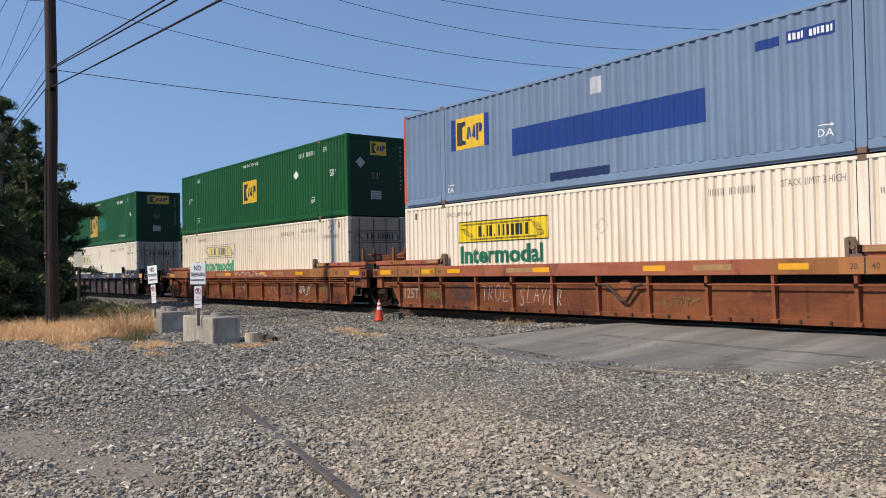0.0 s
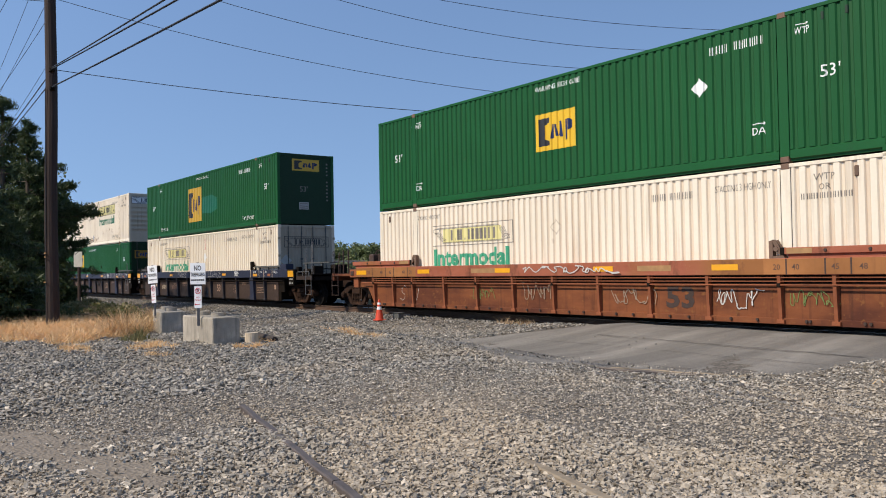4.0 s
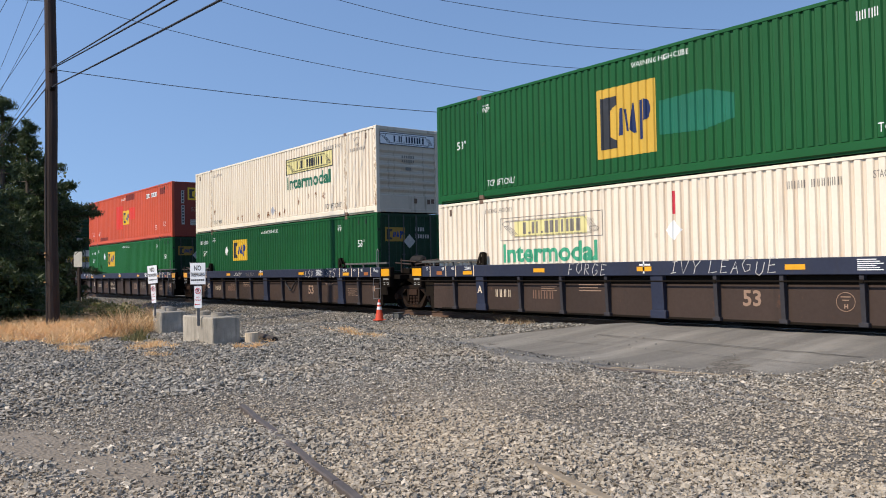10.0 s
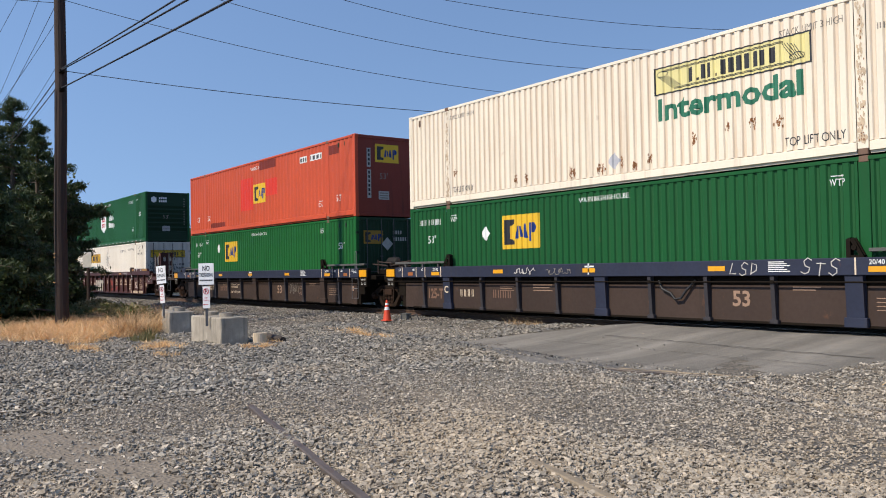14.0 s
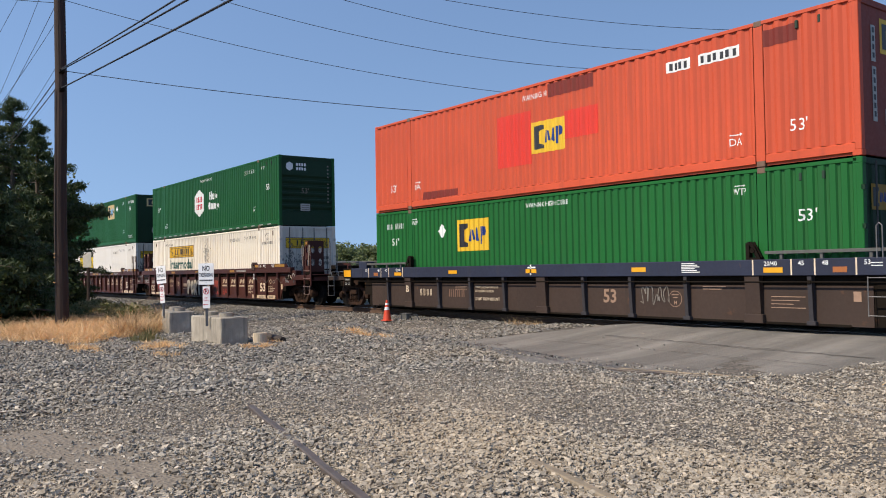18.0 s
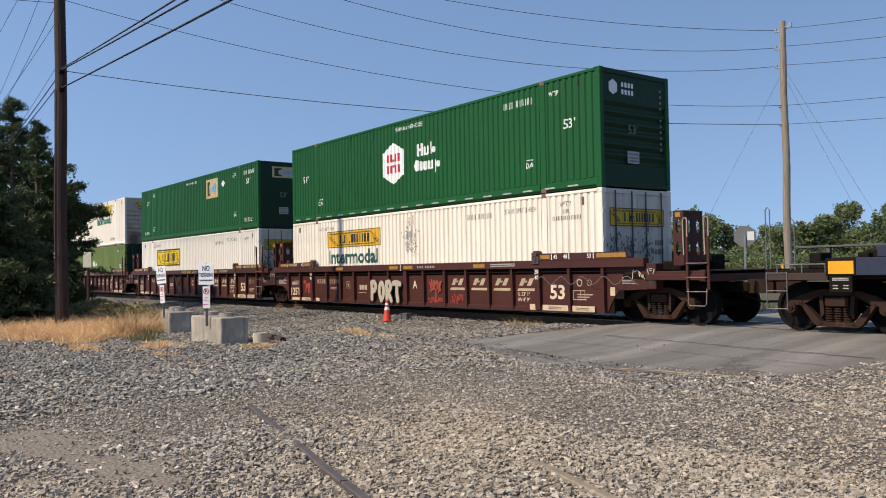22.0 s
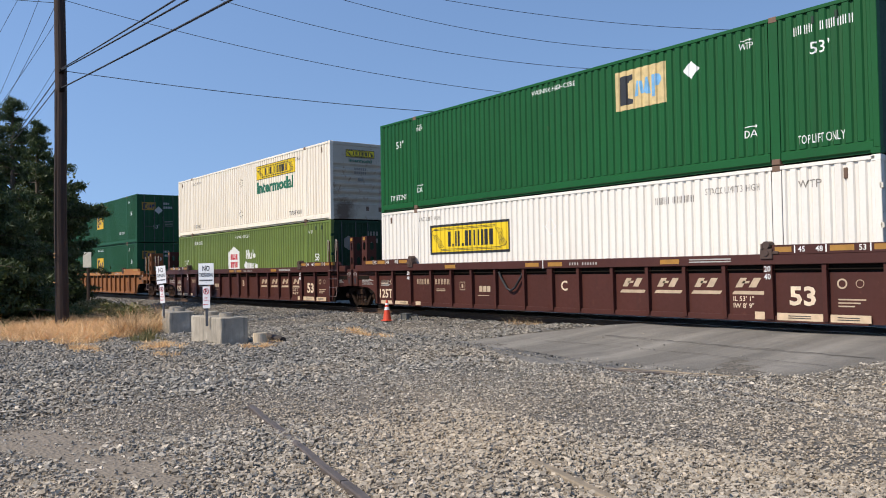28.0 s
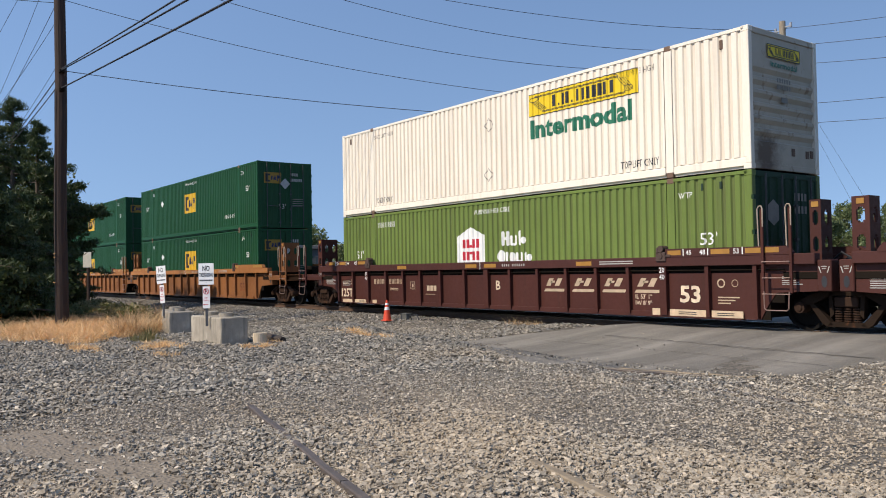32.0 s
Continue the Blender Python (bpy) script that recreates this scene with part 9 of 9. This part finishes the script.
for px0, px1, d in ((940, 990, 82), (1000, 1075, 84)):
    x0, y0 = bearing((px0 - 784) / 1454.5, d)
    x1, y1 = bearing((px1 - 784) / 1454.5, d)
    w = math.hypot(x1 - x0, y1 - y0)
    tr = thing("box_trailer", "white box trailer parked far behind the tracks", "trailer", "parked trailers", at=pose((x0 + x1) / 2, (y0 + y1) / 2, 0.0, 0, 0, math.degrees(math.atan2(y1 - y0, x1 - x0))))
    part("body", boxes((-w / 2, w / 2, 0, 2.4, 0.9, 3.05), bev=0.04), M["pale_wall"], tr)
    for k in range(7):
        part("rib", boxes((-w / 2 + w * (k + 0.5) / 7 - 0.02, -w / 2 + w * (k + 0.5) / 7 + 0.02, -0.03, 0.0, 0.95, 3.0)), M["rail_grey"], tr)
    part("chassis", boxes((-w / 2, w / 2, 0.7, 1.7, 0.55, 0.9)), M["black_steel"], tr)
    for sx in (-0.3, 0.3):
        for y in (0.1, 2.1):
            part("wheel", rods(((sx * w, y, 0.5), (sx * w, y + 0.25, 0.5), 0.5), n=14), M["cable"], tr)
bx, by = bearing((742 - 784) / 1454.5, 88)
bb = thing("billboard", "small blue billboard on posts behind the tracks", "billboard", at=turned(bx, by, 0))
part("panel", boxes((-1.25, 1.25, -0.05, 0.05, 4.6, 5.8), bev=0.02), M["billboard"], bb)
o = part("text_print", poly_bm(rect(-0.7, 0.5, 5.35, 5.5), rect(-0.8, 0.7, 5.05, 5.2), rect(-0.4, 0.4, 4.8, 4.9)), M["pale_wall"], bb)
o.matrix_basis = pose(0, -0.056, 0)
for s in (-0.9, 0.9):
    part("post", rods(((s, 0.1, -0.1), (s, 0.1, 5.6), 0.08)), M["galv"], bb)
yx, yy = bearing((1085 - 784) / 1454.5, 104)
yb = thing("shop_sign", "yellow-lettered dark sign above the thicket", "sign", at=turned(yx, yy, 0))
part("panel", boxes((-0.9, 0.9, -0.1, 0.1, 6.6, 7.7), bev=0.02), M["dark_wall"], yb)
o = part("text_print", poly_bm(*[rect(-0.7 + k * 0.36, -0.45 + k * 0.36, 6.8, 7.4) for k in range(4)]), M["yellow"], yb)
o.matrix_basis = pose(0, -0.108, 0)
part("post", rods(((0, 0.05, -0.1), (0, 0.05, 6.7), 0.12)), M["galv"], yb)
M["sign_grey"] = plain("dull_bare_sign_metal", (0.20, 0.205, 0.20), 0.6, 0.2, 0.15)
sx_, sy_ = bearing((1303 - 784) / 1454.5, 30)
ss = thing("stop_sign", "bare grey back of an octagonal road sign", "sign", at=turned(sx_, sy_, 0))
part("sign_plate", prism(bmesh.new(), [(0.38 * math.cos(t), 2.55 + 0.38 * math.sin(t)) for t in np.linspace(math.pi / 8, 2 * math.pi + math.pi / 8, 9)[:-1]], -0.012, 0.0), M["sign_grey"], ss, "bare metal octagon")
part("post", boxes((-0.035, 0.035, -0.06, -0.014, -0.1, 2.6), bev=0.008), M["galv"], ss)
part("sticker", boxes((0.08, 0.3, -0.018, -0.0125, 2.42, 2.72)), M["sign_white"], ss, "white label")
blades("verge_grass", "rough dry verge grass behind the track", [(-30 + k * 6, 22.0 + (k % 3), 5, 1.8, 1500) for k in range(8)], 15, "weeds", 0.15, 0.5, 0.4, 0.02)
for k in range(2, len(TRUCK_X)):
    bogies.append(copy_thing(bogies[0 if k in (3, 4, 7, 8, 11) else 1], pose(0, 0, 0)))


# ---- motion of the train ----
def motions():
    times = [float(t) for t in range(33)]
    for x0, ob in zip(CAR_X, cars):
        walk(ob, [(t, pose(x0 + run(t), TRACK, RAIL)) for t in times])
    for ob, car, tier in load:
        z = 0.60 + tier * 2.91
        walk(ob, [(t, pose(CAR_X[car] + run(t), TRACK, z)) for t in times])
    for x0, ob in zip(TRUCK_X, bogies):
        walk(ob, [(t, pose(x0 + run(t), TRACK, RAIL)) for t in times])
        for axle in [o for o in ob.children if o.name.startswith("wheelset")]:
            x = axle.location.x
            walk(axle, [(k / 10, pose(x, 0, WHEEL_R) @ Matrix.Rotation((run(k / 10) - run(0)) / WHEEL_R, 4, "Y")) for k in range(321)])


motions()
